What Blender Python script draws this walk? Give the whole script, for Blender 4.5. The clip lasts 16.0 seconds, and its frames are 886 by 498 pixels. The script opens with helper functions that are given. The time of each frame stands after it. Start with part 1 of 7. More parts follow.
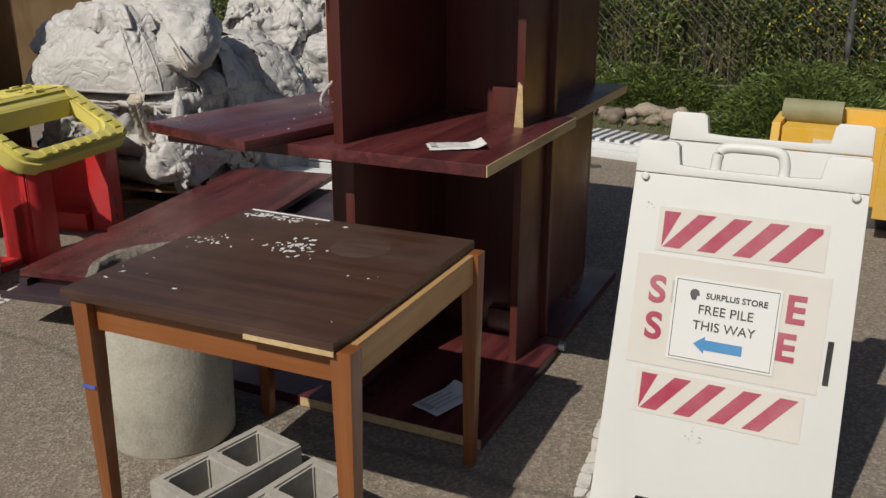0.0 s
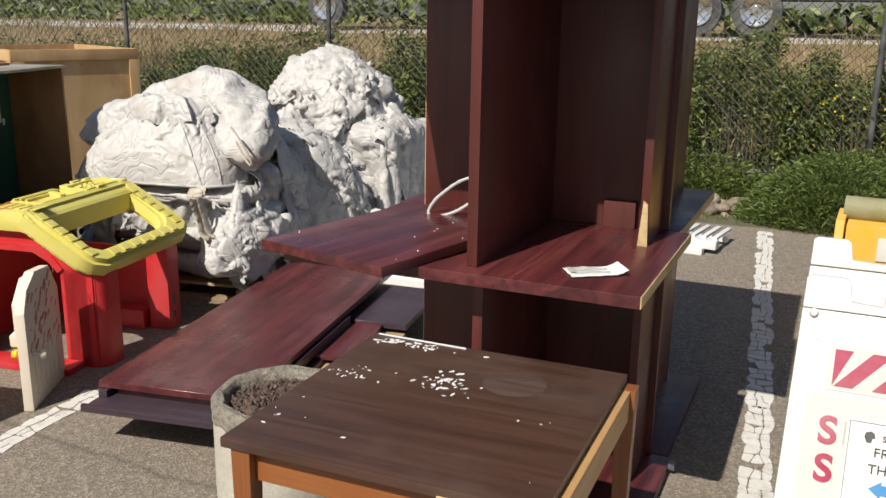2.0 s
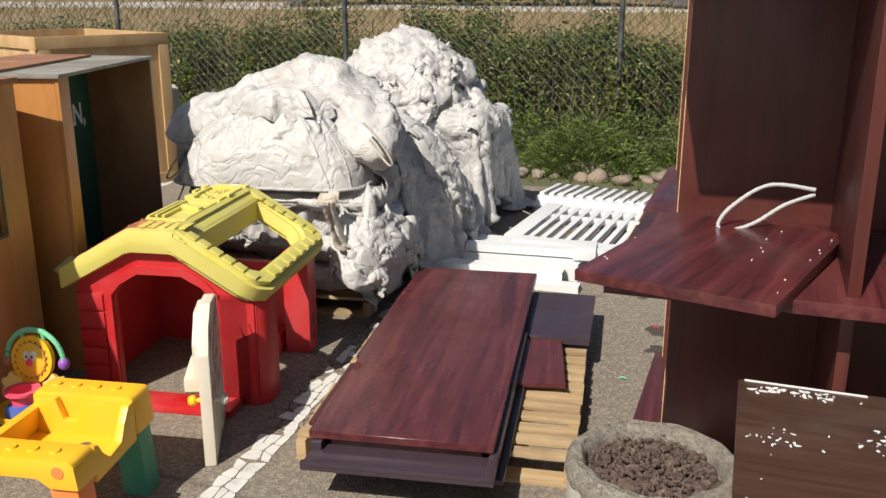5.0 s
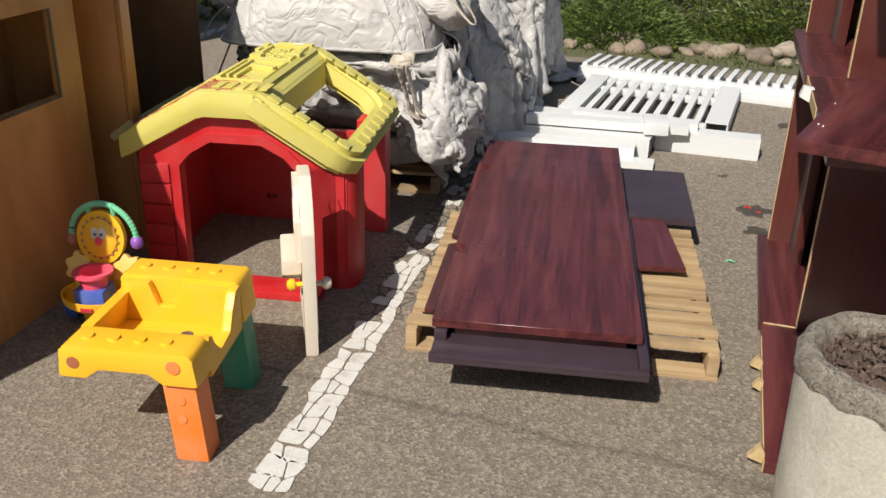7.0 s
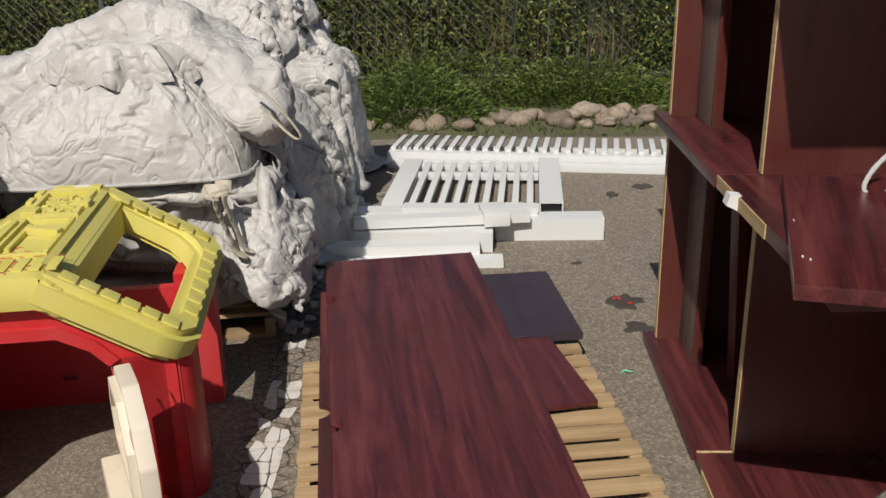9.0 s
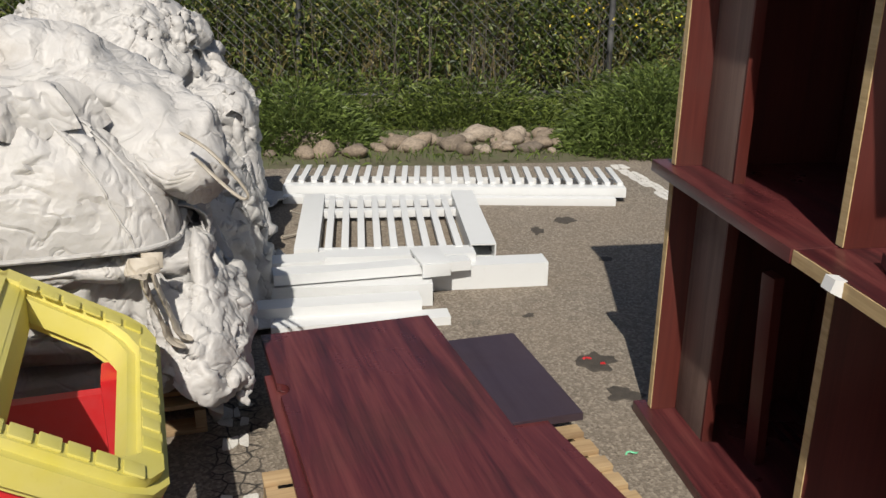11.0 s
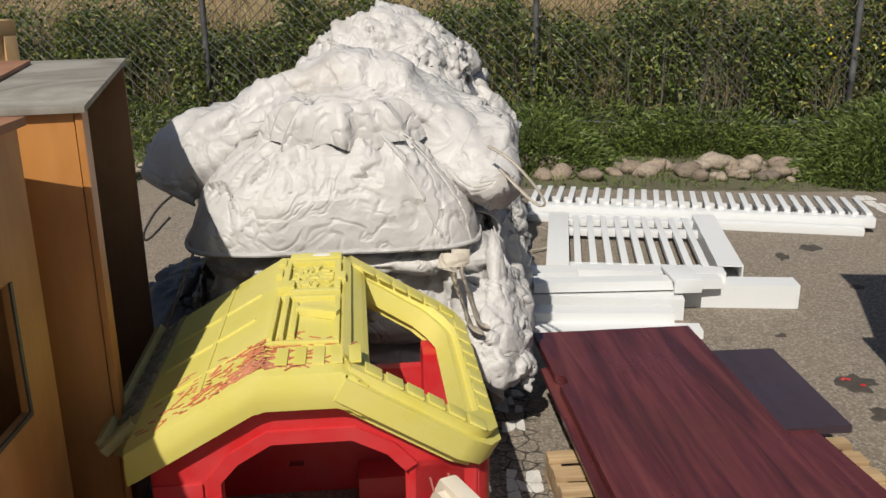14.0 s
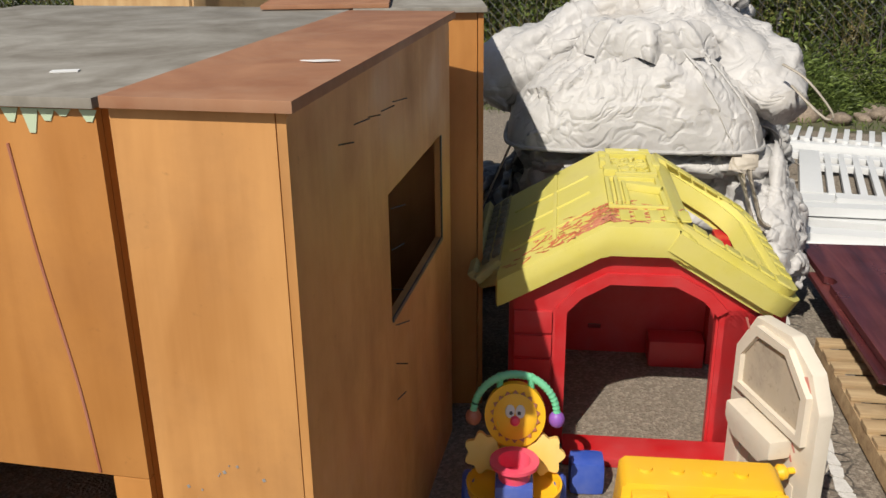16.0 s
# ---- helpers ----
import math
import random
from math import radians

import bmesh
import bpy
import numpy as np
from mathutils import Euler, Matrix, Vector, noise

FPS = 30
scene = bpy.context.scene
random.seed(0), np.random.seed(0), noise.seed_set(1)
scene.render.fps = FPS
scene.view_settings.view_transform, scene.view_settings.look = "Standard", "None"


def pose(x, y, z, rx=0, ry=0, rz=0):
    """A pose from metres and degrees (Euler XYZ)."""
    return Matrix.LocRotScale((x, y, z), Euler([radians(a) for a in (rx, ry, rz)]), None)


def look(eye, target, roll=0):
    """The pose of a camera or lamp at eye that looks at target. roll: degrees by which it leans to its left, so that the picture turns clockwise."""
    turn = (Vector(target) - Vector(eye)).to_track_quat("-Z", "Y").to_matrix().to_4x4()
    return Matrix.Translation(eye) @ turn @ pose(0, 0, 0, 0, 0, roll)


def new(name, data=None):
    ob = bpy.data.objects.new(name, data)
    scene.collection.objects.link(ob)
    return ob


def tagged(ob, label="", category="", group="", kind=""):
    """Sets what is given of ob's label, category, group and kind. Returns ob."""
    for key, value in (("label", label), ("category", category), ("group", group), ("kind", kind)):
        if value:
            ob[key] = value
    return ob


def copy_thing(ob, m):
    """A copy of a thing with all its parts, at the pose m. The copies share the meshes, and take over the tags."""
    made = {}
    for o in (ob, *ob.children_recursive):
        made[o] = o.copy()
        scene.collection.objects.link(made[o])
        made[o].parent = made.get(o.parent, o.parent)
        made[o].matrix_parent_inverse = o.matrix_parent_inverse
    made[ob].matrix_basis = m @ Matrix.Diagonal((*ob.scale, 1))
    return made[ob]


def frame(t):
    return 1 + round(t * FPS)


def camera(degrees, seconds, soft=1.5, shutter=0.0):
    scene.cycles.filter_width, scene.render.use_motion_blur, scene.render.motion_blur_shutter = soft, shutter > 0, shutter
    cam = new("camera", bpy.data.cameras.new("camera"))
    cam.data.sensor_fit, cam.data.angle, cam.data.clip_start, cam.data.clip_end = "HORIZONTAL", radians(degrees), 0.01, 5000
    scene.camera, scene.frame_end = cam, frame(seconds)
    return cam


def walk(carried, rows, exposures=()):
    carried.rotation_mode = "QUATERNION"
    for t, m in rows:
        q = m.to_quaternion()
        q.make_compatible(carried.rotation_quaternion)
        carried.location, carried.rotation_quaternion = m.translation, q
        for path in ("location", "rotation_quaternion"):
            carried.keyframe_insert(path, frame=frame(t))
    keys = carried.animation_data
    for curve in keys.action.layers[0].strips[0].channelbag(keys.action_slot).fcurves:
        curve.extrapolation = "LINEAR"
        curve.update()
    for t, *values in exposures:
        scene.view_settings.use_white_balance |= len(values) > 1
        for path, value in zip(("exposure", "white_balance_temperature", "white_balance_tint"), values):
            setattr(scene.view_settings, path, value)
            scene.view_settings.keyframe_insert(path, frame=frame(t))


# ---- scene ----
cam = camera(52.6, 16.0)
PATH = [
    (0, (-0.545, 0.835, 1.559), (-1.348, 2.553, 0.922), 0.2),
    (0.5, (-0.679, 0.716, 1.606), (-1.489, 2.444, 1.008), 0.2),
    (1, (-0.773, 0.681, 1.647), (-1.62, 2.404, 1.088), 1.1),
    (1.5, (-0.887, 0.771, 1.686), (-1.741, 2.507, 1.176), 1.3),
    (2, (-1.056, 0.767, 1.714), (-1.836, 2.539, 1.214), 0.9),
    (2.5, (-1.29, 0.666, 1.751), (-2.043, 2.439, 1.214), -0.0),
    (3, (-1.495, 0.698, 1.747), (-2.288, 2.444, 1.177), 0.0),
    (5.5, (-2.512, 0.862, 1.727), (-3.116, 2.685, 1.168), 0.7),
    (6, (-2.653, 0.936, 1.656), (-3.286, 2.725, 1.023), 3.0),
    (6.5, (-2.817, 0.95, 1.594), (-3.413, 2.708, 0.85), 2.6),
    (7, (-2.995, 0.957, 1.586), (-3.529, 2.707, 0.781), 1.5),
    (7.5, (-3.1, 1.043, 1.572), (-3.602, 2.812, 0.785), 0.7),
    (8, (-3.177, 1.268, 1.585), (-3.608, 3.08, 0.859), 0.1),
    (8.5, (-3.243, 1.416, 1.618), (-3.507, 3.271, 0.918), 0.0),
    (9, (-3.412, 1.592, 1.645), (-3.488, 3.471, 0.964), -1.3),
    (9.5, (-3.549, 1.745, 1.659), (-3.522, 3.63, 0.992), -0.2),
    (12, (-4.067, 2.308, 1.693), (-3.691, 4.155, 1.024), 0.1),
    (12.5, (-4.12, 2.253, 1.699), (-3.87, 4.137, 1.077), -0.2),
    (13, (-4.154, 2.12, 1.7), (-4.035, 4.021, 1.088), -1.0),
    (13.5, (-4.164, 1.971, 1.705), (-4.192, 3.87, 1.076), -1.1),
    (14, (-4.224, 1.872, 1.7), (-4.358, 3.773, 1.093), -0.6),
    (14.5, (-4.338, 1.741, 1.69), (-4.589, 3.626, 1.07), -1.2),
    (15, (-4.502, 1.59, 1.67), (-4.863, 3.44, 1.002), -2.1),
    (15.5, (-4.561, 1.41, 1.652), (-5.039, 3.227, 0.966), -1.5),
    (16, (-4.547, 1.202, 1.65), (-5.087, 2.996, 0.952), -0.7),
]
walk(cam, [(t, look(eye, target, roll)) for t, eye, target, roll in PATH],
     [(0, -0.28), (0.5, -0.15), (1.5, 0.4), (2.5, 0.32), (3.2, 0.4), (6.0, 0.36), (7.0, 0.3), (8.4, 0.14), (9.0, -0.1), (9.7, -0.02), (12.0, 0.1), (13.5, 0.05), (16.0, 0.1)])

# ---- world, sun ----
SUN_EL, SUN_AZ = radians(47.0), math.atan2(-0.22, -0.975)
world = bpy.data.worlds.new("sky")
scene.world = world
world.use_nodes = True
wn = world.node_tree
sky = wn.nodes.new("ShaderNodeTexSky")
sky.sky_type, sky.sun_disc = "NISHITA", False
sky.sun_elevation, sky.sun_rotation = SUN_EL, SUN_AZ
sky.air_density, sky.dust_density = 1.0, 1.5
wn.nodes["Background"].inputs["Strength"].default_value = 0.06
wn.links.new(sky.outputs["Color"], wn.nodes["Background"].inputs["Color"])
sun = new("sun", bpy.data.lights.new("sun", "SUN"))
sun.data.energy, sun.data.angle, sun.data.color = 4.5, radians(0.55), (1.0, 0.94, 0.84)
sun.matrix_world = look((-2.2, -9.75, 10.7), (0, 0, 0))


# ---- materials ----
def material(name, rough=0.6, metal=0.0, coat=0.0, spec=0.5):
    m = bpy.data.materials.new(name)
    m.use_nodes = True
    b = m.node_tree.nodes["Principled BSDF"]
    b.inputs["Roughness"].default_value = rough
    b.inputs["Metallic"].default_value = metal
    b.inputs["Coat Weight"].default_value = coat
    b.inputs["Specular IOR Level"].default_value = spec
    return m


def node(m, kind, **values):
    n = m.node_tree.nodes.new(kind)
    for k, v in values.items():
        n.inputs[k.replace("_", " ")].default_value = v
    return n


def link(m, a, b):
    m.node_tree.links.new(a, b)


def coords(m, scale=(1, 1, 1), shift=True):
    """Object coordinates in metres, shifted at random from object to object."""
    tc = node(m, "ShaderNodeTexCoord")
    mp = node(m, "ShaderNodeMapping")
    mp.inputs["Scale"].default_value = scale
    link(m, tc.outputs["Object"], mp.inputs["Vector"])
    if shift:
        oi = node(m, "ShaderNodeObjectInfo")
        mul = node(m, "ShaderNodeVectorMath")
        mul.operation = "SCALE"
        mul.inputs[0].default_value = (17.0, 9.0, 13.0)
        link(m, oi.outputs["Random"], mul.inputs["Scale"])
        link(m, mul.outputs[0], mp.inputs["Location"])
    return mp.outputs["Vector"]


def ramp(m, fac, stops):
    r = node(m, "ShaderNodeValToRGB")
    e = r.color_ramp.elements
    while len(e) < len(stops):
        e.new(0.5)
    for q, (p, c) in zip(e, stops):
        q.position, q.color = p, (*c, 1) if len(c) == 3 else c
    link(m, fac, r.inputs["Fac"])
    return r.outputs["Color"]


def noise_tex(m, vec, scale, detail=4.0, rough=0.55, distort=0.0):
    n = node(m, "ShaderNodeTexNoise", Scale=scale, Detail=detail, Roughness=rough, Distortion=distort)
    link(m, vec, n.inputs["Vector"])
    return n.outputs["Fac"]


def mix(m, fac, a, b, mode="MIX"):
    x = node(m, "ShaderNodeMix")
    x.data_type, x.blend_type = "RGBA", mode
    for sock, val in ((x.inputs[0], fac), (x.inputs[6], a), (x.inputs[7], b)):
        if isinstance(val, (int, float)):
            sock.default_value = val
        elif isinstance(val, tuple):
            sock.default_value = (*val, 1)
        else:
            link(m, val, sock)
    return x.outputs[2]


def bump(m, height, strength, distance, normal=None):
    b = node(m, "ShaderNodeBump", Strength=strength, Distance=distance)
    link(m, height, b.inputs["Height"])
    if normal is not None:
        link(m, normal, b.inputs["Normal"])
    return b.outputs["Normal"]


def finish(m, color, normal=None, rough=None):
    b = m.node_tree.nodes["Principled BSDF"]
    if isinstance(color, tuple):
        b.inputs["Base Color"].default_value = (*color, 1)
    else:
        link(m, color, b.inputs["Base Color"])
    if normal is not None:
        link(m, normal, b.inputs["Normal"])
    if rough is not None:
        link(m, rough, b.inputs["Roughness"])
    return m


def wood(name, dark, mid, light, axis=1, rough=0.45, grain=1.0, coat=0.0, relief=0.15, stain=0.25, stain_color=(0.05, 0.035, 0.025), spread=0.2):
    """Wood with grain along an axis, plus blotches and dirt."""
    m = material(name, rough, coat=coat)
    sc = [14.0 * grain] * 3
    sc[axis] = 0.9 * grain
    v = coords(m, tuple(sc))
    g = noise_tex(m, v, 1.0, 5.0, 0.6, 1.2)
    fine_scale = [160.0] * 3
    fine_scale[axis] = 5.0
    f = noise_tex(m, coords(m, tuple(fine_scale)), 1.0, 2.0)
    col = ramp(m, g, [(0.5 - spread, dark), (0.5, mid), (0.5 + spread * 1.1, light)])
    col = mix(m, 0.25, col, ramp(m, f, [(0.3, dark), (0.7, light)]), "MIX")
    blotch = noise_tex(m, coords(m), 2.6, 5.0, 0.6)
    fac = ramp(m, blotch, [(0.52, (0, 0, 0)), (0.75, (stain, stain, stain))])
    col = mix(m, fac, col, stain_color)
    r = ramp(m, blotch, [(0.3, (rough - 0.1,) * 3), (0.7, (min(1, rough + 0.18),) * 3)])
    return finish(m, col, bump(m, f, relief, 0.002), r)


def plastic(name, color, rough=0.4, dirt=0.25, dirt_color=(0.12, 0.09, 0.06), fade=0.12):
    m = material(name, rough)
    n1 = noise_tex(m, coords(m), 5.0, 5.0, 0.65)
    n2 = noise_tex(m, coords(m), 45.0, 4.0, 0.6)
    pale = tuple(c + (1 - c) * fade for c in color)
    col = ramp(m, n1, [(0.3, color), (0.75, pale)])
    col = mix(m, ramp(m, n1, [(0.55, (0, 0, 0)), (0.8, (dirt,) * 3)]), col, dirt_color)
    col = mix(m, ramp(m, n2, [(0.6, (0, 0, 0)), (0.78, (dirt * 0.8,) * 3)]), col, dirt_color)
    return finish(m, col, bump(m, n2, 0.08, 0.002), ramp(m, n1, [(0.3, (rough,) * 3), (0.8, (min(1, rough + 0.25),) * 3)]))


def plywood(name, dark, light, rough=0.5, stain_color=(0.2, 0.1, 0.04), stain=0.35):
    """Rotary-cut veneer: broad soft figure, faint streaks, stains and dirt."""
    m = material(name, rough)
    fig = noise_tex(m, coords(m, (2.6, 2.6, 0.8)), 1.0, 4.0, 0.5, 2.2)
    streak = noise_tex(m, coords(m, (42.0, 42.0, 1.6)), 1.0, 3.0, 0.6)
    blot = noise_tex(m, coords(m), 3.3, 6.0, 0.65)
    spot = noise_tex(m, coords(m), 26.0, 4.0, 0.7)
    col = ramp(m, fig, [(0.32, dark), (0.5, tuple((a + b) / 2 for a, b in zip(dark, light))), (0.66, light)])
    col = mix(m, 0.16, col, ramp(m, streak, [(0.35, dark), (0.65, light)]))
    col = mix(m, ramp(m, blot, [(0.5, (0, 0, 0)), (0.78, (stain,) * 3)]), col, stain_color)
    col = mix(m, ramp(m, spot, [(0.66, (0, 0, 0)), (0.78, (stain,) * 3)]), col, tuple(c * 0.6 for c in stain_color))
    r = ramp(m, blot, [(0.3, (rough - 0.08,) * 3), (0.7, (rough + 0.2,) * 3)])
    return finish(m, col, bump(m, streak, 0.08, 0.002), r)


def asphalt():
    m = material("asphalt", 0.9)
    v = coords(m, shift=False)
    st = node(m, "ShaderNodeTexVoronoi", Scale=95.0)
    link(m, v, st.inputs["Vector"])
    grit = noise_tex(m, v, 260.0, 3.0, 0.7)
    big = noise_tex(m, v, 0.9, 6.0, 0.6)
    mid = noise_tex(m, v, 9.0, 5.0, 0.6)
    col = ramp(m, st.outputs["Color"], [(0.1, (0.088, 0.072, 0.057)), (0.5, (0.19, 0.16, 0.128)), (0.93, (0.44, 0.385, 0.31))])
    col = mix(m, 0.45, col, ramp(m, grit, [(0.35, (0.06, 0.05, 0.04)), (0.7, (0.34, 0.29, 0.23))]))
    col = mix(m, ramp(m, big, [(0.35, (0, 0, 0)), (0.7, (0.35,) * 3)]), col, (0.27, 0.21, 0.15))
    col = mix(m, ramp(m, mid, [(0.62, (0, 0, 0)), (0.78, (0.5,) * 3)]), col, (0.055, 0.05, 0.045))
    # worn crack network in a band beside the painted line
    wob = node(m, "ShaderNodeVectorMath")
    wob.operation = "ADD"
    link(m, v, wob.inputs[0])
    wn1 = node(m, "ShaderNodeTexNoise", Scale=7.0, Detail=3.0)
    link(m, v, wn1.inputs["Vector"])
    sc = node(m, "ShaderNodeVectorMath")
    sc.operation = "SCALE"
    sc.inputs["Scale"].default_value = 0.08
    link(m, wn1.outputs["Color"], sc.inputs[0])
    link(m, sc.outputs[0], wob.inputs[1])
    cr = node(m, "ShaderNodeTexVoronoi", Scale=15.0)
    cr.feature = "DISTANCE_TO_EDGE"
    link(m, wob.outputs[0], cr.inputs["Vector"])
    line = ramp(m, cr.outputs["Distance"], [(0.02, (1, 1, 1)), (0.07, (0, 0, 0))])
    xyz = node(m, "ShaderNodeSeparateXYZ")
    link(m, v, xyz.inputs[0])
    lean = node(m, "ShaderNodeMath")
    lean.operation = "MULTIPLY_ADD"
    lean.inputs[1].default_value = 0.076
    link(m, xyz.outputs["Y"], lean.inputs[0])
    link(m, xyz.outputs["X"], lean.inputs[2])
    band = ramp(m, lean.outputs[0], [(0.0, (0, 0, 0)), (1.0, (0, 0, 0))])
    rng = node(m, "ShaderNodeMapRange")
    rng.inputs["From Min"].default_value, rng.inputs["From Max"].default_value = -4.1, -3.4
    link(m, lean.outputs[0], rng.inputs["Value"])
    band = ramp(m, rng.outputs[0], [(0.25, (0, 0, 0)), (0.34, (1, 1, 1)), (0.52, (1, 1, 1)), (0.6, (0, 0, 0))])
    near = node(m, "ShaderNodeMapRange")
    near.inputs["From Min"].default_value, near.inputs["From Max"].default_value = 3.3, 3.9
    link(m, xyz.outputs["Y"], near.inputs["Value"])
    fac = mix(m, 1.0, line, band, "MULTIPLY")
    fac = mix(m, 1.0, fac, near.outputs[0], "MULTIPLY")
    col = mix(m, fac, col, (0.025, 0.022, 0.02))
    # long straight joint and fine crack across the lane
    cw = noise_tex(m, v, 3.0, 4.0)
    off = node(m, "ShaderNodeMath")
    off.operation = "MULTIPLY_ADD"
    off.inputs[1].default_value = 0.12
    link(m, cw, off.inputs[0])
    link(m, xyz.outputs["Y"], off.inputs[2])
    r2 = node(m, "ShaderNodeMapRange")
    r2.inputs["From Min"].default_value, r2.inputs["From Max"].default_value = 2.95, 3.15
    tilt = node(m, "ShaderNodeMath")
    tilt.operation = "MULTIPLY_ADD"
    tilt.inputs[1].default_value = 0.06
    link(m, xyz.outputs["X"], tilt.inputs[0])
    link(m, off.outputs[0], tilt.inputs[2])
    link(m, tilt.outputs[0], r2.inputs["Value"])
    seam = ramp(m, r2.outputs[0], [(0.35, (0, 0, 0)), (0.5, (0.45,) * 3), (0.65, (0, 0, 0))])
    col = mix(m, seam, col, (0.05, 0.043, 0.035))
    n = bump(m, st.outputs["Distance"], 0.55, 0.006)
    n = bump(m, grit, 0.5, 0.003, n)
    return finish(m, col, n)


def speckled(name, stops, scale, rough=0.9, relief=0.5, distance=0.02, fine=90.0):
    m = material(name, rough)
    v = coords(m)
    a = noise_tex(m, v, scale, 7.0, 0.65)
    b = noise_tex(m, v, fine, 3.0, 0.6)
    col = ramp(m, a, stops)
    col = mix(m, 0.35, col, ramp(m, b, [(0.3, stops[0][1]), (0.7, stops[-1][1])]))
    n = bump(m, a, relief, distance)
    return finish(m, col, bump(m, b, relief, distance * 0.15, n))


def tarp(name, base, shade, dirt):
    """Woven white polypropylene, creased."""
    m = material(name, 0.5, spec=0.4)
    v = coords(m)
    cre = node(m, "ShaderNodeTexVoronoi", Scale=9.0)
    cre.feature = "DISTANCE_TO_EDGE"
    warp = node(m, "ShaderNodeTexNoise", Scale=4.0, Detail=3.0)
    link(m, v, warp.inputs["Vector"])
    w = mix(m, 0.25, v, warp.outputs["Color"])
    link(m, w, cre.inputs["Vector"])
    cr2 = node(m, "ShaderNodeTexVoronoi", Scale=26.0)
    cr2.feature = "DISTANCE_TO_EDGE"
    link(m, w, cr2.inputs["Vector"])
    n1 = noise_tex(m, v, 3.0, 6.0, 0.65)
    n2 = noise_tex(m, v, 30.0, 4.0, 0.6, 0.8)
    col = ramp(m, n1, [(0.3, shade), (0.55, base)])
    col = mix(m, ramp(m, n1, [(0.54, (0, 0, 0)), (0.78, (0.6,) * 3)]), col, dirt)
    col = mix(m, ramp(m, n2, [(0.6, (0, 0, 0)), (0.85, (0.3,) * 3)]), col, dirt)
    n3 = noise_tex(m, v, 5.0, 2.0, 0.5, 1.2)
    n = bump(m, ramp(m, n3, [(0.44, (1,) * 3), (0.5, (0,) * 3), (0.56, (1,) * 3)]), 0.4, 0.012)
    n = bump(m, cre.outputs["Distance"], 0.35, 0.02, n)
    n = bump(m, cr2.outputs["Distance"], 0.3, 0.009, n)
    n = bump(m, n2, 0.2, 0.006, n)
    return finish(m, col, n)


def leafy(name, dark, light, trans=0.25):
    m = material(name, 0.5)
    g = node(m, "ShaderNodeNewGeometry")
    col = ramp(m, g.outputs["Random Per Island"], [(0.0, dark), (0.75, light), (1.0, tuple(min(1, c * 1.6) for c in light))])
    b = m.node_tree.nodes["Principled BSDF"]
    tr = node(m, "ShaderNodeBsdfTranslucent")
    link(m, col, tr.inputs["Color"])
    ms = node(m, "ShaderNodeMixShader")
    ms.inputs[0].default_value = trans
    link(m, b.outputs[0], ms.inputs[1])
    link(m, tr.outputs[0], ms.inputs[2])
    link(m, ms.outputs[0], m.node_tree.nodes["Material Output"].inputs["Surface"])
    return finish(m, col)


ASPHALT = asphalt()
SOIL = speckled("soil and weeds", [(0.3, (0.06, 0.05, 0.03)), (0.5, (0.13, 0.11, 0.07)), (0.7, (0.09, 0.12, 0.04))], 6.0)
DRY = speckled("dry grass", [(0.3, (0.15, 0.1, 0.05)), (0.5, (0.27, 0.18, 0.09)), (0.7, (0.2, 0.17, 0.07))], 1.2, relief=0.8, fine=30.0)
ROADM = speckled("pale road", [(0.3, (0.36, 0.33, 0.3)), (0.7, (0.45, 0.42, 0.38))], 1.5)
PAINT = speckled("worn white road paint", [(0.25, (0.3, 0.28, 0.25)), (0.45, (0.62, 0.6, 0.56)), (0.7, (0.72, 0.7, 0.66))], 14.0, 0.8, 0.4, 0.004, 160.0)
MAHOG = wood("mahogany laminate", (0.03, 0.008, 0.011), (0.085, 0.018, 0.02), (0.15, 0.04, 0.037), 1, 0.3, 1.0, stain=0.2, relief=0.04, spread=0.17)
MAHOG_Z = wood("mahogany laminate upright", (0.055, 0.012, 0.01), (0.085, 0.018, 0.014), (0.115, 0.026, 0.019), 2, 0.4, 0.8, stain=0.2, relief=0.04)
# grazing sunlight on the mahogany is mixed into this grey-brown
MAHOG_SUNLIT = wood("scuffed grey-brown laminate", (0.12, 0.07, 0.055), (0.19, 0.125, 0.1), (0.25, 0.17, 0.14), 2, 0.55, 0.8, stain=0.5)
SLATE = wood("dark plum laminate", (0.035, 0.022, 0.03), (0.045, 0.03, 0.04), (0.055, 0.038, 0.048), 1, 0.35, 0.6, stain=0.1, relief=0.02)
RAW = wood("raw chipboard edge", (0.4, 0.27, 0.13), (0.55, 0.4, 0.2), (0.65, 0.5, 0.28), 1, 0.8, 2.0, stain=0.3)
TABLETOP = wood("worn walnut laminate", (0.035, 0.017, 0.011), (0.06, 0.029, 0.019), (0.085, 0.044, 0.03), 0, 0.42, 1.2, stain=0.3, stain_color=(0.13, 0.09, 0.07), relief=0.05)
ORANGE_WOOD = wood("honey varnished wood", (0.17, 0.055, 0.015), (0.25, 0.085, 0.024), (0.31, 0.12, 0.038), 0, 0.38, 0.8, coat=0.2, stain=0.25)
ORANGE_WOOD_Z = wood("honey varnished leg wood", (0.15, 0.048, 0.014), (0.21, 0.072, 0.021), (0.27, 0.1, 0.032), 2, 0.38, 0.8, coat=0.2, stain=0.3)
PALE_WOOD = wood("pale bare wood", (0.33, 0.18, 0.07), (0.43, 0.25, 0.1), (0.5, 0.31, 0.14), 1, 0.6, 0.9, stain=0.2)
PLY = plywood("varnished plywood", (0.4, 0.18, 0.05), (0.58, 0.295, 0.1))
PLY_RED = plywood("weathered reddish plywood", (0.25, 0.105, 0.05), (0.36, 0.175, 0.09), 0.6, (0.4, 0.27, 0.18), 0.5)
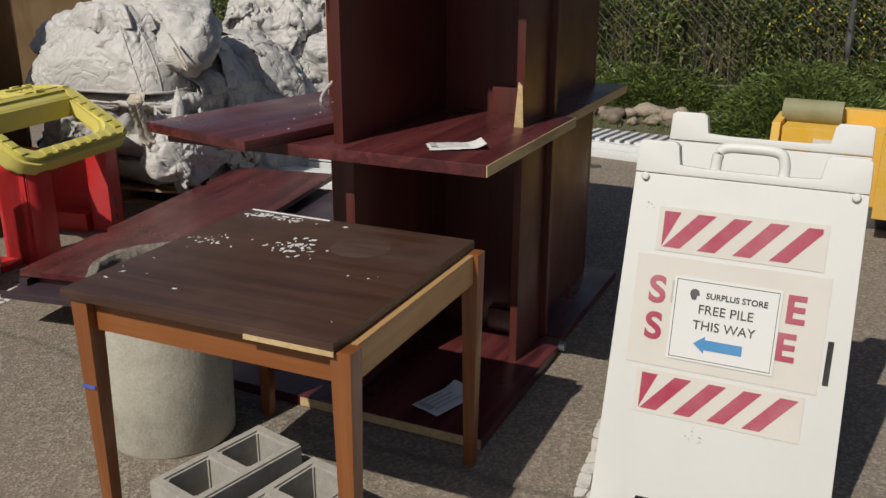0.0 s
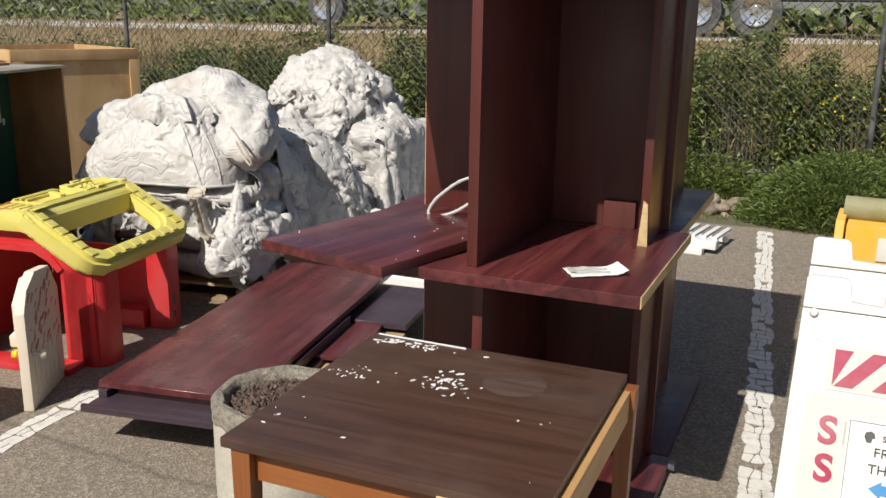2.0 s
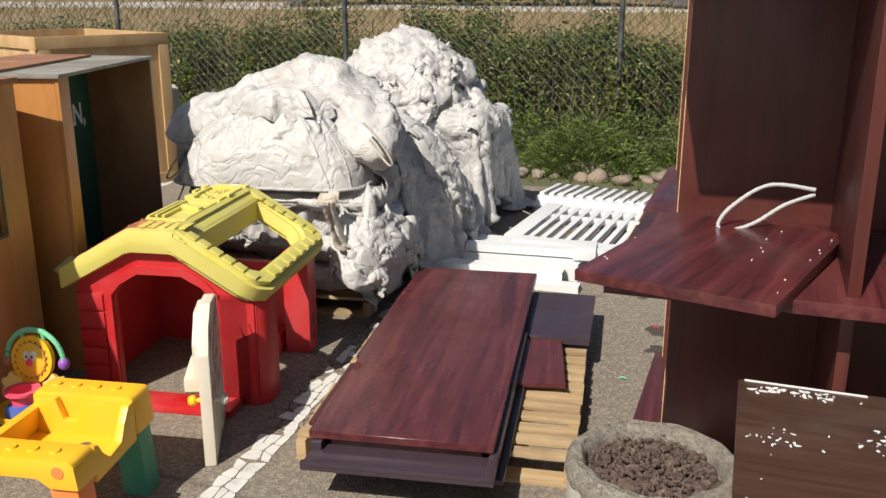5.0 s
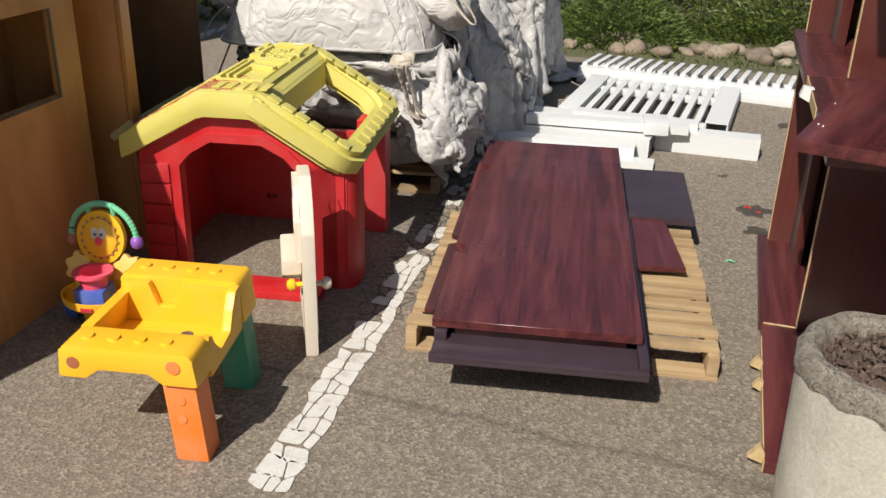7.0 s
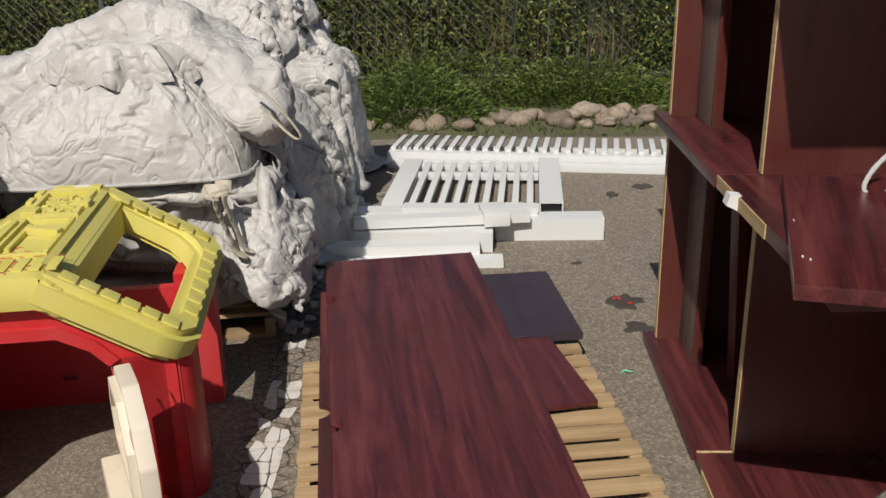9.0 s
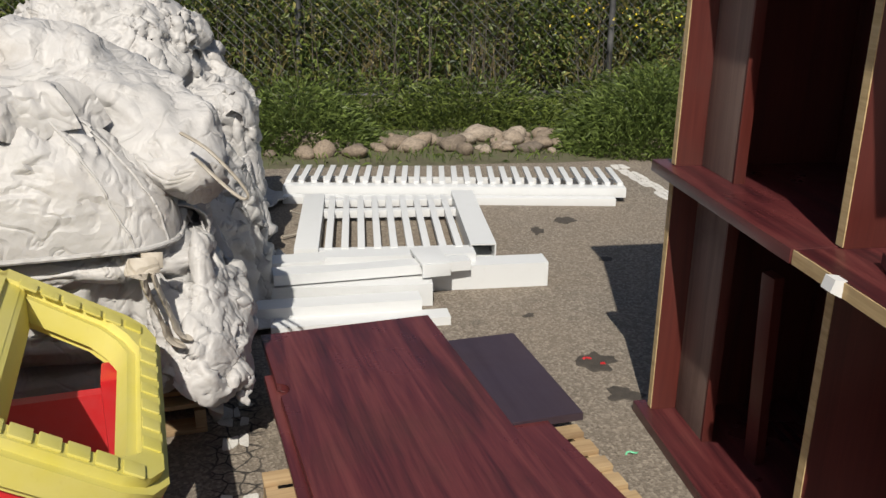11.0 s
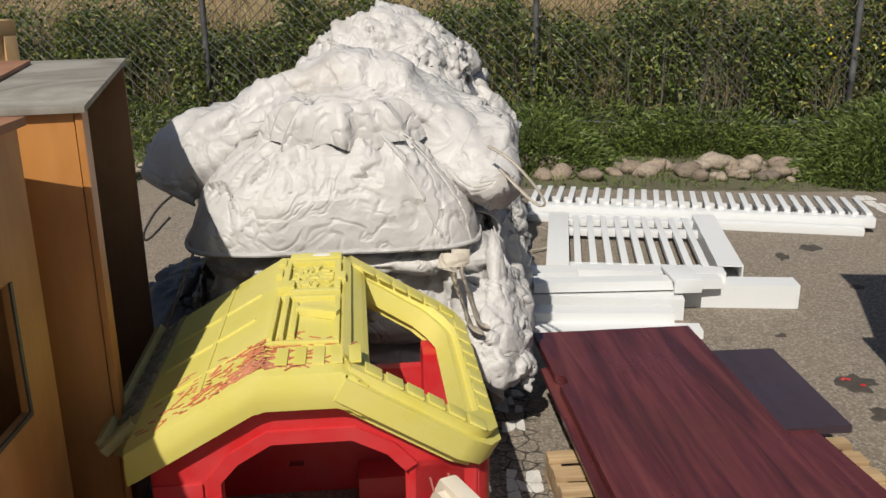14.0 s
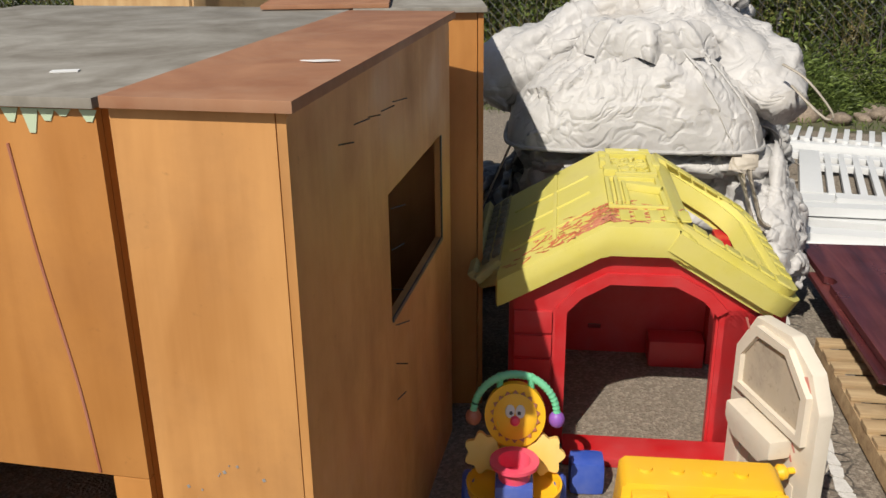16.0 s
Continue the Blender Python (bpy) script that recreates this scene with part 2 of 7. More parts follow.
PLY_GREY = plywood("weathered grey board", (0.17, 0.15, 0.12), (0.32, 0.3, 0.26), 0.75, (0.09, 0.075, 0.055), 0.6)
PLY_ORANGE = plywood("orange varnished plywood", (0.37, 0.15, 0.033), (0.5, 0.225, 0.06), 0.42, (0.2, 0.07, 0.02), 0.3)
PINE = plywood("pale pine board", (0.42, 0.25, 0.11), (0.56, 0.38, 0.19), 0.6, (0.34, 0.18, 0.07), 0.3)
PALLET = wood("rough pallet wood", (0.27, 0.17, 0.085), (0.43, 0.3, 0.16), (0.54, 0.4, 0.23), 0, 0.85, 1.2, stain=0.75, stain_color=(0.18, 0.12, 0.07), relief=0.4)
GREEN_BOARD = speckled("green chalkboard paint", [(0.3, (0.008, 0.045, 0.028)), (0.7, (0.016, 0.07, 0.045))], 4.0, 0.6, 0.1, 0.003)
CHALK = speckled("white chalk paint", [(0.3, (0.6, 0.62, 0.58)), (0.7, (0.8, 0.8, 0.78))], 20.0, 0.9, 0.1, 0.002)
CONCRETE = speckled("weathered concrete", [(0.25, (0.23, 0.21, 0.165)), (0.45, (0.43, 0.405, 0.335)), (0.7, (0.54, 0.51, 0.44))], 7.0, 0.9, 0.5, 0.012, 120.0)
PEBBLE = speckled("exposed pebble rim", [(0.3, (0.16, 0.13, 0.1)), (0.5, (0.36, 0.32, 0.26)), (0.7, (0.5, 0.46, 0.38))], 45.0, 0.9, 1.0, 0.02, 180.0)
BLOCK = speckled("grey cinder block", [(0.3, (0.27, 0.25, 0.22)), (0.7, (0.42, 0.4, 0.36))], 25.0, 0.95, 0.7, 0.006, 220.0)
EARTH = speckled("dry potting soil", [(0.3, (0.05, 0.028, 0.02)), (0.56, (0.115, 0.066, 0.048)), (0.76, (0.36, 0.29, 0.24))], 40.0, 0.95, 1.0, 0.02, 150.0)
STONE = speckled("river stone", [(0.3, (0.13, 0.11, 0.09)), (0.5, (0.25, 0.215, 0.175)), (0.75, (0.42, 0.375, 0.32))], 4.0, 0.85, 0.3, 0.02, 60.0)
vary = node(STONE, "ShaderNodeObjectInfo")
hue = ramp(STONE, vary.outputs["Random"], [(0.0, (0.5, 0.47, 0.45)), (0.4, (0.8, 0.72, 0.64)), (0.7, (1.0, 0.9, 0.8)), (1.0, (1.35, 1.3, 1.25))])
skin = STONE.node_tree.nodes["Principled BSDF"].inputs["Base Color"]
finish(STONE, mix(STONE, 1.0, skin.links[0].from_socket, hue, "MULTIPLY"))
PVC = plastic("white vinyl", (0.66, 0.67, 0.67), 0.35, 0.18, (0.45, 0.44, 0.38), 0.0)
SIGN_WHITE = plastic("white sign plastic", (0.64, 0.64, 0.62), 0.45, 0.15, (0.45, 0.42, 0.36), 0.0)
STICKER = plastic("aged off-white sticker", (0.6, 0.575, 0.53), 0.4, 0.15, (0.5, 0.47, 0.4), 0.1)
PAPER = plastic("white paper", (0.68, 0.68, 0.67), 0.7, 0.04, (0.6, 0.6, 0.55), 0.0)
MAROON = plastic("faded maroon vinyl", (0.36, 0.03, 0.075), 0.45, 0.1, (0.5, 0.35, 0.35), 0.12)
INK = plastic("black ink", (0.03, 0.03, 0.03), 0.6, 0.0)
SCUFF_GREY = plastic("grey scuff", (0.2, 0.19, 0.17), 0.7, 0.0)
OIL = speckled("oily stain on asphalt", [(0.3, (0.035, 0.03, 0.025)), (0.7, (0.085, 0.07, 0.055))], 30.0, 0.75, 0.6, 0.006, 240.0)
INK_GREY = plastic("grey ink", (0.42, 0.41, 0.4), 0.6, 0.0)
BLUE_INK = plastic("blue print", (0.01, 0.2, 0.47), 0.5, 0.0)
YELLOW = plastic("sun-faded yellow plastic", (0.6, 0.53, 0.1), 0.5, 0.22, (0.42, 0.3, 0.06), 0.1)
RED = plastic("red plastic", (0.5, 0.008, 0.012), 0.33, 0.2, (0.2, 0.03, 0.03), 0.05)
BEIGE = plastic("beige plastic", (0.66, 0.58, 0.46), 0.5, 0.3, (0.4, 0.3, 0.2), 0.15)
TOY_YELLOW = plastic("bright yellow plastic", (0.86, 0.47, 0.012), 0.3, 0.08, (0.5, 0.25, 0.02), 0.03)
TOY_CREAM = plastic("cream yellow plastic", (0.85, 0.55, 0.12), 0.35, 0.05)
TOY_ORANGE = plastic("orange plastic", (0.85, 0.18, 0.01), 0.33, 0.08)
TOY_GREEN = plastic("green plastic", (0.0, 0.2, 0.1), 0.35, 0.08)
TOY_MINT = plastic("mint green plastic", (0.12, 0.55, 0.28), 0.35, 0.03)
TOY_BLUE = plastic("blue plastic", (0.005, 0.06, 0.42), 0.35, 0.1)
TOY_PINK = plastic("pink red plastic", (0.8, 0.03, 0.1), 0.35, 0.05)
TOY_PURPLE = plastic("purple plastic", (0.22, 0.05, 0.4), 0.35, 0.05)
TOY_BROWN = plastic("brown plastic", (0.35, 0.1, 0.04), 0.4, 0.05)
MACHINE = plastic("yellow enamel", (0.66, 0.38, 0.03), 0.45, 0.35, (0.25, 0.15, 0.06), 0.1)
CABLE_GREY = plastic("grey conduit", (0.4, 0.4, 0.4), 0.45, 0.2)
OLIVE = plastic("olive rubber roll", (0.2, 0.19, 0.08), 0.6, 0.3)
GREY_METAL = material("grey metal", 0.45, 0.8)
finish(GREY_METAL, (0.35, 0.36, 0.37))
CHROME = material("polished metal", 0.2, 1.0)
finish(CHROME, (0.7, 0.7, 0.72))
BLACK = plastic("black coated steel", (0.012, 0.012, 0.012), 0.45, 0.1)
BLACK_WIRE = plastic("black coated wire", (0.015, 0.015, 0.014), 0.6, 0.0)
RUBBER = plastic("black rubber", (0.02, 0.02, 0.02), 0.8, 0.3)
TARP = tarp("white woven sack", (0.5, 0.485, 0.47), (0.41, 0.395, 0.375), (0.3, 0.255, 0.2))
TARP_GREY = tarp("dusty grey sack", (0.46, 0.45, 0.435), (0.34, 0.33, 0.32), (0.2, 0.17, 0.145))
STRAP = tarp("beige webbing", (0.44, 0.39, 0.32), (0.33, 0.29, 0.23), (0.22, 0.18, 0.13))
DARK_FILM = plastic("black plastic film", (0.03, 0.03, 0.032), 0.35, 0.2)
LEAF = leafy("hedge leaves", (0.02, 0.04, 0.009), (0.15, 0.19, 0.042))
LEAF_LIGHT = leafy("weed leaves", (0.04, 0.065, 0.014), (0.15, 0.2, 0.05))
LEAF_DRY = leafy("dry stalks", (0.09, 0.075, 0.03), (0.24, 0.19, 0.085), 0.15)
LEAF_OLIVE = leafy("olive yellowing leaves", (0.07, 0.075, 0.02), (0.23, 0.21, 0.065))
STALK = plastic("brown stems", (0.07, 0.05, 0.03), 0.8, 0.0)
FLOWER = leafy("yellow flowers", (0.6, 0.45, 0.02), (0.75, 0.6, 0.05), 0.2)


# ---- mesh helpers ----
def mesh_ob(name, bm, mat, smooth=False):
    me = bpy.data.meshes.new(name)
    bm.normal_update()
    bm.to_mesh(me)
    bm.free()
    for q in mat if isinstance(mat, (list, tuple)) else [mat]:
        me.materials.append(q)
    if smooth:
        me.polygons.foreach_set("use_smooth", [True] * len(me.polygons))
        me.set_sharp_from_angle(angle=radians(38))
    return new(name, me)


def part(name, bm, mat, parent, label="", smooth=True):
    ob = mesh_ob(name, bm, mat, smooth)
    ob.parent = parent
    if label:
        ob["label"] = label
    return ob


def thing(name, m, label, category, group="", kind=""):
    ob = new(name)
    ob.empty_display_size = 0.1
    ob.matrix_world = m
    return tagged(ob, label, category, group, kind)


def add_box(bm, lo, hi, bevel=0.0, m=None, segs=2):
    r = bmesh.ops.create_cube(bm, size=1.0)
    vs = r["verts"]
    for v in vs:
        v.co = Vector([lo[i] + (v.co[i] + 0.5) * (hi[i] - lo[i]) for i in range(3)])
    if bevel > 0:
        es = list({e for v in vs for e in v.link_edges})
        out = bmesh.ops.bevel(bm, geom=es, offset=bevel, segments=segs, affect="EDGES", profile=0.7)
        vs = list({v for f in out["faces"] for v in f.verts} | {v for v in vs if v.is_valid})
    if m is not None:
        bmesh.ops.transform(bm, matrix=m, verts=vs)
    return vs


def box(lo, hi, bevel=0.003, m=None, segs=2):
    bm = bmesh.new()
    add_box(bm, lo, hi, bevel, m, segs)
    return bm


def add_prism(bm, pts, y0, y1, bevel=0.0, m=None):
    """An outline in x and z, drawn out along y."""
    a = [bm.verts.new((x, y0, z)) for x, z in pts]
    b = [bm.verts.new((x, y1, z)) for x, z in pts]
    n = len(pts)
    faces = [bm.faces.new(a), bm.faces.new(b[::-1])]
    for i in range(n):
        faces.append(bm.faces.new((a[i], b[i], b[(i + 1) % n], a[(i + 1) % n])))
    bmesh.ops.recalc_face_normals(bm, faces=faces)
    vs = a + b
    if bevel > 0:
        es = list({e for f in faces for e in f.edges})
        out = bmesh.ops.bevel(bm, geom=es, offset=bevel, segments=2, affect="EDGES", profile=0.7)
        vs = list({v for f in out["faces"] for v in f.verts} | {v for v in vs if v.is_valid})
    if m is not None:
        bmesh.ops.transform(bm, matrix=m, verts=vs)
    return vs


def prism(pts, y0, y1, bevel=0.003, m=None):
    bm = bmesh.new()
    add_prism(bm, pts, y0, y1, bevel, m)
    return bm


def add_ring(bm, outer, inner, y0, y1, m=None):
    """A frame between two outlines of equal count in x and z, drawn out along y."""
    n = len(outer)
    v = [[bm.verts.new((x, y, z)) for x, z in ring] for y in (y0, y1) for ring in (outer, inner)]
    fs = []
    for i in range(n):
        j = (i + 1) % n
        fs += [bm.faces.new((v[0][i], v[0][j], v[1][j], v[1][i])), bm.faces.new((v[2][j], v[2][i], v[3][i], v[3][j])),
               bm.faces.new((v[0][j], v[0][i], v[2][i], v[2][j])), bm.faces.new((v[1][i], v[1][j], v[3][j], v[3][i]))]
    bmesh.ops.recalc_face_normals(bm, faces=fs)
    vs = [q for ring in v for q in ring]
    if m is not None:
        bmesh.ops.transform(bm, matrix=m, verts=vs)
    return vs, fs


def add_cyl(bm, r0, r1, z0, z1, n=24, m=None):
    r = bmesh.ops.create_cone(bm, cap_ends=True, segments=n, radius1=r0, radius2=r1, depth=z1 - z0)
    bmesh.ops.translate(bm, verts=r["verts"], vec=(0, 0, (z0 + z1) / 2))
    if m is not None:
        bmesh.ops.transform(bm, matrix=m, verts=r["verts"])
    return r["verts"]


def cyl(r0, r1, z0, z1, n=24, m=None):
    bm = bmesh.new()
    add_cyl(bm, r0, r1, z0, z1, n, m)
    return bm


def add_lathe(bm, prof, n=40, wob=0.0, seed=0):
    """Profile of (radius, z) turned about z; closed at both ends where the radius is 0."""
    rings = []
    for k, (r, z) in enumerate(prof):
        if r <= 1e-6:
            rings.append([bm.verts.new((0, 0, z))])
        else:
            rings.append([bm.verts.new(((r + wob * noise.noise((3 * math.cos(6.2832 * i / n), 3 * math.sin(6.2832 * i / n), z * 6 + seed))) * math.cos(6.2832 * i / n),
                                        (r + wob * noise.noise((3 * math.cos(6.2832 * i / n), 3 * math.sin(6.2832 * i / n), z * 6 + seed))) * math.sin(6.2832 * i / n), z)) for i in range(n)])
    for a, b in zip(rings, rings[1:]):
        for i in range(n):
            j = (i + 1) % n
            q = [a[i % len(a)], a[j % len(a)], b[j % len(b)], b[i % len(b)]]
            u = list(dict.fromkeys(q))
            if len(u) > 2:
                bm.faces.new(u)
    bmesh.ops.recalc_face_normals(bm, faces=bm.faces)


def lathe(prof, n=40, wob=0.0, seed=0):
    bm = bmesh.new()
    add_lathe(bm, prof, n, wob, seed)
    return bm


def add_tube(bm, pts, r, n=8, flat=1.0, closed=False):
    """A round or flattened rope along points."""
    pts = [Vector(p) for p in pts]
    rings = []
    for i, p in enumerate(pts):
        d = (pts[min(i + 1, len(pts) - 1)] - pts[max(i - 1, 0)]).normalized()
        up = Vector((0, 0, 1)) if abs(d.z) < 0.95 else Vector((1, 0, 0))
        s = d.cross(up).normalized()
        u = s.cross(d)
        rr = r(i / (len(pts) - 1)) if callable(r) else r
        rings.append([bm.verts.new(p + rr * (math.cos(6.2832 * k / n) * s + flat * math.sin(6.2832 * k / n) * u)) for k in range(n)])
    for a, b in zip(rings, rings[1:]):
        for k in range(n):
            bm.faces.new((a[k], a[(k + 1) % n], b[(k + 1) % n], b[k]))
    bm.faces.new(rings[0][::-1])
    bm.faces.new(rings[-1])


def tube(pts, r, n=8, flat=1.0):
    bm = bmesh.new()
    add_tube(bm, pts, r, n, flat)
    return bm


def curve_points(keys, count):
    """A smooth line through the keys."""
    k = [Vector(q) for q in keys]
    out = []
    for i in range(count):
        s = i / (count - 1) * (len(k) - 1)
        j = min(int(s), len(k) - 2)
        f = s - j
        p0, p1, p2, p3 = k[max(j - 1, 0)], k[j], k[j + 1], k[min(j + 2, len(k) - 1)]
        out.append(0.5 * (2 * p1 + (p2 - p0) * f + (2 * p0 - 5 * p1 + 4 * p2 - p3) * f * f + (3 * p1 - p0 - 3 * p2 + p3) * f ** 3))
    return out


def add_text(name, body, size, mat, parent, m, bold=0.0, align="CENTER", label=""):
    cu = bpy.data.curves.new(name, "FONT")
    cu.body, cu.size, cu.align_x, cu.align_y, cu.offset, cu.extrude = body, size, align, "CENTER", bold, 0.0008
    ob = bpy.data.objects.new(name, cu)
    scene.collection.objects.link(ob)
    me = bpy.data.meshes.new_from_object(ob.evaluated_get(bpy.context.evaluated_depsgraph_get()))
    bpy.data.objects.remove(ob)
    me.materials.clear()
    me.materials.append(mat)
    t = new(name, me)
    t.parent = parent
    t.matrix_local = m
    if label:
        t["label"] = label
    return t


# ---- ground, painted lines ----
def ground_height(x, y):
    keys = [(-60, 0.0), (9.0, 0.0), (10.2, 0.02), (12.2, 0.12), (14.5, 0.62), (17.5, 1.12), (20.0, 1.3), (23.0, 1.42), (60.0, 1.5), (900.0, 1.62)]
    for (a, za), (b, zb) in zip(keys, keys[1:]):
        if y <= b:
            f = max(0.0, (y - a) / (b - a))
            return za + (zb - za) * f + (0.05 * noise.noise((x * 0.5, y * 0.5, 3)) if 9.3 < y < 60 else 0.0)
    return 1.62


def build_ground():
    xs = [-900, -200, -60, -30] + [-20 + 0.5 * i for i in range(61)] + [20, 60, 200, 900]
    ys = [-900, -200, -50, -10, 0, 4] + [6 + 0.25 * i for i in range(49)] + [18.5, 19, 19.5, 20, 20.5, 21, 22, 23, 24.5, 26, 30, 45, 60, 120, 400, 900]
    verts, faces, mats = [], [], []
    for y in ys:
        for x in xs:
            yy = y + (0.12 * noise.noise((x * 0.9, y, 0)) if 8.4 < y < 9.8 else 0)
            verts.append((x, yy, ground_height(x, y)))
    n = len(xs)
    for j in range(len(ys) - 1):
        for i in range(n - 1):
            faces.append((j * n + i, j * n + i + 1, (j + 1) * n + i + 1, (j + 1) * n + i))
            mid = (ys[j] + ys[j + 1]) / 2
            edge = 8.75 + 0.05 * (xs[i] + 3) * -1 if -14 < xs[i] < 8 else 9.0
            mats.append(0 if mid < edge else 1 if mid < 12.4 else 3 if 20.4 < mid < 23.2 else 2)
    me = bpy.data.meshes.new("ground")
    me.from_pydata(verts, [], faces)
    for q in (ASPHALT, SOIL, DRY, ROADM):
        me.materials.append(q)
    me.polygons.foreach_set("material_index", mats)
    tagged(new("ground", me), "grey worn asphalt lot running into a weedy verge and a dry grass field", "ground", kind="structure")


def painted_line(name, x0, y0, y1, width, seed, loss):
    """A painted stripe broken into chips by cracks."""
    rnd = random.Random(seed)
    bm = bmesh.new()
    cols, step = 3, 0.07
    rows = int((y1 - y0) / step)
    grid = [[((c / cols - 0.5) * width + (rnd.uniform(-0.014, 0.014)), y0 + r * step + rnd.uniform(-0.02, 0.02)) for c in range(cols + 1)] for r in range(rows + 1)]
    for r in range(rows):
        c = 0
        while c < cols:
            span = 2 if c < cols - 1 and rnd.random() < 0.35 else 1
            q = [grid[r][c], grid[r][c + span], grid[r + 1][c + span], grid[r + 1][c]]
            c += span
            if rnd.random() < loss(y0 + r * step):
                continue
            cx, cy = sum(p[0] for p in q) / 4, sum(p[1] for p in q) / 4
            vs = []
            for k in range(4):
                a, b = q[k], q[(k + 1) % 4]
                for f in (0.12, 0.88):
                    px, py = a[0] + (b[0] - a[0]) * f, a[1] + (b[1] - a[1]) * f
                    s = 0.93 - rnd.uniform(0, 0.05)
                    px, py = cx + (px - cx) * s, cy + (py - cy) * s
                    vs.append((x0 - 0.076 * py + px, py))
            top = [bm.verts.new((x, y, 0.004)) for x, y in vs]
            low = [bm.verts.new((x, y, 0.0005)) for x, y in vs]
            bm.faces.new(top)
            for k in range(8):
                bm.faces.new((low[k], low[(k + 1) % 8], top[(k + 1) % 8], top[k]))
    ob = mesh_ob(name, bm, PAINT)
    tagged(ob, "cracked white painted parking line on the asphalt", "road marking", kind="structure")


build_ground()
painted_line("trim_line_1", -3.80, 2.69, 8.9, 0.115, 1, lambda y: 0.02 if y < 3.45 else 0.3 if y < 4.3 else 0.55)
painted_line("trim_line_2", -0.885, 2.6, 8.68, 0.12, 2, lambda y: 0.05)
painted_line("trim_line_3", -6.98, 5.2, 9.2, 0.115, 3, lambda y: 0.05)


# ---- chain-link fence ----
FENCE_Y = 11.2


def build_fence():
    f = thing("chain_link_fence", pose(0, FENCE_Y, 0), "black coated chain-link fence behind the overgrown verge", "fence")
    for x in (-17.4, -14.1, -10.75, -7.33, -3.92, -0.76, 2.45, 5.8, 9.0):
        bm = cyl(0.032, 0.032, -0.1, 2.35, 12, pose(x, 0, 0))
        part("fence_post", bm, BLACK, f, "black steel post")
    for z in (2.3, 0.12):
        part("rail", cyl(0.02, 0.02, -17.4, 9.0, 8, pose(0, 0, z, 0, 90, 0)), BLACK, f)
    verts, faces = [], []
    h, x0, x1, step, r = 2.25, -17.4, 9.0, 0.115, 0.0042
    for sgn in (1, -1):
        a = x0 - h
        while a < x1 + h:
            p, q = (a, 0.08), (a + sgn * (h - 0.08), h)
            pts = []
            for xa, za in (p, q):
                pts.append([xa, za])
            slope = 1.0 / sgn
            for e in pts:
                if e[0] < x0:
                    e[1] += (x0 - e[0]) * slope
                    e[0] = x0
                if e[0] > x1:
                    e[1] += (x1 - e[0]) * slope
                    e[0] = x1
            if all(0.05 <= e[1] <= h + 0.05 for e in pts) and abs(pts[0][0] - pts[1][0]) > 0.05:
                b = len(verts)
                for xa, za in pts:
                    for k in range(3):
                        an = 2.0944 * k
                        verts.append((xa + r * math.cos(an) * 0.7, 0.003 * sgn + r * math.sin(an), za - sgn * r * math.cos(an) * 0.7))
                for k in range(3):
                    faces.append((b + k, b + (k + 1) % 3, b + 3 + (k + 1) % 3, b + 3 + k))
            a += step
    me = bpy.data.meshes.new("wire_mesh")
    me.from_pydata(verts, [], faces)
    me.materials.append(BLACK_WIRE)
    w = new("wire_mesh", me)
    w.parent = f
    w["kind"] = "stuff"


build_fence()


# ---- verge plants, stones ----
def leaf_cloud(name, mat, count, seed, where, length, width, droop, label, category):
    """Many small folded leaves; where(rng) gives a place and a way for each."""
    rng = np.random.default_rng(seed)
    p, d = where(rng, count)
    count = len(p)
    d = d / np.linalg.norm(d, axis=1)[:, None]
    side = np.cross(d, rng.normal(size=(count, 3)))
    side /= np.linalg.norm(side, axis=1)[:, None] + 1e-9
    up = np.cross(side, d)
    ln = (length * rng.uniform(0.6, 1.4, count))[:, None]
    wd = (width * rng.uniform(0.7, 1.3, count))[:, None]
    base = p
    tip = p + d * ln - np.array([0, 0, 1.0]) * ln * droop
    mid = p + d * ln * 0.5 + up * wd * 0.25
    l, r = mid + side * wd * 0.5, mid - side * wd * 0.5
    v = np.stack([base, l, tip, r], 1).reshape(-1, 3)
    idx = np.arange(count)[:, None] * 4
    tri = np.concatenate([idx + [0, 1, 2], idx + [0, 2, 3]], 1).reshape(-1, 3)
    me = bpy.data.meshes.new(name)
    me.from_pydata(v.tolist(), [], tri.tolist())
    me.materials.append(mat)
    return tagged(new(name, me), label, category, kind="stuff")


def hedge_top(x):
    return np.interp(x, [-12, -6, -4.5, 0], [0.85, 0.95, 1.12, 1.2]) + 0.2 * np.sin(x * 0.55 + 1.0) * np.sin(x * 1.3) + 0.14 * np.sin(x * 3.1 + 2) + 0.1 * np.sin(x * 7.7)


def hedge_where(front, back, low, high):
    def where(rng, n):
        x = rng.uniform(-16.5, 7.5, n)
        clump = np.round(x * 3.1 + 0.6 * np.sin(x * 17)) / 3.1
        x = np.where(rng.random(n) < 0.72, clump + rng.normal(0, 0.085, n), x)
        y = front + (back - front) * rng.random(n) ** 1.5 + 0.22 * np.sin(clump * 5.3) + rng.normal(0, 0.05, n)
        top = hedge_top(clump) * (0.85 + 0.3 * np.sin(clump * 91.7) ** 2)
        z = (low + (high - low) * rng.random(n) ** 0.8) * top
        y = y + 0.35 * np.clip(z / top - 0.45, 0, 1)
        d = rng.normal(size=(n, 3)) * np.array([1, 1, 0.7]) + np.array([0, -0.5, 0.15])
        return np.stack([x, y, z], 1), d
    return where


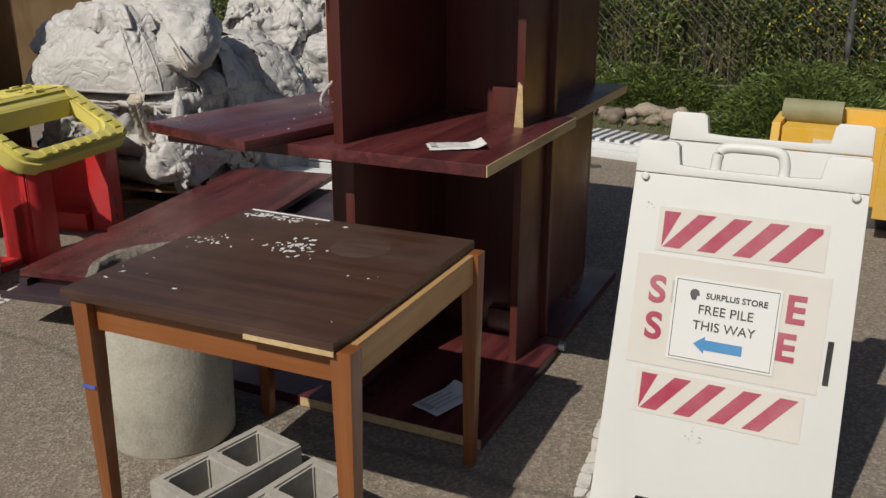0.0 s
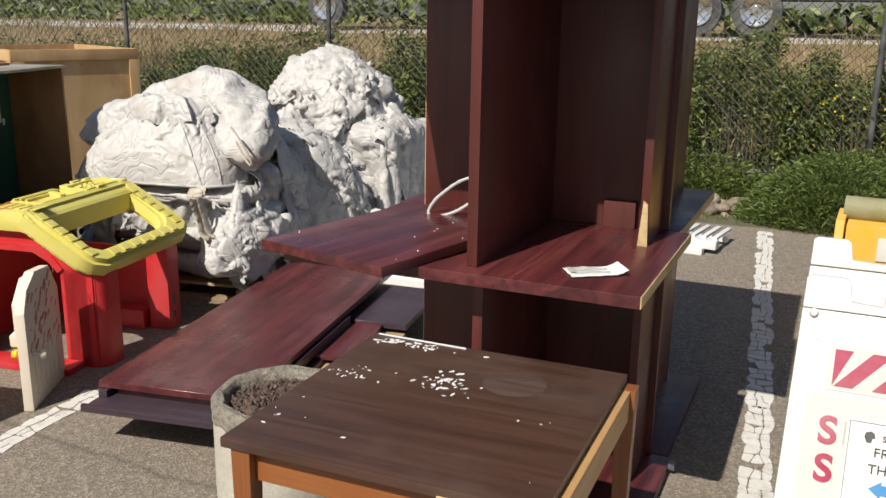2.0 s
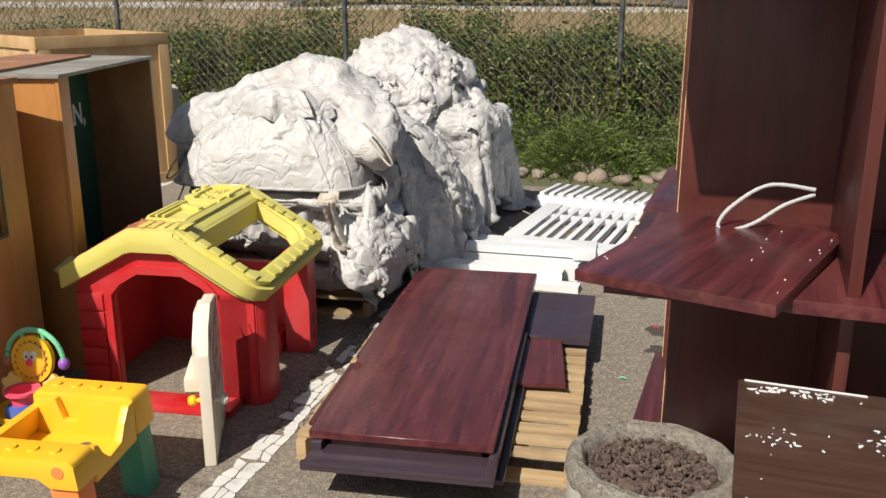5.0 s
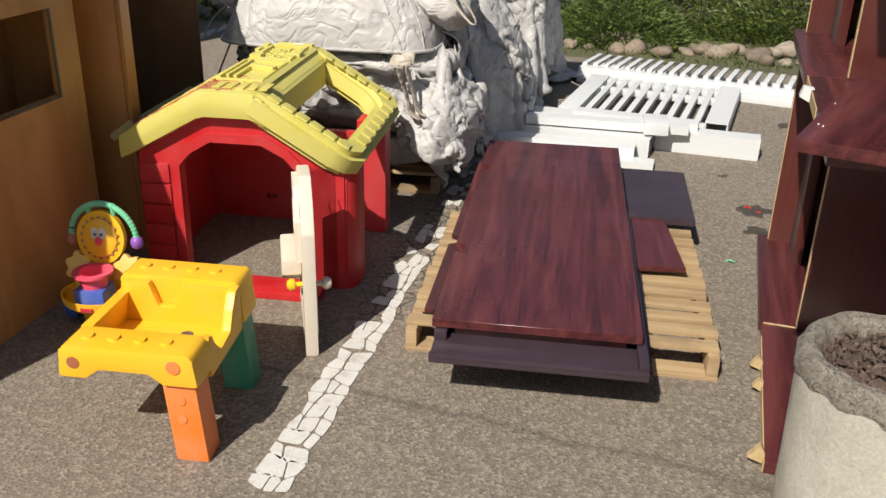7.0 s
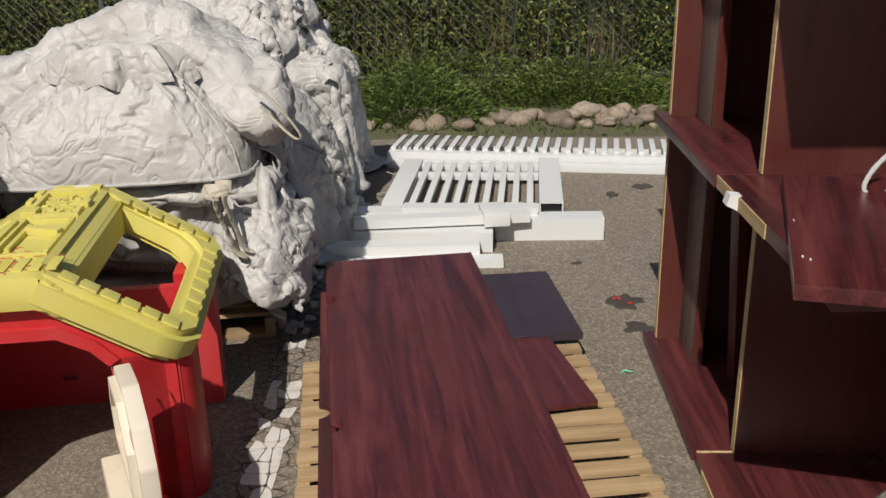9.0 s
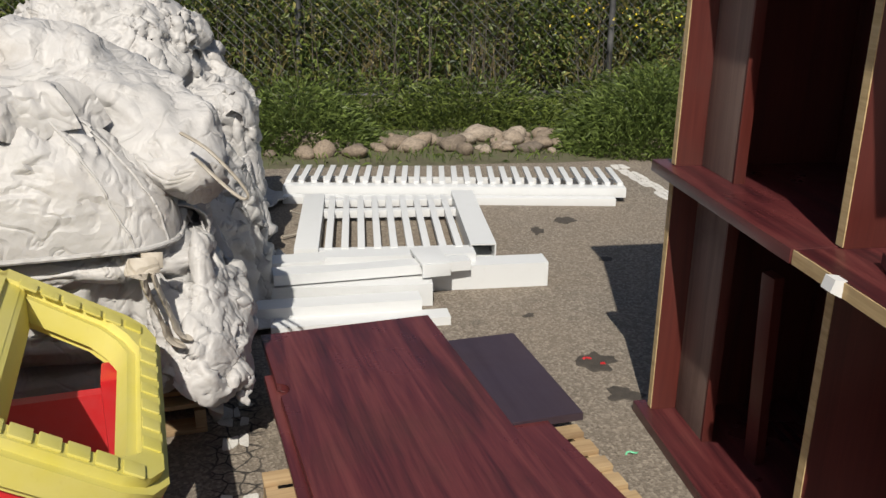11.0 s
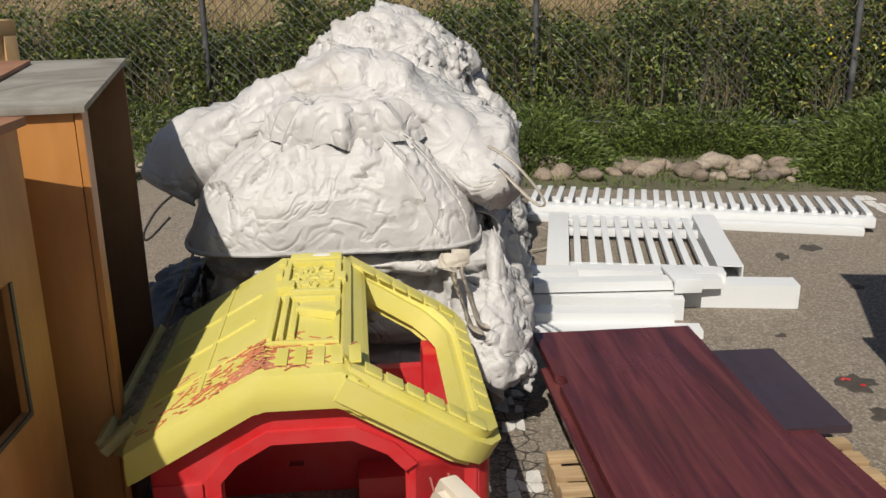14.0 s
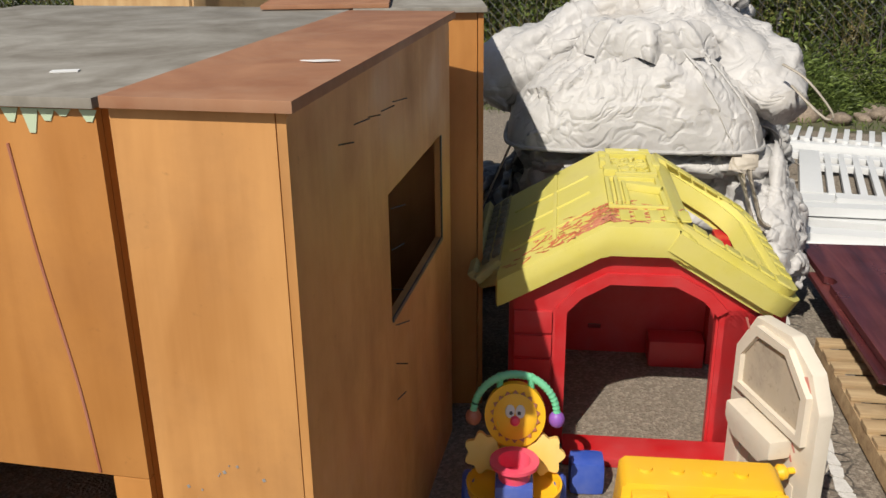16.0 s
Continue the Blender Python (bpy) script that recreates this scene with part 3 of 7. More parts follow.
leaf_cloud("hedge", LEAF, 95000, 4, hedge_where(11.25, 12.6, 0.02, 1.15), 0.075, 0.032, 0.25, "dense dark green leafy weeds and shrubs along the fence", "hedge")
leaf_cloud("hedge_tips", LEAF_LIGHT, 26000, 5, hedge_where(11.2, 12.4, 0.25, 1.25), 0.07, 0.026, 0.3, "brighter green leaf tips of the shrubs along the fence", "hedge")

leaf_cloud("hedge_dry_leaves", LEAF_OLIVE, 26000, 7, hedge_where(11.15, 12.6, 0.2, 1.3), 0.075, 0.026, 0.3, "olive and yellowing leaves among the shrubs along the fence", "hedge")


def stalk_where(rng, n):
    x = rng.uniform(-16.5, 7.5, n)
    y = rng.uniform(11.3, 14.5, n)
    z = np.array([ground_height(a, b) for a, b in zip(x, y)])
    d = rng.normal(0, 0.22, (n, 3)) + np.array([0, 0, 1.0])
    return np.stack([x, y, z], 1), d


leaf_cloud("tall_dry_grass", LEAF_DRY, 16000, 6, stalk_where, 0.6, 0.016, 0.05, "tall dry yellowish grass behind the fence", "grass")


def green_grass_where(rng, n):
    p, d = stalk_where(rng, n)
    p[:, 1] = rng.uniform(11.2, 12.8, n)
    p[:, 2] = np.array([ground_height(a, b) for a, b in zip(p[:, 0], p[:, 1])])
    return p, d


leaf_cloud("tall_green_grass", LEAF_LIGHT, 2200, 16, green_grass_where, 0.6, 0.016, 0.05, "tall green weeds growing through the fence", "grass")


def field_where(rng, n):
    x, y = rng.uniform(-45, 22, n), rng.uniform(14, 20.3, n)
    z = np.array([ground_height(a, b) for a, b in zip(x, y)])
    return np.stack([x, y, z], 1), rng.normal(0, 0.3, (n, 3)) + np.array([0, 0, 1.0])


leaf_cloud("field_grass", LEAF_DRY, 14000, 9, field_where, 0.28, 0.02, 0.1, "short dry brown grass on the field", "grass")


def far_scrub_where(rng, n):
    x, y = rng.uniform(-70, 45, n), rng.uniform(25, 34, n)
    z = 1.42 + rng.random(n) * (1.3 + 0.8 * np.sin(x * 0.7))
    return np.stack([x, y, z], 1), rng.normal(size=(n, 3))


leaf_cloud("far_scrub", LEAF, 9000, 10, far_scrub_where, 0.42, 0.22, 0.2, "green scrub beyond the far road", "scrub")


def weed_where(cx, cy, rx, ry, h):
    def where(rng, n):
        a, r = rng.uniform(0, 6.2832, n), np.sqrt(rng.random(n))
        x, y = cx + rx * r * np.cos(a), cy + ry * r * np.sin(a)
        z = rng.random(n) * h * (1.05 - r ** 2)
        d = np.stack([np.cos(a) * 0.7, np.sin(a) * 0.7, rng.uniform(0.1, 1.2, n)], 1) + rng.normal(0, 0.3, (n, 3))
        return np.stack([x, y, z], 1), d
    return where


for i, (cx, cy, rx, ry, h, n) in enumerate(((-3.95, 9.55, 0.7, 0.4, 0.5, 4200), (-1.0, 9.25, 0.85, 0.55, 0.62, 7500), (0.3, 9.2, 0.9, 0.5, 0.5, 4500), (-8.9, 9.6, 0.8, 0.4, 0.4, 2600), (-6.6, 9.9, 0.9, 0.35, 0.35, 2200), (2.5, 9.5, 1.3, 0.5, 0.5, 3500), (-2.4, 10.1, 1.0, 0.25, 0.45, 2600), (-4.0, 10.3, 2.5, 0.4, 0.5, 5200), (0.2, 10.4, 2.2, 0.45, 0.6, 6000), (-8.5, 10.4, 2.4, 0.4, 0.5, 4200))):
    leaf_cloud("weed_clump", LEAF_LIGHT if cy < 9.9 else LEAF, n * 2, 20 + i, weed_where(cx, cy, rx, ry, h), 0.075, 0.012, 0.25, "bright green feathery weeds at the edge of the asphalt", "weeds")
leaf_cloud("verge_grass", LEAF_LIGHT, 9000, 31, lambda rng, n: (np.stack([rng.uniform(-14, 6, n), 8.8 + 1.6 * rng.random(n), np.zeros(n)], 1), rng.normal(0, 0.35, (n, 3)) + np.array([0, 0, 1.0])), 0.09, 0.008, 0.3, "short green grass among the stones", "grass")
leaf_cloud("yellow_flowers", FLOWER, 55, 33, lambda rng, n: (np.stack([rng.uniform(-1.6, 0.2, n), rng.uniform(10.7, 10.95, n), rng.uniform(0.7, 1.15, n)], 1), rng.normal(0, 1, (n, 3))), 0.03, 0.025, 0.1, "small yellow flowers among the shrubs", "flowers")


def build_stalks():
    rnd = random.Random(8)
    bm = bmesh.new()
    for _ in range(420):
        x = rnd.uniform(-16, 7)
        y, h = rnd.uniform(10.8, 12.0), rnd.uniform(0.5, 1.25)
        dx, dy = rnd.uniform(-0.15, 0.15), rnd.uniform(-0.15, 0.05)
        add_tube(bm, [(x, y, 0), (x + dx * 0.5, y + dy * 0.4, h * 0.5), (x + dx, y + dy, h)], lambda s: 0.006 * (1 - 0.7 * s), 4)
    tagged(mesh_ob("shrub_stems", bm, [STALK]), "thin brown stems of the shrubs along the fence", "stems", kind="stuff")


build_stalks()


def stone_mesh(seed):
    bm = bmesh.new()
    bmesh.ops.create_icosphere(bm, subdivisions=2, radius=1.0)
    for v in bm.verts:
        v.co *= 1 + 0.28 * noise.noise(v.co * 0.9 + Vector((seed * 7.1, 0, 0))) + 0.1 * noise.noise(v.co * 2.3 + Vector((0, seed * 3.3, 0)))
    me = bpy.data.meshes.new("stone")
    bm.to_mesh(me)
    bm.free()
    me.materials.append(STONE)
    me.polygons.foreach_set("use_smooth", [True] * len(me.polygons))
    return me


def build_stones():
    rnd = random.Random(12)
    kinds = [stone_mesh(k) for k in range(6)]
    n = 0
    for i in range(290):
        x = -9.0 + 10.5 * rnd.random()
        if x < -5.2 and rnd.random() < 0.3:
            x += 4
        y = 9.05 + 0.6 * rnd.random() - 0.06 * (x + 3) * (0.5 if x > -3 else 0.3)
        if -1.5 < x < 1.2 and rnd.random() < 0.75:
            continue
        s = 0.036 + 0.075 * rnd.random() ** 2.0
        ob = new("stone", kinds[n % 6])
        n += 1
        ob.matrix_world = pose(x, y, s * 0.42 + ground_height(x, y), rnd.uniform(-15, 15), rnd.uniform(-15, 15), rnd.uniform(0, 360)) @ Matrix.Diagonal((s * rnd.uniform(1.0, 1.7), s * rnd.uniform(0.8, 1.2), s * rnd.uniform(0.6, 0.9), 1))
        tagged(ob, "rounded tan river stone in the weedy verge", "stone", "stones of the verge")


build_stones()


# ---- parked trailer far across the field ----
def build_trailer():
    t = thing("trailer", pose(-3.6, 22.5, 1.43), "dark heavy trailer with polished wheels across the field", "trailer")
    for x in (-0.62, 0.62, 3.9, -10.0):
        w = part("wheel", cyl(0.52, 0.52, -0.14, 0.14, 28, pose(x, -0.9, 0.52, 90, 0, 0)), RUBBER, t, "black truck tyre")
        part("rim", lathe([(0, 0.03), (0.1, 0.03), (0.12, 0.0), (0.24, 0.0), (0.3, 0.03), (0.33, 0.03), (0.33, -0.05), (0, -0.05)], 24), CHROME, w, "polished metal rim").matrix_local = pose(x, -1.05, 0.52, 90, 0, 0)
    part("chassis", box((-11, -0.9, 0.75), (5.2, 1.0, 1.2), 0.03), BLACK, t)
    part("side_board", box((-11.2, -1.05, 1.2), (5.6, 1.05, 2.6), 0.03), BLACK, t)


build_trailer()


# ---- mahogany carrel: open double unit with base, desk level, top and upright panels ----
def build_carrel():
    c = thing("study_carrel", pose(-2.12, 4.1, 0), "tall dark mahogany study carrel, broken open, with bare shelves and partitions", "carrel")
    X0, X1, Y0, YM, Y1 = -0.6, 0.6, -0.88, 0.0, 0.9
    for y0, y1, x0, x1 in ((Y0, YM - 0.004, X0, X1), (YM + 0.004, Y1, X0 - 0.008, X1 - 0.02)):
        part("base", box((x0, y0, 0.0), (x1, y1, 0.04), 0.004), MAHOG, c, "mahogany base board with chipped edges")
        part("desk_shelf", box((x0, y0, 0.915), (x1 - (0.0 if y0 < 0 else 0.02), y1 + (0.03 if y0 > 0 else 0), 0.955), 0.004), MAHOG, c, "mahogany desk-height shelf")
        part("top", box((x0, y0 + 0.02, 1.955), (x1 - 0.03, y1, 1.99), 0.004), MAHOG, c)
    # pale worn edge strips, slightly proud
    part("edge_strip", box((X1, Y0, 0.917), (X1 + 0.003, YM, 0.953), 0.0), RAW, c, "pale bare edge of the shelf")
    part("edge_strip", box((X1 - 0.04, 0.01, 0.917), (X1 - 0.037, Y1 + 0.03, 0.953), 0.0), RAW, c)
    part("edge_strip", box((X0 - 0.003, -0.45, 0.916), (X0, YM, 0.953), 0.0), RAW, c)
    part("edge_strip", box((-0.1, Y0 - 0.003, 0.004), (X1, Y0, 0.036), 0.0), RAW, c, "pale yellow edge of the base board")
    part("edge_strip", box((X0 - 0.003, Y0, 0.004), (X0, -0.1, 0.034), 0.0), RAW, c)
    for z0, z1 in ((0.04, 0.915), (0.955, 1.955)):
        # spine that divides each unit, cross panel between the units, end panel
        part("partition", box((0.035, -0.81 + (0.06 if z0 < 0.5 else 0), z0), (0.07, -0.017, z1), 0.003), MAHOG_Z, c, "upright mahogany partition")
        part("partition", box((0.0, 0.017, z0), (0.035, 0.815, z1), 0.003), MAHOG_Z, c)
        part("cross_panel", box((-0.48, -0.017, z0), (0.52, 0.017, z1), 0.002), MAHOG_Z, c, "mahogany cross panel")
        part("edge_strip", box((-0.483, -0.015, z0 + 0.004), (-0.48, 0.015, z1 - 0.004), 0.0), RAW, c)
        part("end_panel", box((-0.565, 0.825, z0), (0.43, 0.86, z1), 0.002), MAHOG_Z, c)
        part("edge_strip", box((-0.568, 0.828, z0 + 0.004), (-0.565, 0.857, z1 - 0.004), 0.0), RAW, c)
        part("side_panel", box((0.40, 0.035, z0), (0.43, 0.823, z1), 0.002), MAHOG_Z, c)
        # filler boards that stand by the open sides
        part("filler_board", box((0.465, -0.285, z0), (0.495, -0.019, z1), 0.003), MAHOG_Z, c)
        # this one faces the sun; the grazing light is in its colour
        part("filler_board", box((-0.475, 0.60, z0), (-0.44, 0.823, z1), 0.003), [MAHOG_SUNLIT], c, "scuffed filler board, grazing sun painted in as grey-brown")
        part("filler_edge", box((-0.476, 0.588, z0), (-0.439, 0.6, z1), 0.002), MAHOG_Z, c)
        part("cleat", box((0.28, -0.05, z0), (0.40, -0.018, z0 + 0.1), 0.002), MAHOG_Z, c, "small reddish cleat")
    part("split_wood", prism([(0.462, 0.955), (0.497, 0.955), (0.49, 1.1), (0.475, 1.115)], -0.292, -0.285, 0.0), RAW, c, "pale splintered wood")
    part("joint_line", box((X0 + 0.005, -0.012, 0.04), (X0 + 0.4, -0.004, 0.0425), 0.0), RAW, c)
    part("caster", cyl(0.02, 0.02, -0.012, 0.012, 14, pose(X1 + 0.012, -0.06, 0.035, 0, 90, 0)), GREY_METAL, c, "small metal levelling bolt")
    for y, s in ((-0.3, 1.0), (-0.44, 0.8), (-0.84, 1.2)):
        part("splinter", prism([(0, 0), (-0.035 * s, 0.012), (-0.01, 0.05 * s), (0.005, 0.03)], -0.012, 0.012, 0.0, pose(X0 - 0.004, y, 0.012)), RAW, c, "torn pale splinter", smooth=False)
    part("splinter", prism([(0, 0), (-0.03, 0.015), (-0.022, 0.045), (0.01, 0.04)], -0.02, 0.02, 0.0, pose(X0 - 0.003, -0.2, 0.915)), PAPER, c, "torn white paper scrap", smooth=False)


build_carrel()
lean = mesh_ob("loose_board", box((-0.018, -0.03, 0), (0.018, 0.03, 0.68), 0.003), MAHOG_Z, True)
lean.matrix_world = pose(-2.47, 4.56, 0.042, 3, -5, 10)
tagged(lean, "narrow reddish board leaning inside the open carrel", "board")

wing = mesh_ob("loose_board", box((-0.28, -0.385, 0), (0.28, 0.385, 0.034), 0.004), [MAHOG], True)
wing.matrix_world = pose(-2.427, 3.504, 0.9575, 1.2, -0.8, -16.0)
tagged(wing, "loose reddish mahogany panel lying askew on the carrel's shelf", "panel")
chips = thing("chip_cluster", pose(-2.427, 3.504, 0.993, 1.2, -0.8, -16), "tiny pale chips on the loose panel", "chips")
rnd = random.Random(3)
bm = bmesh.new()
for _ in range(14):
    x, y, s = rnd.choice((-0.25, 0.25, 0.1)) + rnd.uniform(-0.02, 0.02), rnd.uniform(-0.34, 0.34), rnd.uniform(0.002, 0.004)
    add_box(bm, (x, y, -0.001), (x + s, y + s * 1.5, 0.0015), 0)
part("chip", bm, PAPER, chips, smooth=False)["kind"] = "stuff"

cable = thing("cable", pose(-2.3, 3.8, 0.96), "white flexible conduit looped out of the carrel", "cable")
pts = curve_points([(0.16, 0.05, 0.19), (0.0, 0.03, 0.2), (-0.12, 0.0, 0.12), (-0.165, -0.02, 0.05), (-0.13, -0.03, 0.03), (-0.04, 0.0, 0.06), (0.06, 0.03, 0.13), (0.16, 0.06, 0.17)], 70)
part("conduit", tube([p * 0.88 for p in pts], lambda s: 0.006 + 0.001 * (int(s * 69) % 2), 8), CABLE_GREY, cable)

for name, m in (("paper_sheet", pose(-1.70, 3.40, 0.957, 0, 0, 33) @ Matrix.Diagonal((0.82, 0.85, 1, 1))), ("paper_sheet", pose(-1.735, 3.41, 0.042, 0, 0, 72))):
    sheet = thing(name, m, "white printed paper sheet lying on a mahogany shelf", "paper", "paper sheets")
    bm = bmesh.new()
    grid = [[bm.verts.new((-0.11 + 0.022 * i, -0.06 + 0.02 * j, 0.003 + 0.006 * max(0, noise.noise((i * 0.4, j * 0.5, len(sheet.name)))) + (0.016 * ((i - 7) / 3) ** 2 if i > 7 else 0))) for i in range(11)] for j in range(7)]
    for j in range(6):
        for i in range(10):
            bm.faces.new((grid[j][i], grid[j][i + 1], grid[j + 1][i + 1], grid[j + 1][i]))
    ext = bmesh.ops.extrude_face_region(bm, geom=list(bm.faces))
    bmesh.ops.translate(bm, verts=[q for q in ext["geom"] if isinstance(q, bmesh.types.BMVert)], vec=(0, 0, 0.0007))
    part("sheet", bm, PAPER, sheet)
    bm = bmesh.new()
    for k in range(4):
        add_box(bm, (-0.085, 0.035 - 0.022 * k, 0.0085), (0.02 + 0.03 * (k % 2), 0.041 - 0.022 * k, 0.0092), 0)
    add_box(bm, (-0.1, -0.02, 0.0085), (-0.075, 0.045, 0.0092), 0)
    part("print", bm, INK_GREY, sheet, "unreadable grey print", smooth=False)


# ---- old square table ----
def build_table():
    t = thing("square_table", pose(-1.925, 2.755, 0, 0, 0, 0.8), "worn square table with dark peeling top on honey wood legs", "table")
    top = part("tabletop", box((-0.405, -0.405, 0.712), (0.40, 0.405, 0.738), 0.004), TABLETOP, t, "scratched dark walnut laminate top")
    for y, w in ((-0.36, 0.022), (0.36, 0.022)):
        part("apron", box((-0.33, y - 0.011, 0.625), (0.385, y + 0.011, 0.71), 0.003), ORANGE_WOOD, t, "honey wood apron")
    part("apron", box((0.398, -0.36, 0.622), (0.422, 0.36, 0.712), 0.003), PALE_WOOD, t, "pale bare wood apron")
    part("apron", box((-0.365, -0.34, 0.625), (-0.343, 0.34, 0.71), 0.003), ORANGE_WOOD, t)
    for x in (-0.355, 0.41):
        for y in (-0.37, 0.37):
            bm = box((-0.027, -0.027, 0.0), (0.027, 0.027, 0.714), 0.004)
            for v in bm.verts:
                s = 0.62 + 0.38 * min(1.0, v.co.z / 0.62)
                v.co.x, v.co.y = v.co.x * s, v.co.y * s
            bmesh.ops.translate(bm, verts=bm.verts, vec=(x, y, 0))
            part("leg", bm, ORANGE_WOOD_Z, t, "tapered honey wood leg")
    rnd = random.Random(5)
    part("split_edge", box((0.16, -0.408, 0.706), (0.40, -0.404, 0.718), 0.0), RAW, t, "pale split edge")
    strip = part("label_strip", box((-0.4, 0.385, 0.738), (-0.1, 0.392, 0.7405), 0.0), PAPER, t, "torn white strip")
    strip.matrix_local = pose(0.0, 0.0, 0.0, 0, 0, -1.5)
    bm = bmesh.new()
    for cx, cy, n, sx, sy in ((-0.26, 0.36, 60, 0.07, 0.016), (-0.05, 0.14, 46, 0.035, 0.05), (-0.02, 0.1, 16, 0.06, 0.03), (-0.3, 0.08, 20, 0.05, 0.035), (0.0, 0.0, 14, 0.3, 0.3), (-0.36, -0.2, 8, 0.03, 0.12)):
        for _ in range(n):
            x, y = cx + rnd.gauss(0, sx), cy + rnd.gauss(0, sy)
            if abs(x) > 0.38 or abs(y) > 0.38:
                continue
            s = rnd.uniform(0.002, 0.013) * (1.0 if n > 22 else 0.6)
            a = rnd.uniform(0, 3.14)
            k = 5
            vs = [bm.verts.new((x + s * rnd.uniform(0.5, 1.3) * math.cos(6.2832 * i / k) * math.cos(a) - s * 0.4 * math.sin(6.2832 * i / k) * math.sin(a), y + s * math.cos(6.2832 * i / k) * math.sin(a) + s * 0.5 * math.sin(6.2832 * i / k) * math.cos(a), 0.7392 + rnd.uniform(0, 0.001))) for i in range(k)]
            bm.faces.new(vs)
    ext = bmesh.ops.extrude_face_region(bm, geom=list(bm.faces))
    bmesh.ops.translate(bm, verts=[q for q in ext["geom"] if isinstance(q, bmesh.types.BMVert)], vec=(0, 0, -0.0012))
    flakes = part("paint_flakes", bm, PAPER, t, "scattered white paint flakes", smooth=False)
    flakes["kind"] = "stuff"
    part("ring_stain", lathe([(0, 0.7384), (0.085, 0.7384), (0.088, 0.7381), (0, 0.738)], 40), STAIN, t, "cloudy ring stain").matrix_local = pose(0.13, 0.2, 0)
    part("blue_tape", box((-0.377, -0.3975, 0.462), (-0.335, -0.395, 0.472), 0.0), TOY_BLUE, t, "blue mark on the leg")


STAIN = wood("cloudy stain on laminate", (0.045, 0.025, 0.018), (0.07, 0.042, 0.033), (0.1, 0.066, 0.055), 0, 0.5, 1.2, stain=0.4, stain_color=(0.05, 0.03, 0.02))
build_table()


# ---- concrete planter, cinder blocks ----
def build_planter():
    p = thing("concrete_planter", pose(-2.52, 2.9, 0), "round weathered concrete planter with a rough pebble rim", "planter")
    part("pot", lathe([(0, 0), (0.2, 0.0), (0.207, 0.012), (0.211, 0.3), (0.213, 0.5), (0.213, 0.545), (0, 0.545)], 56, 0.006), CONCRETE, p, "pitted grey concrete cylinder")
    part("rim", lathe([(0.213, 0.53), (0.222, 0.55), (0.22, 0.585), (0.205, 0.602), (0.185, 0.6), (0.172, 0.585), (0.168, 0.545), (0.2, 0.53)], 72, 0.016, 5), PEBBLE, p, "rough exposed-pebble rim")
    bm = bmesh.new()
    rings = 14
    vs = [[bm.verts.new((r / rings * 0.175 * math.cos(a), r / rings * 0.175 * math.sin(a), 0.55 + 0.03 * (1 - (r / rings) ** 2) + 0.022 * noise.noise((9 * r / rings * math.cos(a), 9 * r / rings * math.sin(a), 2)) + 0.012 * noise.noise((30 * r / rings * math.cos(a), 30 * r / rings * math.sin(a), 4)))) for a in [6.2832 * k / 48 for k in range(48)]] for r in range(1, rings + 1)]
    c = bm.verts.new((0, 0, 0.58))
    for k in range(48):
        bm.faces.new((c, vs[0][k], vs[0][(k + 1) % 48]))
        for r in range(rings - 1):
            bm.faces.new((vs[r][k], vs[r + 1][k], vs[r + 1][(k + 1) % 48], vs[r][(k + 1) % 48]))
    part("soil", bm, EARTH, p, "dry crumbly brown soil")
    rnd = random.Random(2)
    bm = bmesh.new()
    for _ in range(420):
        a, r = rnd.uniform(0, 6.28), 0.165 * math.sqrt(rnd.random())
        s = rnd.uniform(0.0025, 0.009)
        m = pose(r * math.cos(a), r * math.sin(a), 0.555 + 0.03 * (1 - (r / 0.175) ** 2) + 0.008, rnd.uniform(0, 90), rnd.uniform(0, 90), rnd.uniform(0, 90))
        add_box(bm, (-s, -s * 0.6, -s * 0.5), (s, s * 0.6, s * 0.5), 0, m)
    part("soil", bm, EARTH, p, smooth=False)["kind"] = "stuff"


build_planter()


def build_block(m):
    b = thing("cinder_block", m, "grey hollow cinder block lying on the asphalt", "cinder block", "cinder blocks under the table")
    L, W, H = 0.195, 0.095, 0.19
    bm = bmesh.new()
    xs, ys = [-L, -0.16, -0.02, 0.02, 0.16, L], [-W, -0.062, 0.062, W]
    for z0, z1 in ((0, H),):
        top = [[bm.verts.new((x, y, z1)) for y in ys] for x in xs]
        low = [[bm.verts.new((x, y, z0)) for y in ys] for x in xs]
        for i in range(5):
            for j in range(3):
                hole = j == 1 and i in (1, 3)
                if hole:
                    ring = ((i, j), (i + 1, j), (i + 1, j + 1), (i, j + 1))
                    for k in range(4):
                        (a, c), (d, e) = ring[k], ring[(k + 1) % 4]
                        bm.faces.new((top[a][c], top[d][e], low[d][e], low[a][c]))
                else:
                    bm.faces.new((top[i][j], top[i + 1][j], top[i + 1][j + 1], top[i][j + 1]))
                    bm.faces.new((low[i][j + 1], low[i + 1][j + 1], low[i + 1][j], low[i][j]))
        for i in range(5):
            bm.faces.new((top[i][0], low[i][0], low[i + 1][0], top[i + 1][0]))
            bm.faces.new((top[i + 1][3], low[i + 1][3], low[i][3], top[i][3]))
        for j in range(3):
            bm.faces.new((top[0][j + 1], low[0][j + 1], low[0][j], top[0][j]))
            bm.faces.new((top[5][j], low[5][j], low[5][j + 1], top[5][j + 1]))
    bmesh.ops.recalc_face_normals(bm, faces=bm.faces)
    sharp = [e for e in bm.edges if len(e.link_faces) == 2 and e.calc_face_angle() > 0.5]
    bmesh.ops.bevel(bm, geom=sharp, offset=0.006, segments=2, affect="EDGES")
    part("block", bm, BLOCK, b)
    return b


first = build_block(pose(-2.02, 2.57, 0, 0, 0, 77))
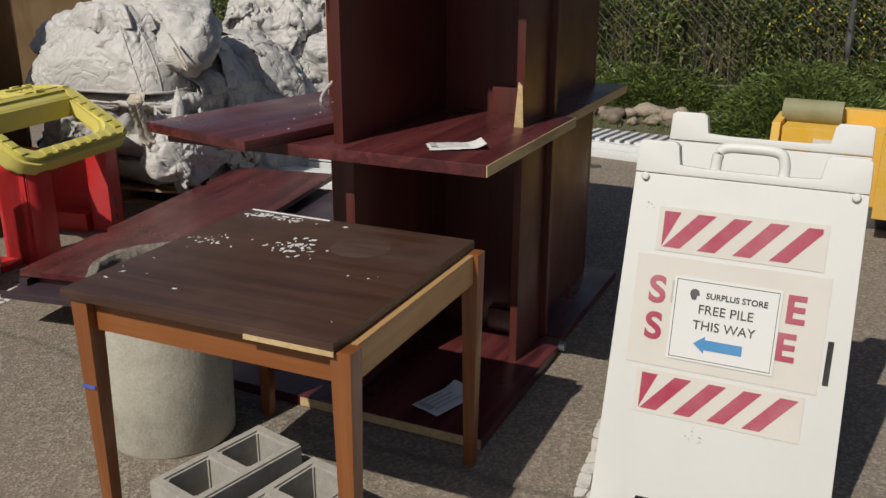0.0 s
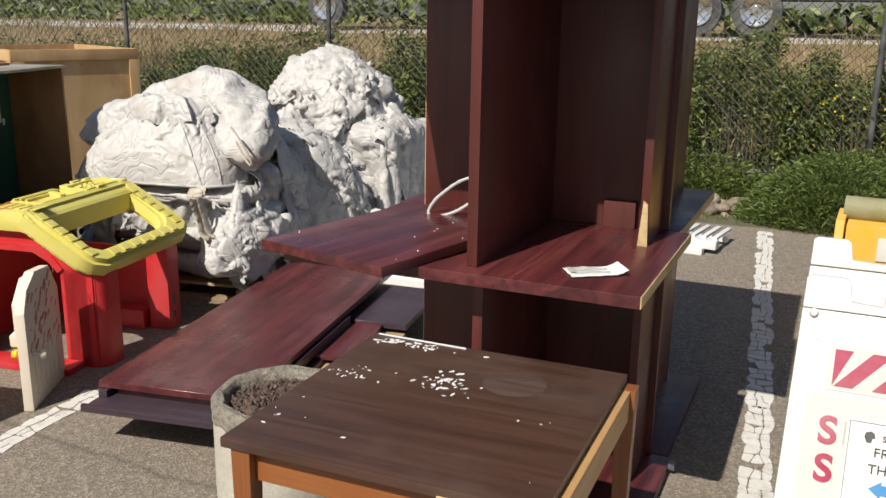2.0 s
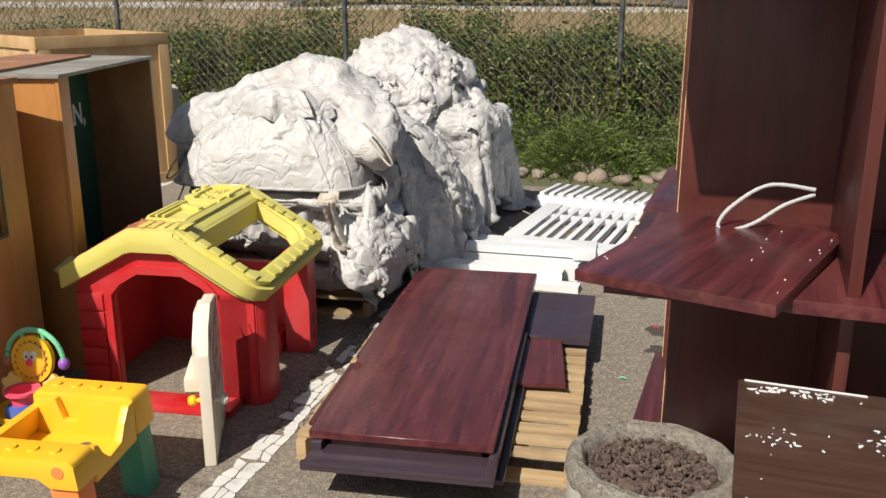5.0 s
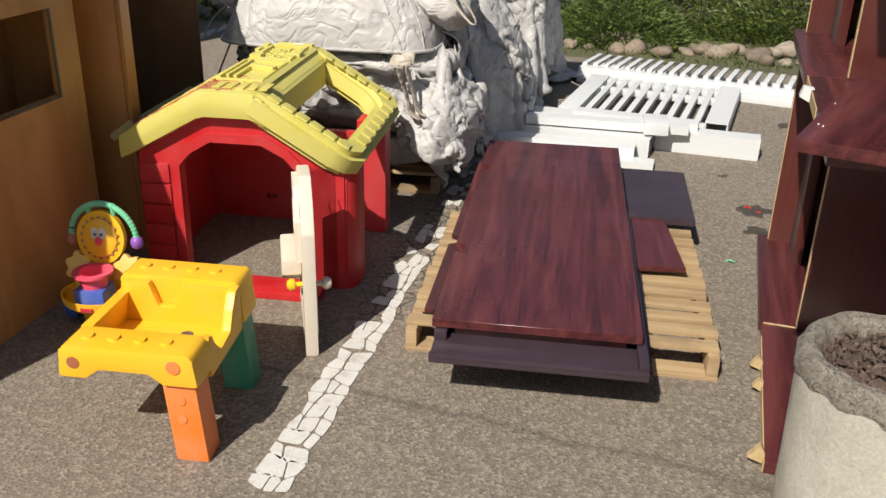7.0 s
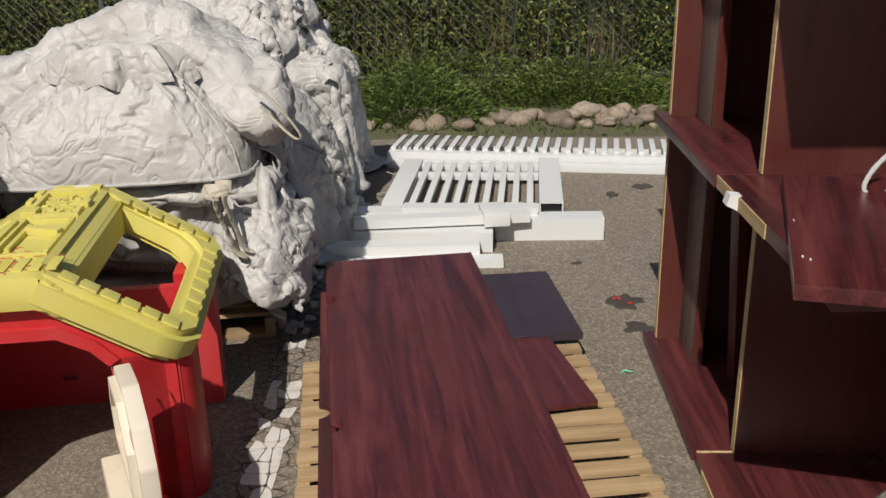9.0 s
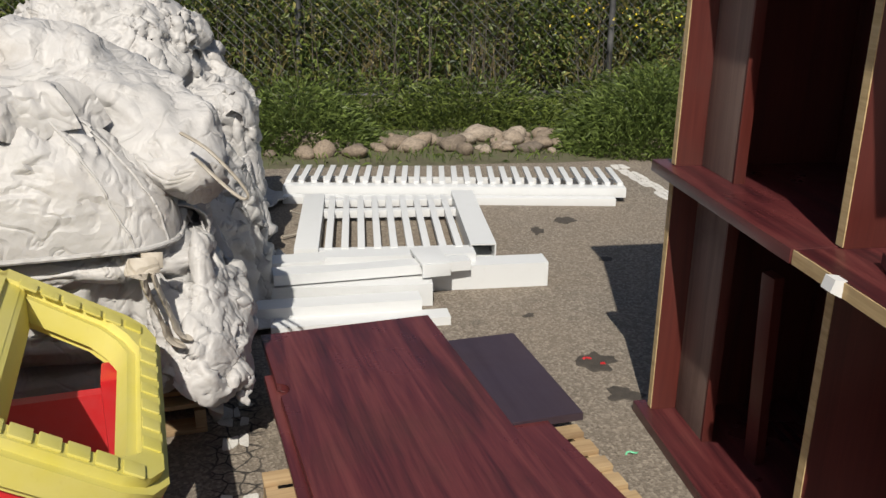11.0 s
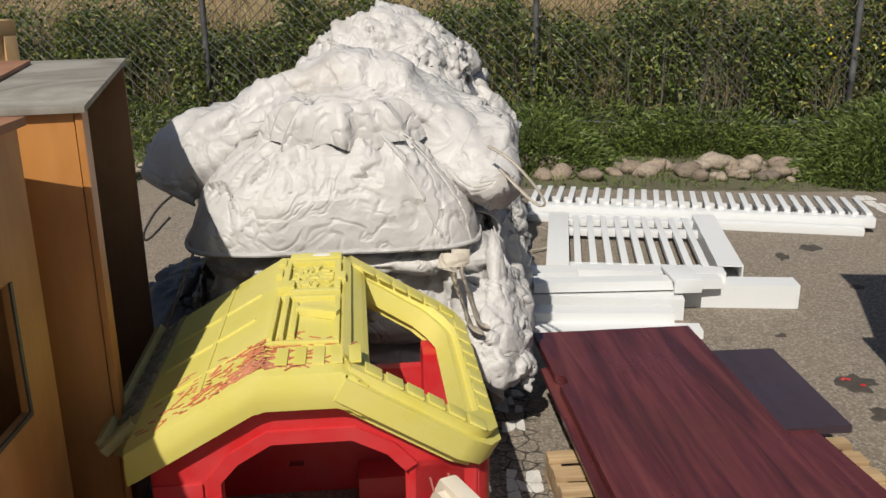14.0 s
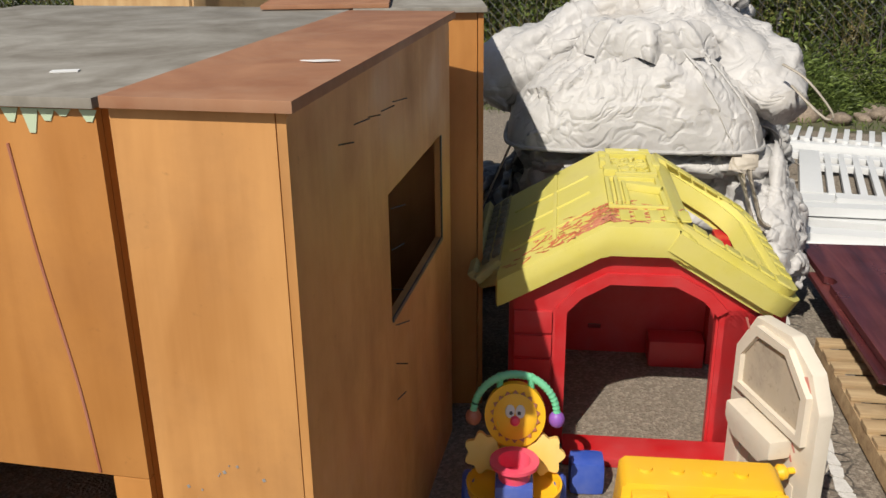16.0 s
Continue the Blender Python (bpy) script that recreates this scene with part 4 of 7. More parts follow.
copy_thing(first, pose(-1.765, 2.49, 0, 0, 0, 79))


# ---- A-frame sign ----
def build_sign():
    s = thing("a_frame_sign", pose(-0.795, 3.1, 0), "white plastic folding A-frame sign with maroon striped stickers", "sign")
    tilt = 11.0

    def board(name, m, back):
        bm = bmesh.new()
        add_prism(bm, [(-0.325, 0.0), (-0.21, 0.0), (-0.19, 0.05), (0.19, 0.05), (0.21, 0.0), (0.325, 0.0), (0.3, 0.985), (-0.3, 0.985)], 0, 0.035, 0.006)
        add_prism(bm, [(-0.3, 0.987), (0.3, 0.987), (0.298, 1.068), (0.285, 1.076), (0.2, 1.076), (0.188, 1.066), (0.18, 1.014), (0.105, 1.01), (-0.105, 1.01), (-0.18, 1.014), (-0.188, 1.066), (-0.2, 1.076), (-0.285, 1.076), (-0.298, 1.068)], -0.004, 0.042, 0.006)
        p = part(name, bm, SIGN_WHITE, s)
        p.matrix_local = m
        return p

    fm = pose(0, 0, 0, -tilt, 0, 0)
    front = board("front_board", fm, False)
    bmh = bmesh.new()
    hp = curve_points([(-0.088, 0.019, 1.0), (-0.086, 0.019, 1.045), (-0.068, 0.019, 1.07), (0, 0.019, 1.074), (0.068, 0.019, 1.07), (0.086, 0.019, 1.045), (0.088, 0.019, 1.0)], 30)
    add_tube(bmh, hp, 0.015, 10)
    part("handle", bmh, SIGN_WHITE, front, "moulded carrying handle")
    back = board("back_board", pose(0, 0.49, 0, tilt, 0, 180) @ pose(0, 0, 0), True)
    for x in (-0.27, 0.27):
        part("rivet", lathe([(0, -0.012), (0.008, -0.011), (0.012, -0.004), (0, -0.004)], 14), SIGN_WHITE, front).matrix_local = pose(x, 0, 0.975, 0, 0, 0) @ pose(0, 0, 0, -90, 0, 0)

    def flat(name, pts, mat, y, label=""):
        return part(name, prism(pts, y - 0.0012, y, 0.0), mat, front, label, smooth=False)

    # striped stickers, each with slanting bars
    for z0, z1, x0, x1 in ((0.785, 0.885, -0.205, 0.205), (0.315, 0.42, -0.215, 0.205)):
        st = flat("sticker", [(x0 - 0.015, z0 - 0.012), (x1 + 0.015, z0 - 0.012), (x1 + 0.015, z1 + 0.012), (x0 - 0.015, z1 + 0.012)], STICKER, -0.0005, "off-white striped sticker")
        k = x0 - 0.09
        while k < x1:
            bar = [(k, z0), (k + 0.047, z0), (k + 0.135, z1), (k + 0.088, z1)]
            clip = []
            for x, z in bar:
                clip.append((min(max(x, x0), x1), z))
            # keep slanted ends true where a bar meets the sticker's side
            if bar[0][0] < x0 and bar[3][0] > x0:
                zc = z0 + (x0 - bar[0][0]) / 0.088 * (z1 - z0)
                clip = [(x0, zc)] + ([(max(bar[1][0], x0), z0 if bar[1][0] > x0 else z0 + (x0 - bar[1][0]) / 0.088 * (z1 - z0))] if True else []) + [bar[2], bar[3]]
                if bar[1][0] > x0:
                    clip = [(x0, z0), bar[1], bar[2], bar[3], (x0, zc)]
            if bar[2][0] > x1 and bar[1][0] < x1:
                zd = z0 + (x1 - bar[1][0]) / 0.088 * (z1 - z0)
                clip = [bar[0], bar[1], (x1, zd), (x1, z1), bar[3]] if bar[3][0] < x1 else [bar[0], bar[1], (x1, zd), (x1, z0 + (x1 - bar[0][0]) / 0.088 * (z1 - z0))]
            if bar[1][0] < x1 and bar[2][0] > x0:
                part("bar", prism(clip, -0.0026, -0.0018, 0.0), MAROON, st, "maroon slanting bar", smooth=False)
            k += 0.094
    st = flat("sticker", [(-0.265, 0.445), (0.245, 0.445), (0.245, 0.76), (-0.265, 0.76)], STICKER, -0.0005, "off-white lettered sticker")
    for word, x, z in (("S", -0.2, 0.66), ("S", -0.2, 0.555), ("E", 0.165, 0.66), ("E", 0.152, 0.555)):
        add_text("letter", word, 0.105, MAROON, st, pose(x, -0.003, z, 90, 0, 0), 0.003)
    for word, x, z in (("E", -0.13, 0.56), ("I", -0.155, 0.66)):
        add_text("letter", word, 0.09, INK_GREY, st, pose(x, -0.0026, z, 90, 0, 0), 0.001)
    sheet = flat("notice", [(-0.155, 0.475), (0.13, 0.475), (0.13, 0.71), (-0.155, 0.71)], PAPER, -0.0035, "white paper notice in a plastic sleeve")
    o = [(-0.148, 0.482), (0.123, 0.482), (0.123, 0.703), (-0.148, 0.703)]
    i = [(-0.1465, 0.4835), (0.1215, 0.4835), (0.1215, 0.7015), (-0.1465, 0.7015)]
    bm = bmesh.new()
    add_ring(bm, o, i, -0.0056, -0.005)
    part("border", bm, INK, sheet, "thin black border", smooth=False)
    add_text("words", "SURPLUS STORE", 0.0225, INK, sheet, pose(0.015, -0.006, 0.665, 90, 0, 0), 0.0003)
    add_text("words", "FREE PILE", 0.036, INK, sheet, pose(-0.01, -0.006, 0.625, 90, 0, 0))
    add_text("words", "THIS WAY", 0.036, INK, sheet, pose(-0.01, -0.006, 0.58, 90, 0, 0))
    part("arrow", prism([(-0.085, 0.528), (-0.055, 0.552), (-0.055, 0.542), (0.045, 0.542), (0.045, 0.514), (-0.055, 0.514), (-0.055, 0.504)], -0.0062, -0.0052, 0.0), BLUE_INK, sheet, "blue arrow", smooth=False)
    part("emblem", prism([(-0.103, 0.65), (-0.092, 0.65), (-0.09, 0.662), (-0.083, 0.664), (-0.086, 0.676), (-0.095, 0.681), (-0.107, 0.677), (-0.11, 0.665)], -0.0062, -0.0052, 0.0), INK, sheet, "small plain black emblem", smooth=False)
    part("slot", prism([(0.255, 0.475), (0.27, 0.475), (0.27, 0.595), (0.255, 0.595)], -0.0012, -0.0004, 0.0), BLACK, front, "black slot", smooth=False)
    rnd = random.Random(4)
    bm = bmesh.new()
    for cx, cz, n in ((-0.06, 0.27, 8), (-0.25, 0.9, 4), (-0.05, 0.255, 6)):
        for _ in range(n):
            x, z, q = cx + rnd.gauss(0, 0.014), cz + rnd.gauss(0, 0.012), rnd.uniform(0.002, 0.006)
            add_prism(bm, [(x, z), (x + q, z + q * 0.3), (x + q * 0.6, z + q), (x - q * 0.3, z + q * 0.7)], -0.0012, -0.0004)
    part("scuff", bm, INK_GREY, front, "grey scuff marks", smooth=False)["kind"] = "stuff"


build_sign()


# ---- pallet and stacked panels ----
def build_pallet(m, label, w, d, group="pallets"):
    p = thing("pallet", m, label, "pallet", group)
    h, n = 0.105, 11
    bw = d / n
    rnd = random.Random(w * 100)
    for k in range(n):
        y = -d / 2 + bw * k
        part("deck_board", box((-w / 2, y + 0.024 + rnd.uniform(-0.006, 0.006), h - 0.018), (w / 2, y + bw - 0.012, h - rnd.uniform(0, 0.003)), 0.002, pose(rnd.uniform(-0.006, 0.006), 0, 0, 0, 0, rnd.uniform(-0.5, 0.5))), PALLET, p, "pale rough deck board")
    for x in (-w / 2 + 0.02, 0, w / 2 - 0.02):
        part("stringer", box((x - 0.019, -d / 2, 0.016), (x + 0.019, d / 2, h - 0.019), 0.002), PALLET, p)
    for y in (-d / 2 + 0.04, 0, d / 2 - 0.04):
        part("bottom_board", box((-w / 2, y - 0.045, 0), (w / 2, y + 0.045, 0.015), 0.002), PALLET, p)
    return p


build_pallet(pose(-3.465, 4.15, 0, 0, 0, 8.5), "pale wooden pallet under a stack of mahogany panels", 1.06, 1.1)


def flat_panel(name, cx, cy, z, w, d, t, rot, mat, label, notches=()):
    """A laminate panel lying flat, with half-round finger notches along one long side."""
    pts = [(-w / 2, -d / 2), (w / 2, -d / 2), (w / 2, d / 2), (-w / 2, d / 2)]
    for y in sorted(notches, reverse=True):
        pts += [(-w / 2 + 0.04 * math.sin(a), y + 0.045 * math.cos(a)) for a in [k * math.pi / 8 for k in range(9)]]
    bm = bmesh.new()
    low = [bm.verts.new((x, y, 0)) for x, y in pts]
    top = [bm.verts.new((x, y, t)) for x, y in pts]
    n = len(pts)
    faces = [bm.faces.new(low[::-1]), bm.faces.new(top)] + [bm.faces.new((low[i], low[(i + 1) % n], top[(i + 1) % n], top[i])) for i in range(n)]
    bmesh.ops.bevel(bm, geom=list(bm.edges), offset=0.002, segments=1, affect="EDGES")
    ob = mesh_ob(name, bm, mat, True)
    ob.matrix_world = pose(cx, cy, z, 0, 0, rot)
    return tagged(ob, label, "panel", "stacked panels")


flat_panel("mahogany_panel", -3.5, 4.04, 0.106, 0.68, 1.32, 0.022, 9.0, SLATE, "dark plum panel at the bottom of the stack on the pallet")
flat_panel("mahogany_panel", -3.39, 4.46, 0.129, 0.62, 0.62, 0.02, 14.0, MAHOG, "narrow reddish panel sticking out of the stack")
flat_panel("plum_panel", -3.36, 5.02, 0.1295, 0.62, 0.66, 0.03, 8.0, SLATE, "dark plum laminate panel with a curved corner")


def build_tray():
    t = thing("panel_tray", pose(-3.512, 4.0, 0.151, 0, 0, 9.5), "dark mahogany framed cabinet back lying on the stack", "panel", "stacked panels")
    part("sheet", box((-0.34, -0.72, 0), (0.33, 0.6, 0.014), 0.002), SLATE, t)
    part("frame_rail", box((-0.34, -0.72, 0.0145), (0.33, -0.70, 0.03), 0.002), SLATE, t)
    part("frame_rail", box((0.30, -0.70, 0.0145), (0.33, 0.6, 0.045), 0.002), SLATE, t)
    part("block", box((-0.34, -0.6, 0.0145), (-0.3, 0.6, 0.045), 0.002), SLATE, t)
    part("filler", box((-0.28, -0.55, 0.0145), (0.27, 0.6, 0.045), 0.002), MAHOG, t)


build_tray()
flat_panel("mahogany_panel", -3.60, 4.41, 0.2, 0.665, 2.0, 0.03, 9.6, MAHOG, "long red-brown mahogany panel with finger notches topping the stack", (-0.42, 0.55))
flat_panel("mahogany_panel", -3.63, 4.33, 0.178, 0.65, 1.6, 0.018, 8.9, MAHOG, "red-brown mahogany panel just under the top one", (-0.2,))


# ---- plywood crates ----
def build_window_crate():
    c = thing("plywood_crate", pose(-5.17, 2.44, 0, 0, 0, 5.2), "tall varnished plywood crate with a square opening in its side", "crate")
    W, D, H, t = 0.3, 1.32, 1.37, 0.016
    part("front_panel", box((-W, 0, 0), (-t - 0.002, t, H - 0.002), 0.0015), PLY, c, "stained varnished plywood")
    # side with a cut opening, from four boards around it
    y0, y1, z0, z1 = 0.585, 1.165, 0.755, 1.06
    bm = bmesh.new()
    add_box(bm, (-t, 0, 0), (0, y0, H - 0.002))
    add_box(bm, (-t, y1, 0), (0, D, H - 0.002))
    add_box(bm, (-t, y0, 0), (0, y1, z0))
    add_box(bm, (-t, y0, z1), (0, y1, H - 0.002))
    bmesh.ops.remove_doubles(bm, verts=bm.verts, dist=0.0001)
    part("side_panel", bm, PLY, c, "plywood side with a cut-out", smooth=False)
    part("back_panel", box((-W, D - t, 0), (-t - 0.002, D, H - 0.002), 0.0015), PLY, c)
    part("side_panel", box((-W, t + 0.002, 0), (-W + t, D - t - 0.002, H - 0.002), 0.0015), PLY, c)
    part("lid", box((-W - 0.004, -0.018, H), (0.018, D + 0.01, H + 0.02), 0.002), PLY_RED, c, "weathered reddish plywood lid")
    part("bottom", box((-W + t, t + 0.002, 0.0), (-t, D - t, 0.016), 0.0), PLY, c)
    # torn trim strip on two sides of the opening
    part("trim_strip", box((0.001, y0, z0 - 0.012), (0.005, y1, z0), 0.0), BLACK, c, "dark strip along the opening")
    part("trim_strip", box((0.001, y1, z0 - 0.012), (0.005, y1 + 0.012, z1), 0.0), BLACK, c)
    rnd = random.Random(6)
    for k in range(11):
        y, z = (0.25 + 0.1 * k, 1.28 - 0.03 * rnd.random()) if k < 5 else (0.62 - 0.02 * rnd.random(), 1.02 - 0.1 * (k - 5))
        part("bent_nail", cyl(0.0015, 0.0015, 0, 0.035, 6, pose(0.0, y, z, rnd.uniform(-20, 20), 75, rnd.uniform(-60, 60))), BLACK, c, "rusty bent nail")
    bm = bmesh.new()
    for cx, cz, n in ((-0.1, 0.42, 24), (-0.2, 0.6, 14), (-0.15, 0.72, 6)):
        for _ in range(n):
            x, z, q = cx + rnd.gauss(0, 0.03), cz + rnd.gauss(0, 0.03), rnd.uniform(0.002, 0.006)
            add_prism(bm, [(x, z), (x + q, z + q * 0.4), (x + q * 0.5, z + q * 1.5), (x - q * 0.4, z + q)], -0.0012, -0.0002)
    part("grey_marks", bm, SCUFF_GREY, c, "grey scuffs", smooth=False)["kind"] = "stuff"
    bm = bmesh.new()
    add_prism(bm, [(0, 0), (0.05, 0.004), (0.075, 0.018), (0.03, 0.02)], 0, 0.002, 0, pose(-0.1, 0.35, H + 0.0225, 90, 0, 20))
    part("flake", bm, PAPER, c, "pale paint flake", smooth=False)


build_window_crate()


def build_grey_crate():
    c = thing("plywood_crate", pose(-5.50, 2.42, 0, 0, 0, 5.2), "orange plywood crate with a grey weathered lid and paint drips", "crate")
    W, D, H, zb = 1.15, 1.45, 1.365, 0.655
    part("front_panel", box((-W, 0, zb), (0, 0.018, H - 0.002), 0.0015), PLY_ORANGE, c, "orange varnished plywood front")
    part("end_panel", box((-0.018, 0.02, 0), (0, D, H - 0.002), 0.0015), PLY_ORANGE, c)
    part("leg_board", box((-0.075, 0, 0), (0, 0.018, zb - 0.002), 0.0015), PLY_ORANGE, c)
    part("end_panel", box((-W, 0.02, 0), (-W + 0.018, D, H - 0.002), 0.0015), PLY_ORANGE, c)
    part("back_panel", box((-W + 0.02, D - 0.018, 0), (-0.02, D, H - 0.002), 0.0015), PLY_ORANGE, c)
    part("bottom", box((-W + 0.02, 0.02, zb), (-0.02, D - 0.02, zb + 0.018), 0.0), PLY_ORANGE, c)
    part("lid", box((-W - 0.01, -0.015, H), (0.006, D + 0.02, H + 0.018), 0.002), PLY_GREY, c, "grey weathered lid")
    bm = bmesh.new()
    rnd = random.Random(9)
    for k in range(14):
        x, ln = -0.47 + 0.035 * k + rnd.uniform(-0.01, 0.01), rnd.uniform(0.006, 0.025) * (2.0 if k % 5 == 0 else 1)
        add_prism(bm, [(x - 0.016, H - 0.004), (x + 0.016, H - 0.004), (x + 0.006, H - 0.004 - ln), (x - 0.005, H - 0.004 - ln)], -0.0022, -0.0004)
    part("paint_drips", bm, TOY_PALEGREEN, c, "pale green paint drips", smooth=False)
    part("drip", tube(curve_points([(-0.17, -0.001, 1.3), (-0.15, -0.001, 1.1), (-0.115, -0.001, 0.85), (-0.1, -0.001, 0.66)], 20), 0.003, 6), TOY_BROWN, c, "brown glue run")
    part("drip", tube(curve_points([(-0.31, -0.001, 1.28), (-0.3, -0.001, 1.15), (-0.285, -0.001, 1.05)], 14), 0.0035, 6), PAPER, c, "white paint run")
    part("chip", box((-0.12, -0.012, H + 0.0185), (-0.07, 0.01, H + 0.021), 0.0, pose(-0.1, 0.25, 0, 0, 0, 20)), PAPER, c)


TOY_PALEGREEN = plastic("pale green paint", (0.42, 0.52, 0.34), 0.6, 0.1)
build_grey_crate()
beam = mesh_ob("dark_beam", box((-0.9, -0.045, 0), (0.5, 0.045, 0.04), 0.004), MAHOG, True)
beam.matrix_world = pose(-6.15, 2.95, 0.002, 0, 0, 38)
tagged(beam, "dark red board lying under the crate", "board")


def build_green_crate():
    c = thing("green_crate", pose(-5.255, 3.95, 0, 0, 0, 18.0), "open plywood crate lined with green chalkboard, seen from its open side", "crate")
    W, D, H = 0.36, 1.17, 1.37
    part("near_wall", box((-W, 0, 0), (0, 0.02, H - 0.002), 0.0015), PLY_ORANGE, c, "orange varnished plywood wall")
    part("edge_board", box((0.0025, -0.004, 0), (0.02, 0.1, H - 0.002), 0.0015), PLY_ORANGE, c)
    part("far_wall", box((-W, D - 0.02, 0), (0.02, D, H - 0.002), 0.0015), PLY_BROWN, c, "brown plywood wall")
    board = part("green_board", box((-W, 0.022, 0), (-W + 0.02, D - 0.022, H - 0.002), 0.0), GREEN_BOARD, c, "dark green chalkboard lining")
    part("lid", box((-W - 0.02, -0.02, H), (0.03, D + 0.02, H + 0.016), 0.002), PLY_GREY, c, "grey weathered lid")
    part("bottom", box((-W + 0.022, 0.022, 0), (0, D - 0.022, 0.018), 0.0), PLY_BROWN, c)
    part("lid_board", box((-W - 0.3, -0.015, H + 0.0165), (-0.27, D - 0.1, H + 0.03), 0.002), PLY_RED, c, "weathered reddish plywood board on the lid")
    for word, y, z, s in (("GO", 0.74, 1.22, 0.16), ("GREEN,", 0.8, 1.08, 0.16), ("LIVE", 0.62, 0.22, 0.15)):
        add_text("chalk_words", word, s, CHALK, board, pose(-W + 0.0215, y, z, 90, 0, 90), 0.003, label="white hand-painted words")


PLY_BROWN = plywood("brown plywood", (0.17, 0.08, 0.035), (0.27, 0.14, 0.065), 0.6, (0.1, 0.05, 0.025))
build_green_crate()


def build_pine_crate():
    c = thing("pine_crate", pose(-7.98, 6.75, 0, 0, 0, -22.0), "large open pine shipping crate with battened sides", "crate")
    W, D, H = 1.5, 1.2, 1.37
    for x0, x1, y0, y1 in ((-W, 0, 0, 0.02), (-W, 0, D - 0.02, D), (-0.02, 0, 0.022, D - 0.022), (-W, -W + 0.02, 0.022, D - 0.022)):
        part("side_panel", box((x0, y0, 0), (x1, y1, H), 0.0), PINE, c, "pale pine plywood side", smooth=False)
    for z in (0.0, H - 0.1):
        part("batten", box((-W - 0.02, -0.022, z), (0.0, -0.002, z + 0.1), 0.002), PINE, c, "pine batten")
        part("batten", box((0.002, -0.022, z), (0.022, D, z + 0.1), 0.002), PINE, c)
    for y in (0.0, D - 0.1):
        part("batten", box((0.002, y, 0.102), (0.022, y + 0.1, H - 0.102), 0.002), PINE, c)
    part("batten", box((-0.1, -0.022, 0.102), (0.0, -0.002, H - 0.102), 0.002), PINE, c)
    part("bottom", box((-W + 0.022, 0.022, 0.02), (-0.022, D - 0.022, 0.04), 0.0), PINE, c)
    for k in range(4):
        part("knot_hole", cyl(0.009, 0.009, 0, 0.003, 10, pose(0.022, 0.3 + 0.16 * k, H - 0.14 - 0.03 * (k % 2), 0, 90, 0)), TOY_BROWN, c, "dark knot")


build_pine_crate()
blk = mesh_ob("concrete_block", box((-0.12, -0.3, 0), (0.12, 0.3, 0.77), 0.02), CONCRETE, True)
blk.matrix_world = pose(-8.25, 8.75, 0.0, 0, 0, 40)
tagged(blk, "grey concrete barrier block standing behind the pine crate", "barrier")


# ---- piles of woven bulk bags ----
def facets(p, size, seed):
    """Height of a sheet broken into tilted flat facets of about the given size; creases are sharp."""
    q = p / size + Vector((seed * 1.7, seed, 3.1))
    near, seeds = noise.voronoi(q)
    best = -9.0
    for d, c in zip(near, seeds):
        tilt = noise.cell_vector(c * 53.0) * 2 - Vector((1, 1, 1))
        best = max(best, tilt.dot(q - c) * 1.3 - 0.55 * d)
    return best * size


def crumple(p, seed):
    """Stiff crushed sheet: flat facets that meet in ridges and valleys, at three sizes."""
    q = p + 0.03 * noise.noise_vector(p * 4.0 + Vector((seed, 0, 0)))
    q = Vector((q.x * 1.2 + 0.4 * q.z, q.y - 0.3 * q.x, q.z * 0.9 + 0.25 * q.y))
    return 0.8 * facets(q, 0.3, seed) - facets(q, 0.13, seed + 5) + 0.8 * facets(q, 0.055, seed + 9)


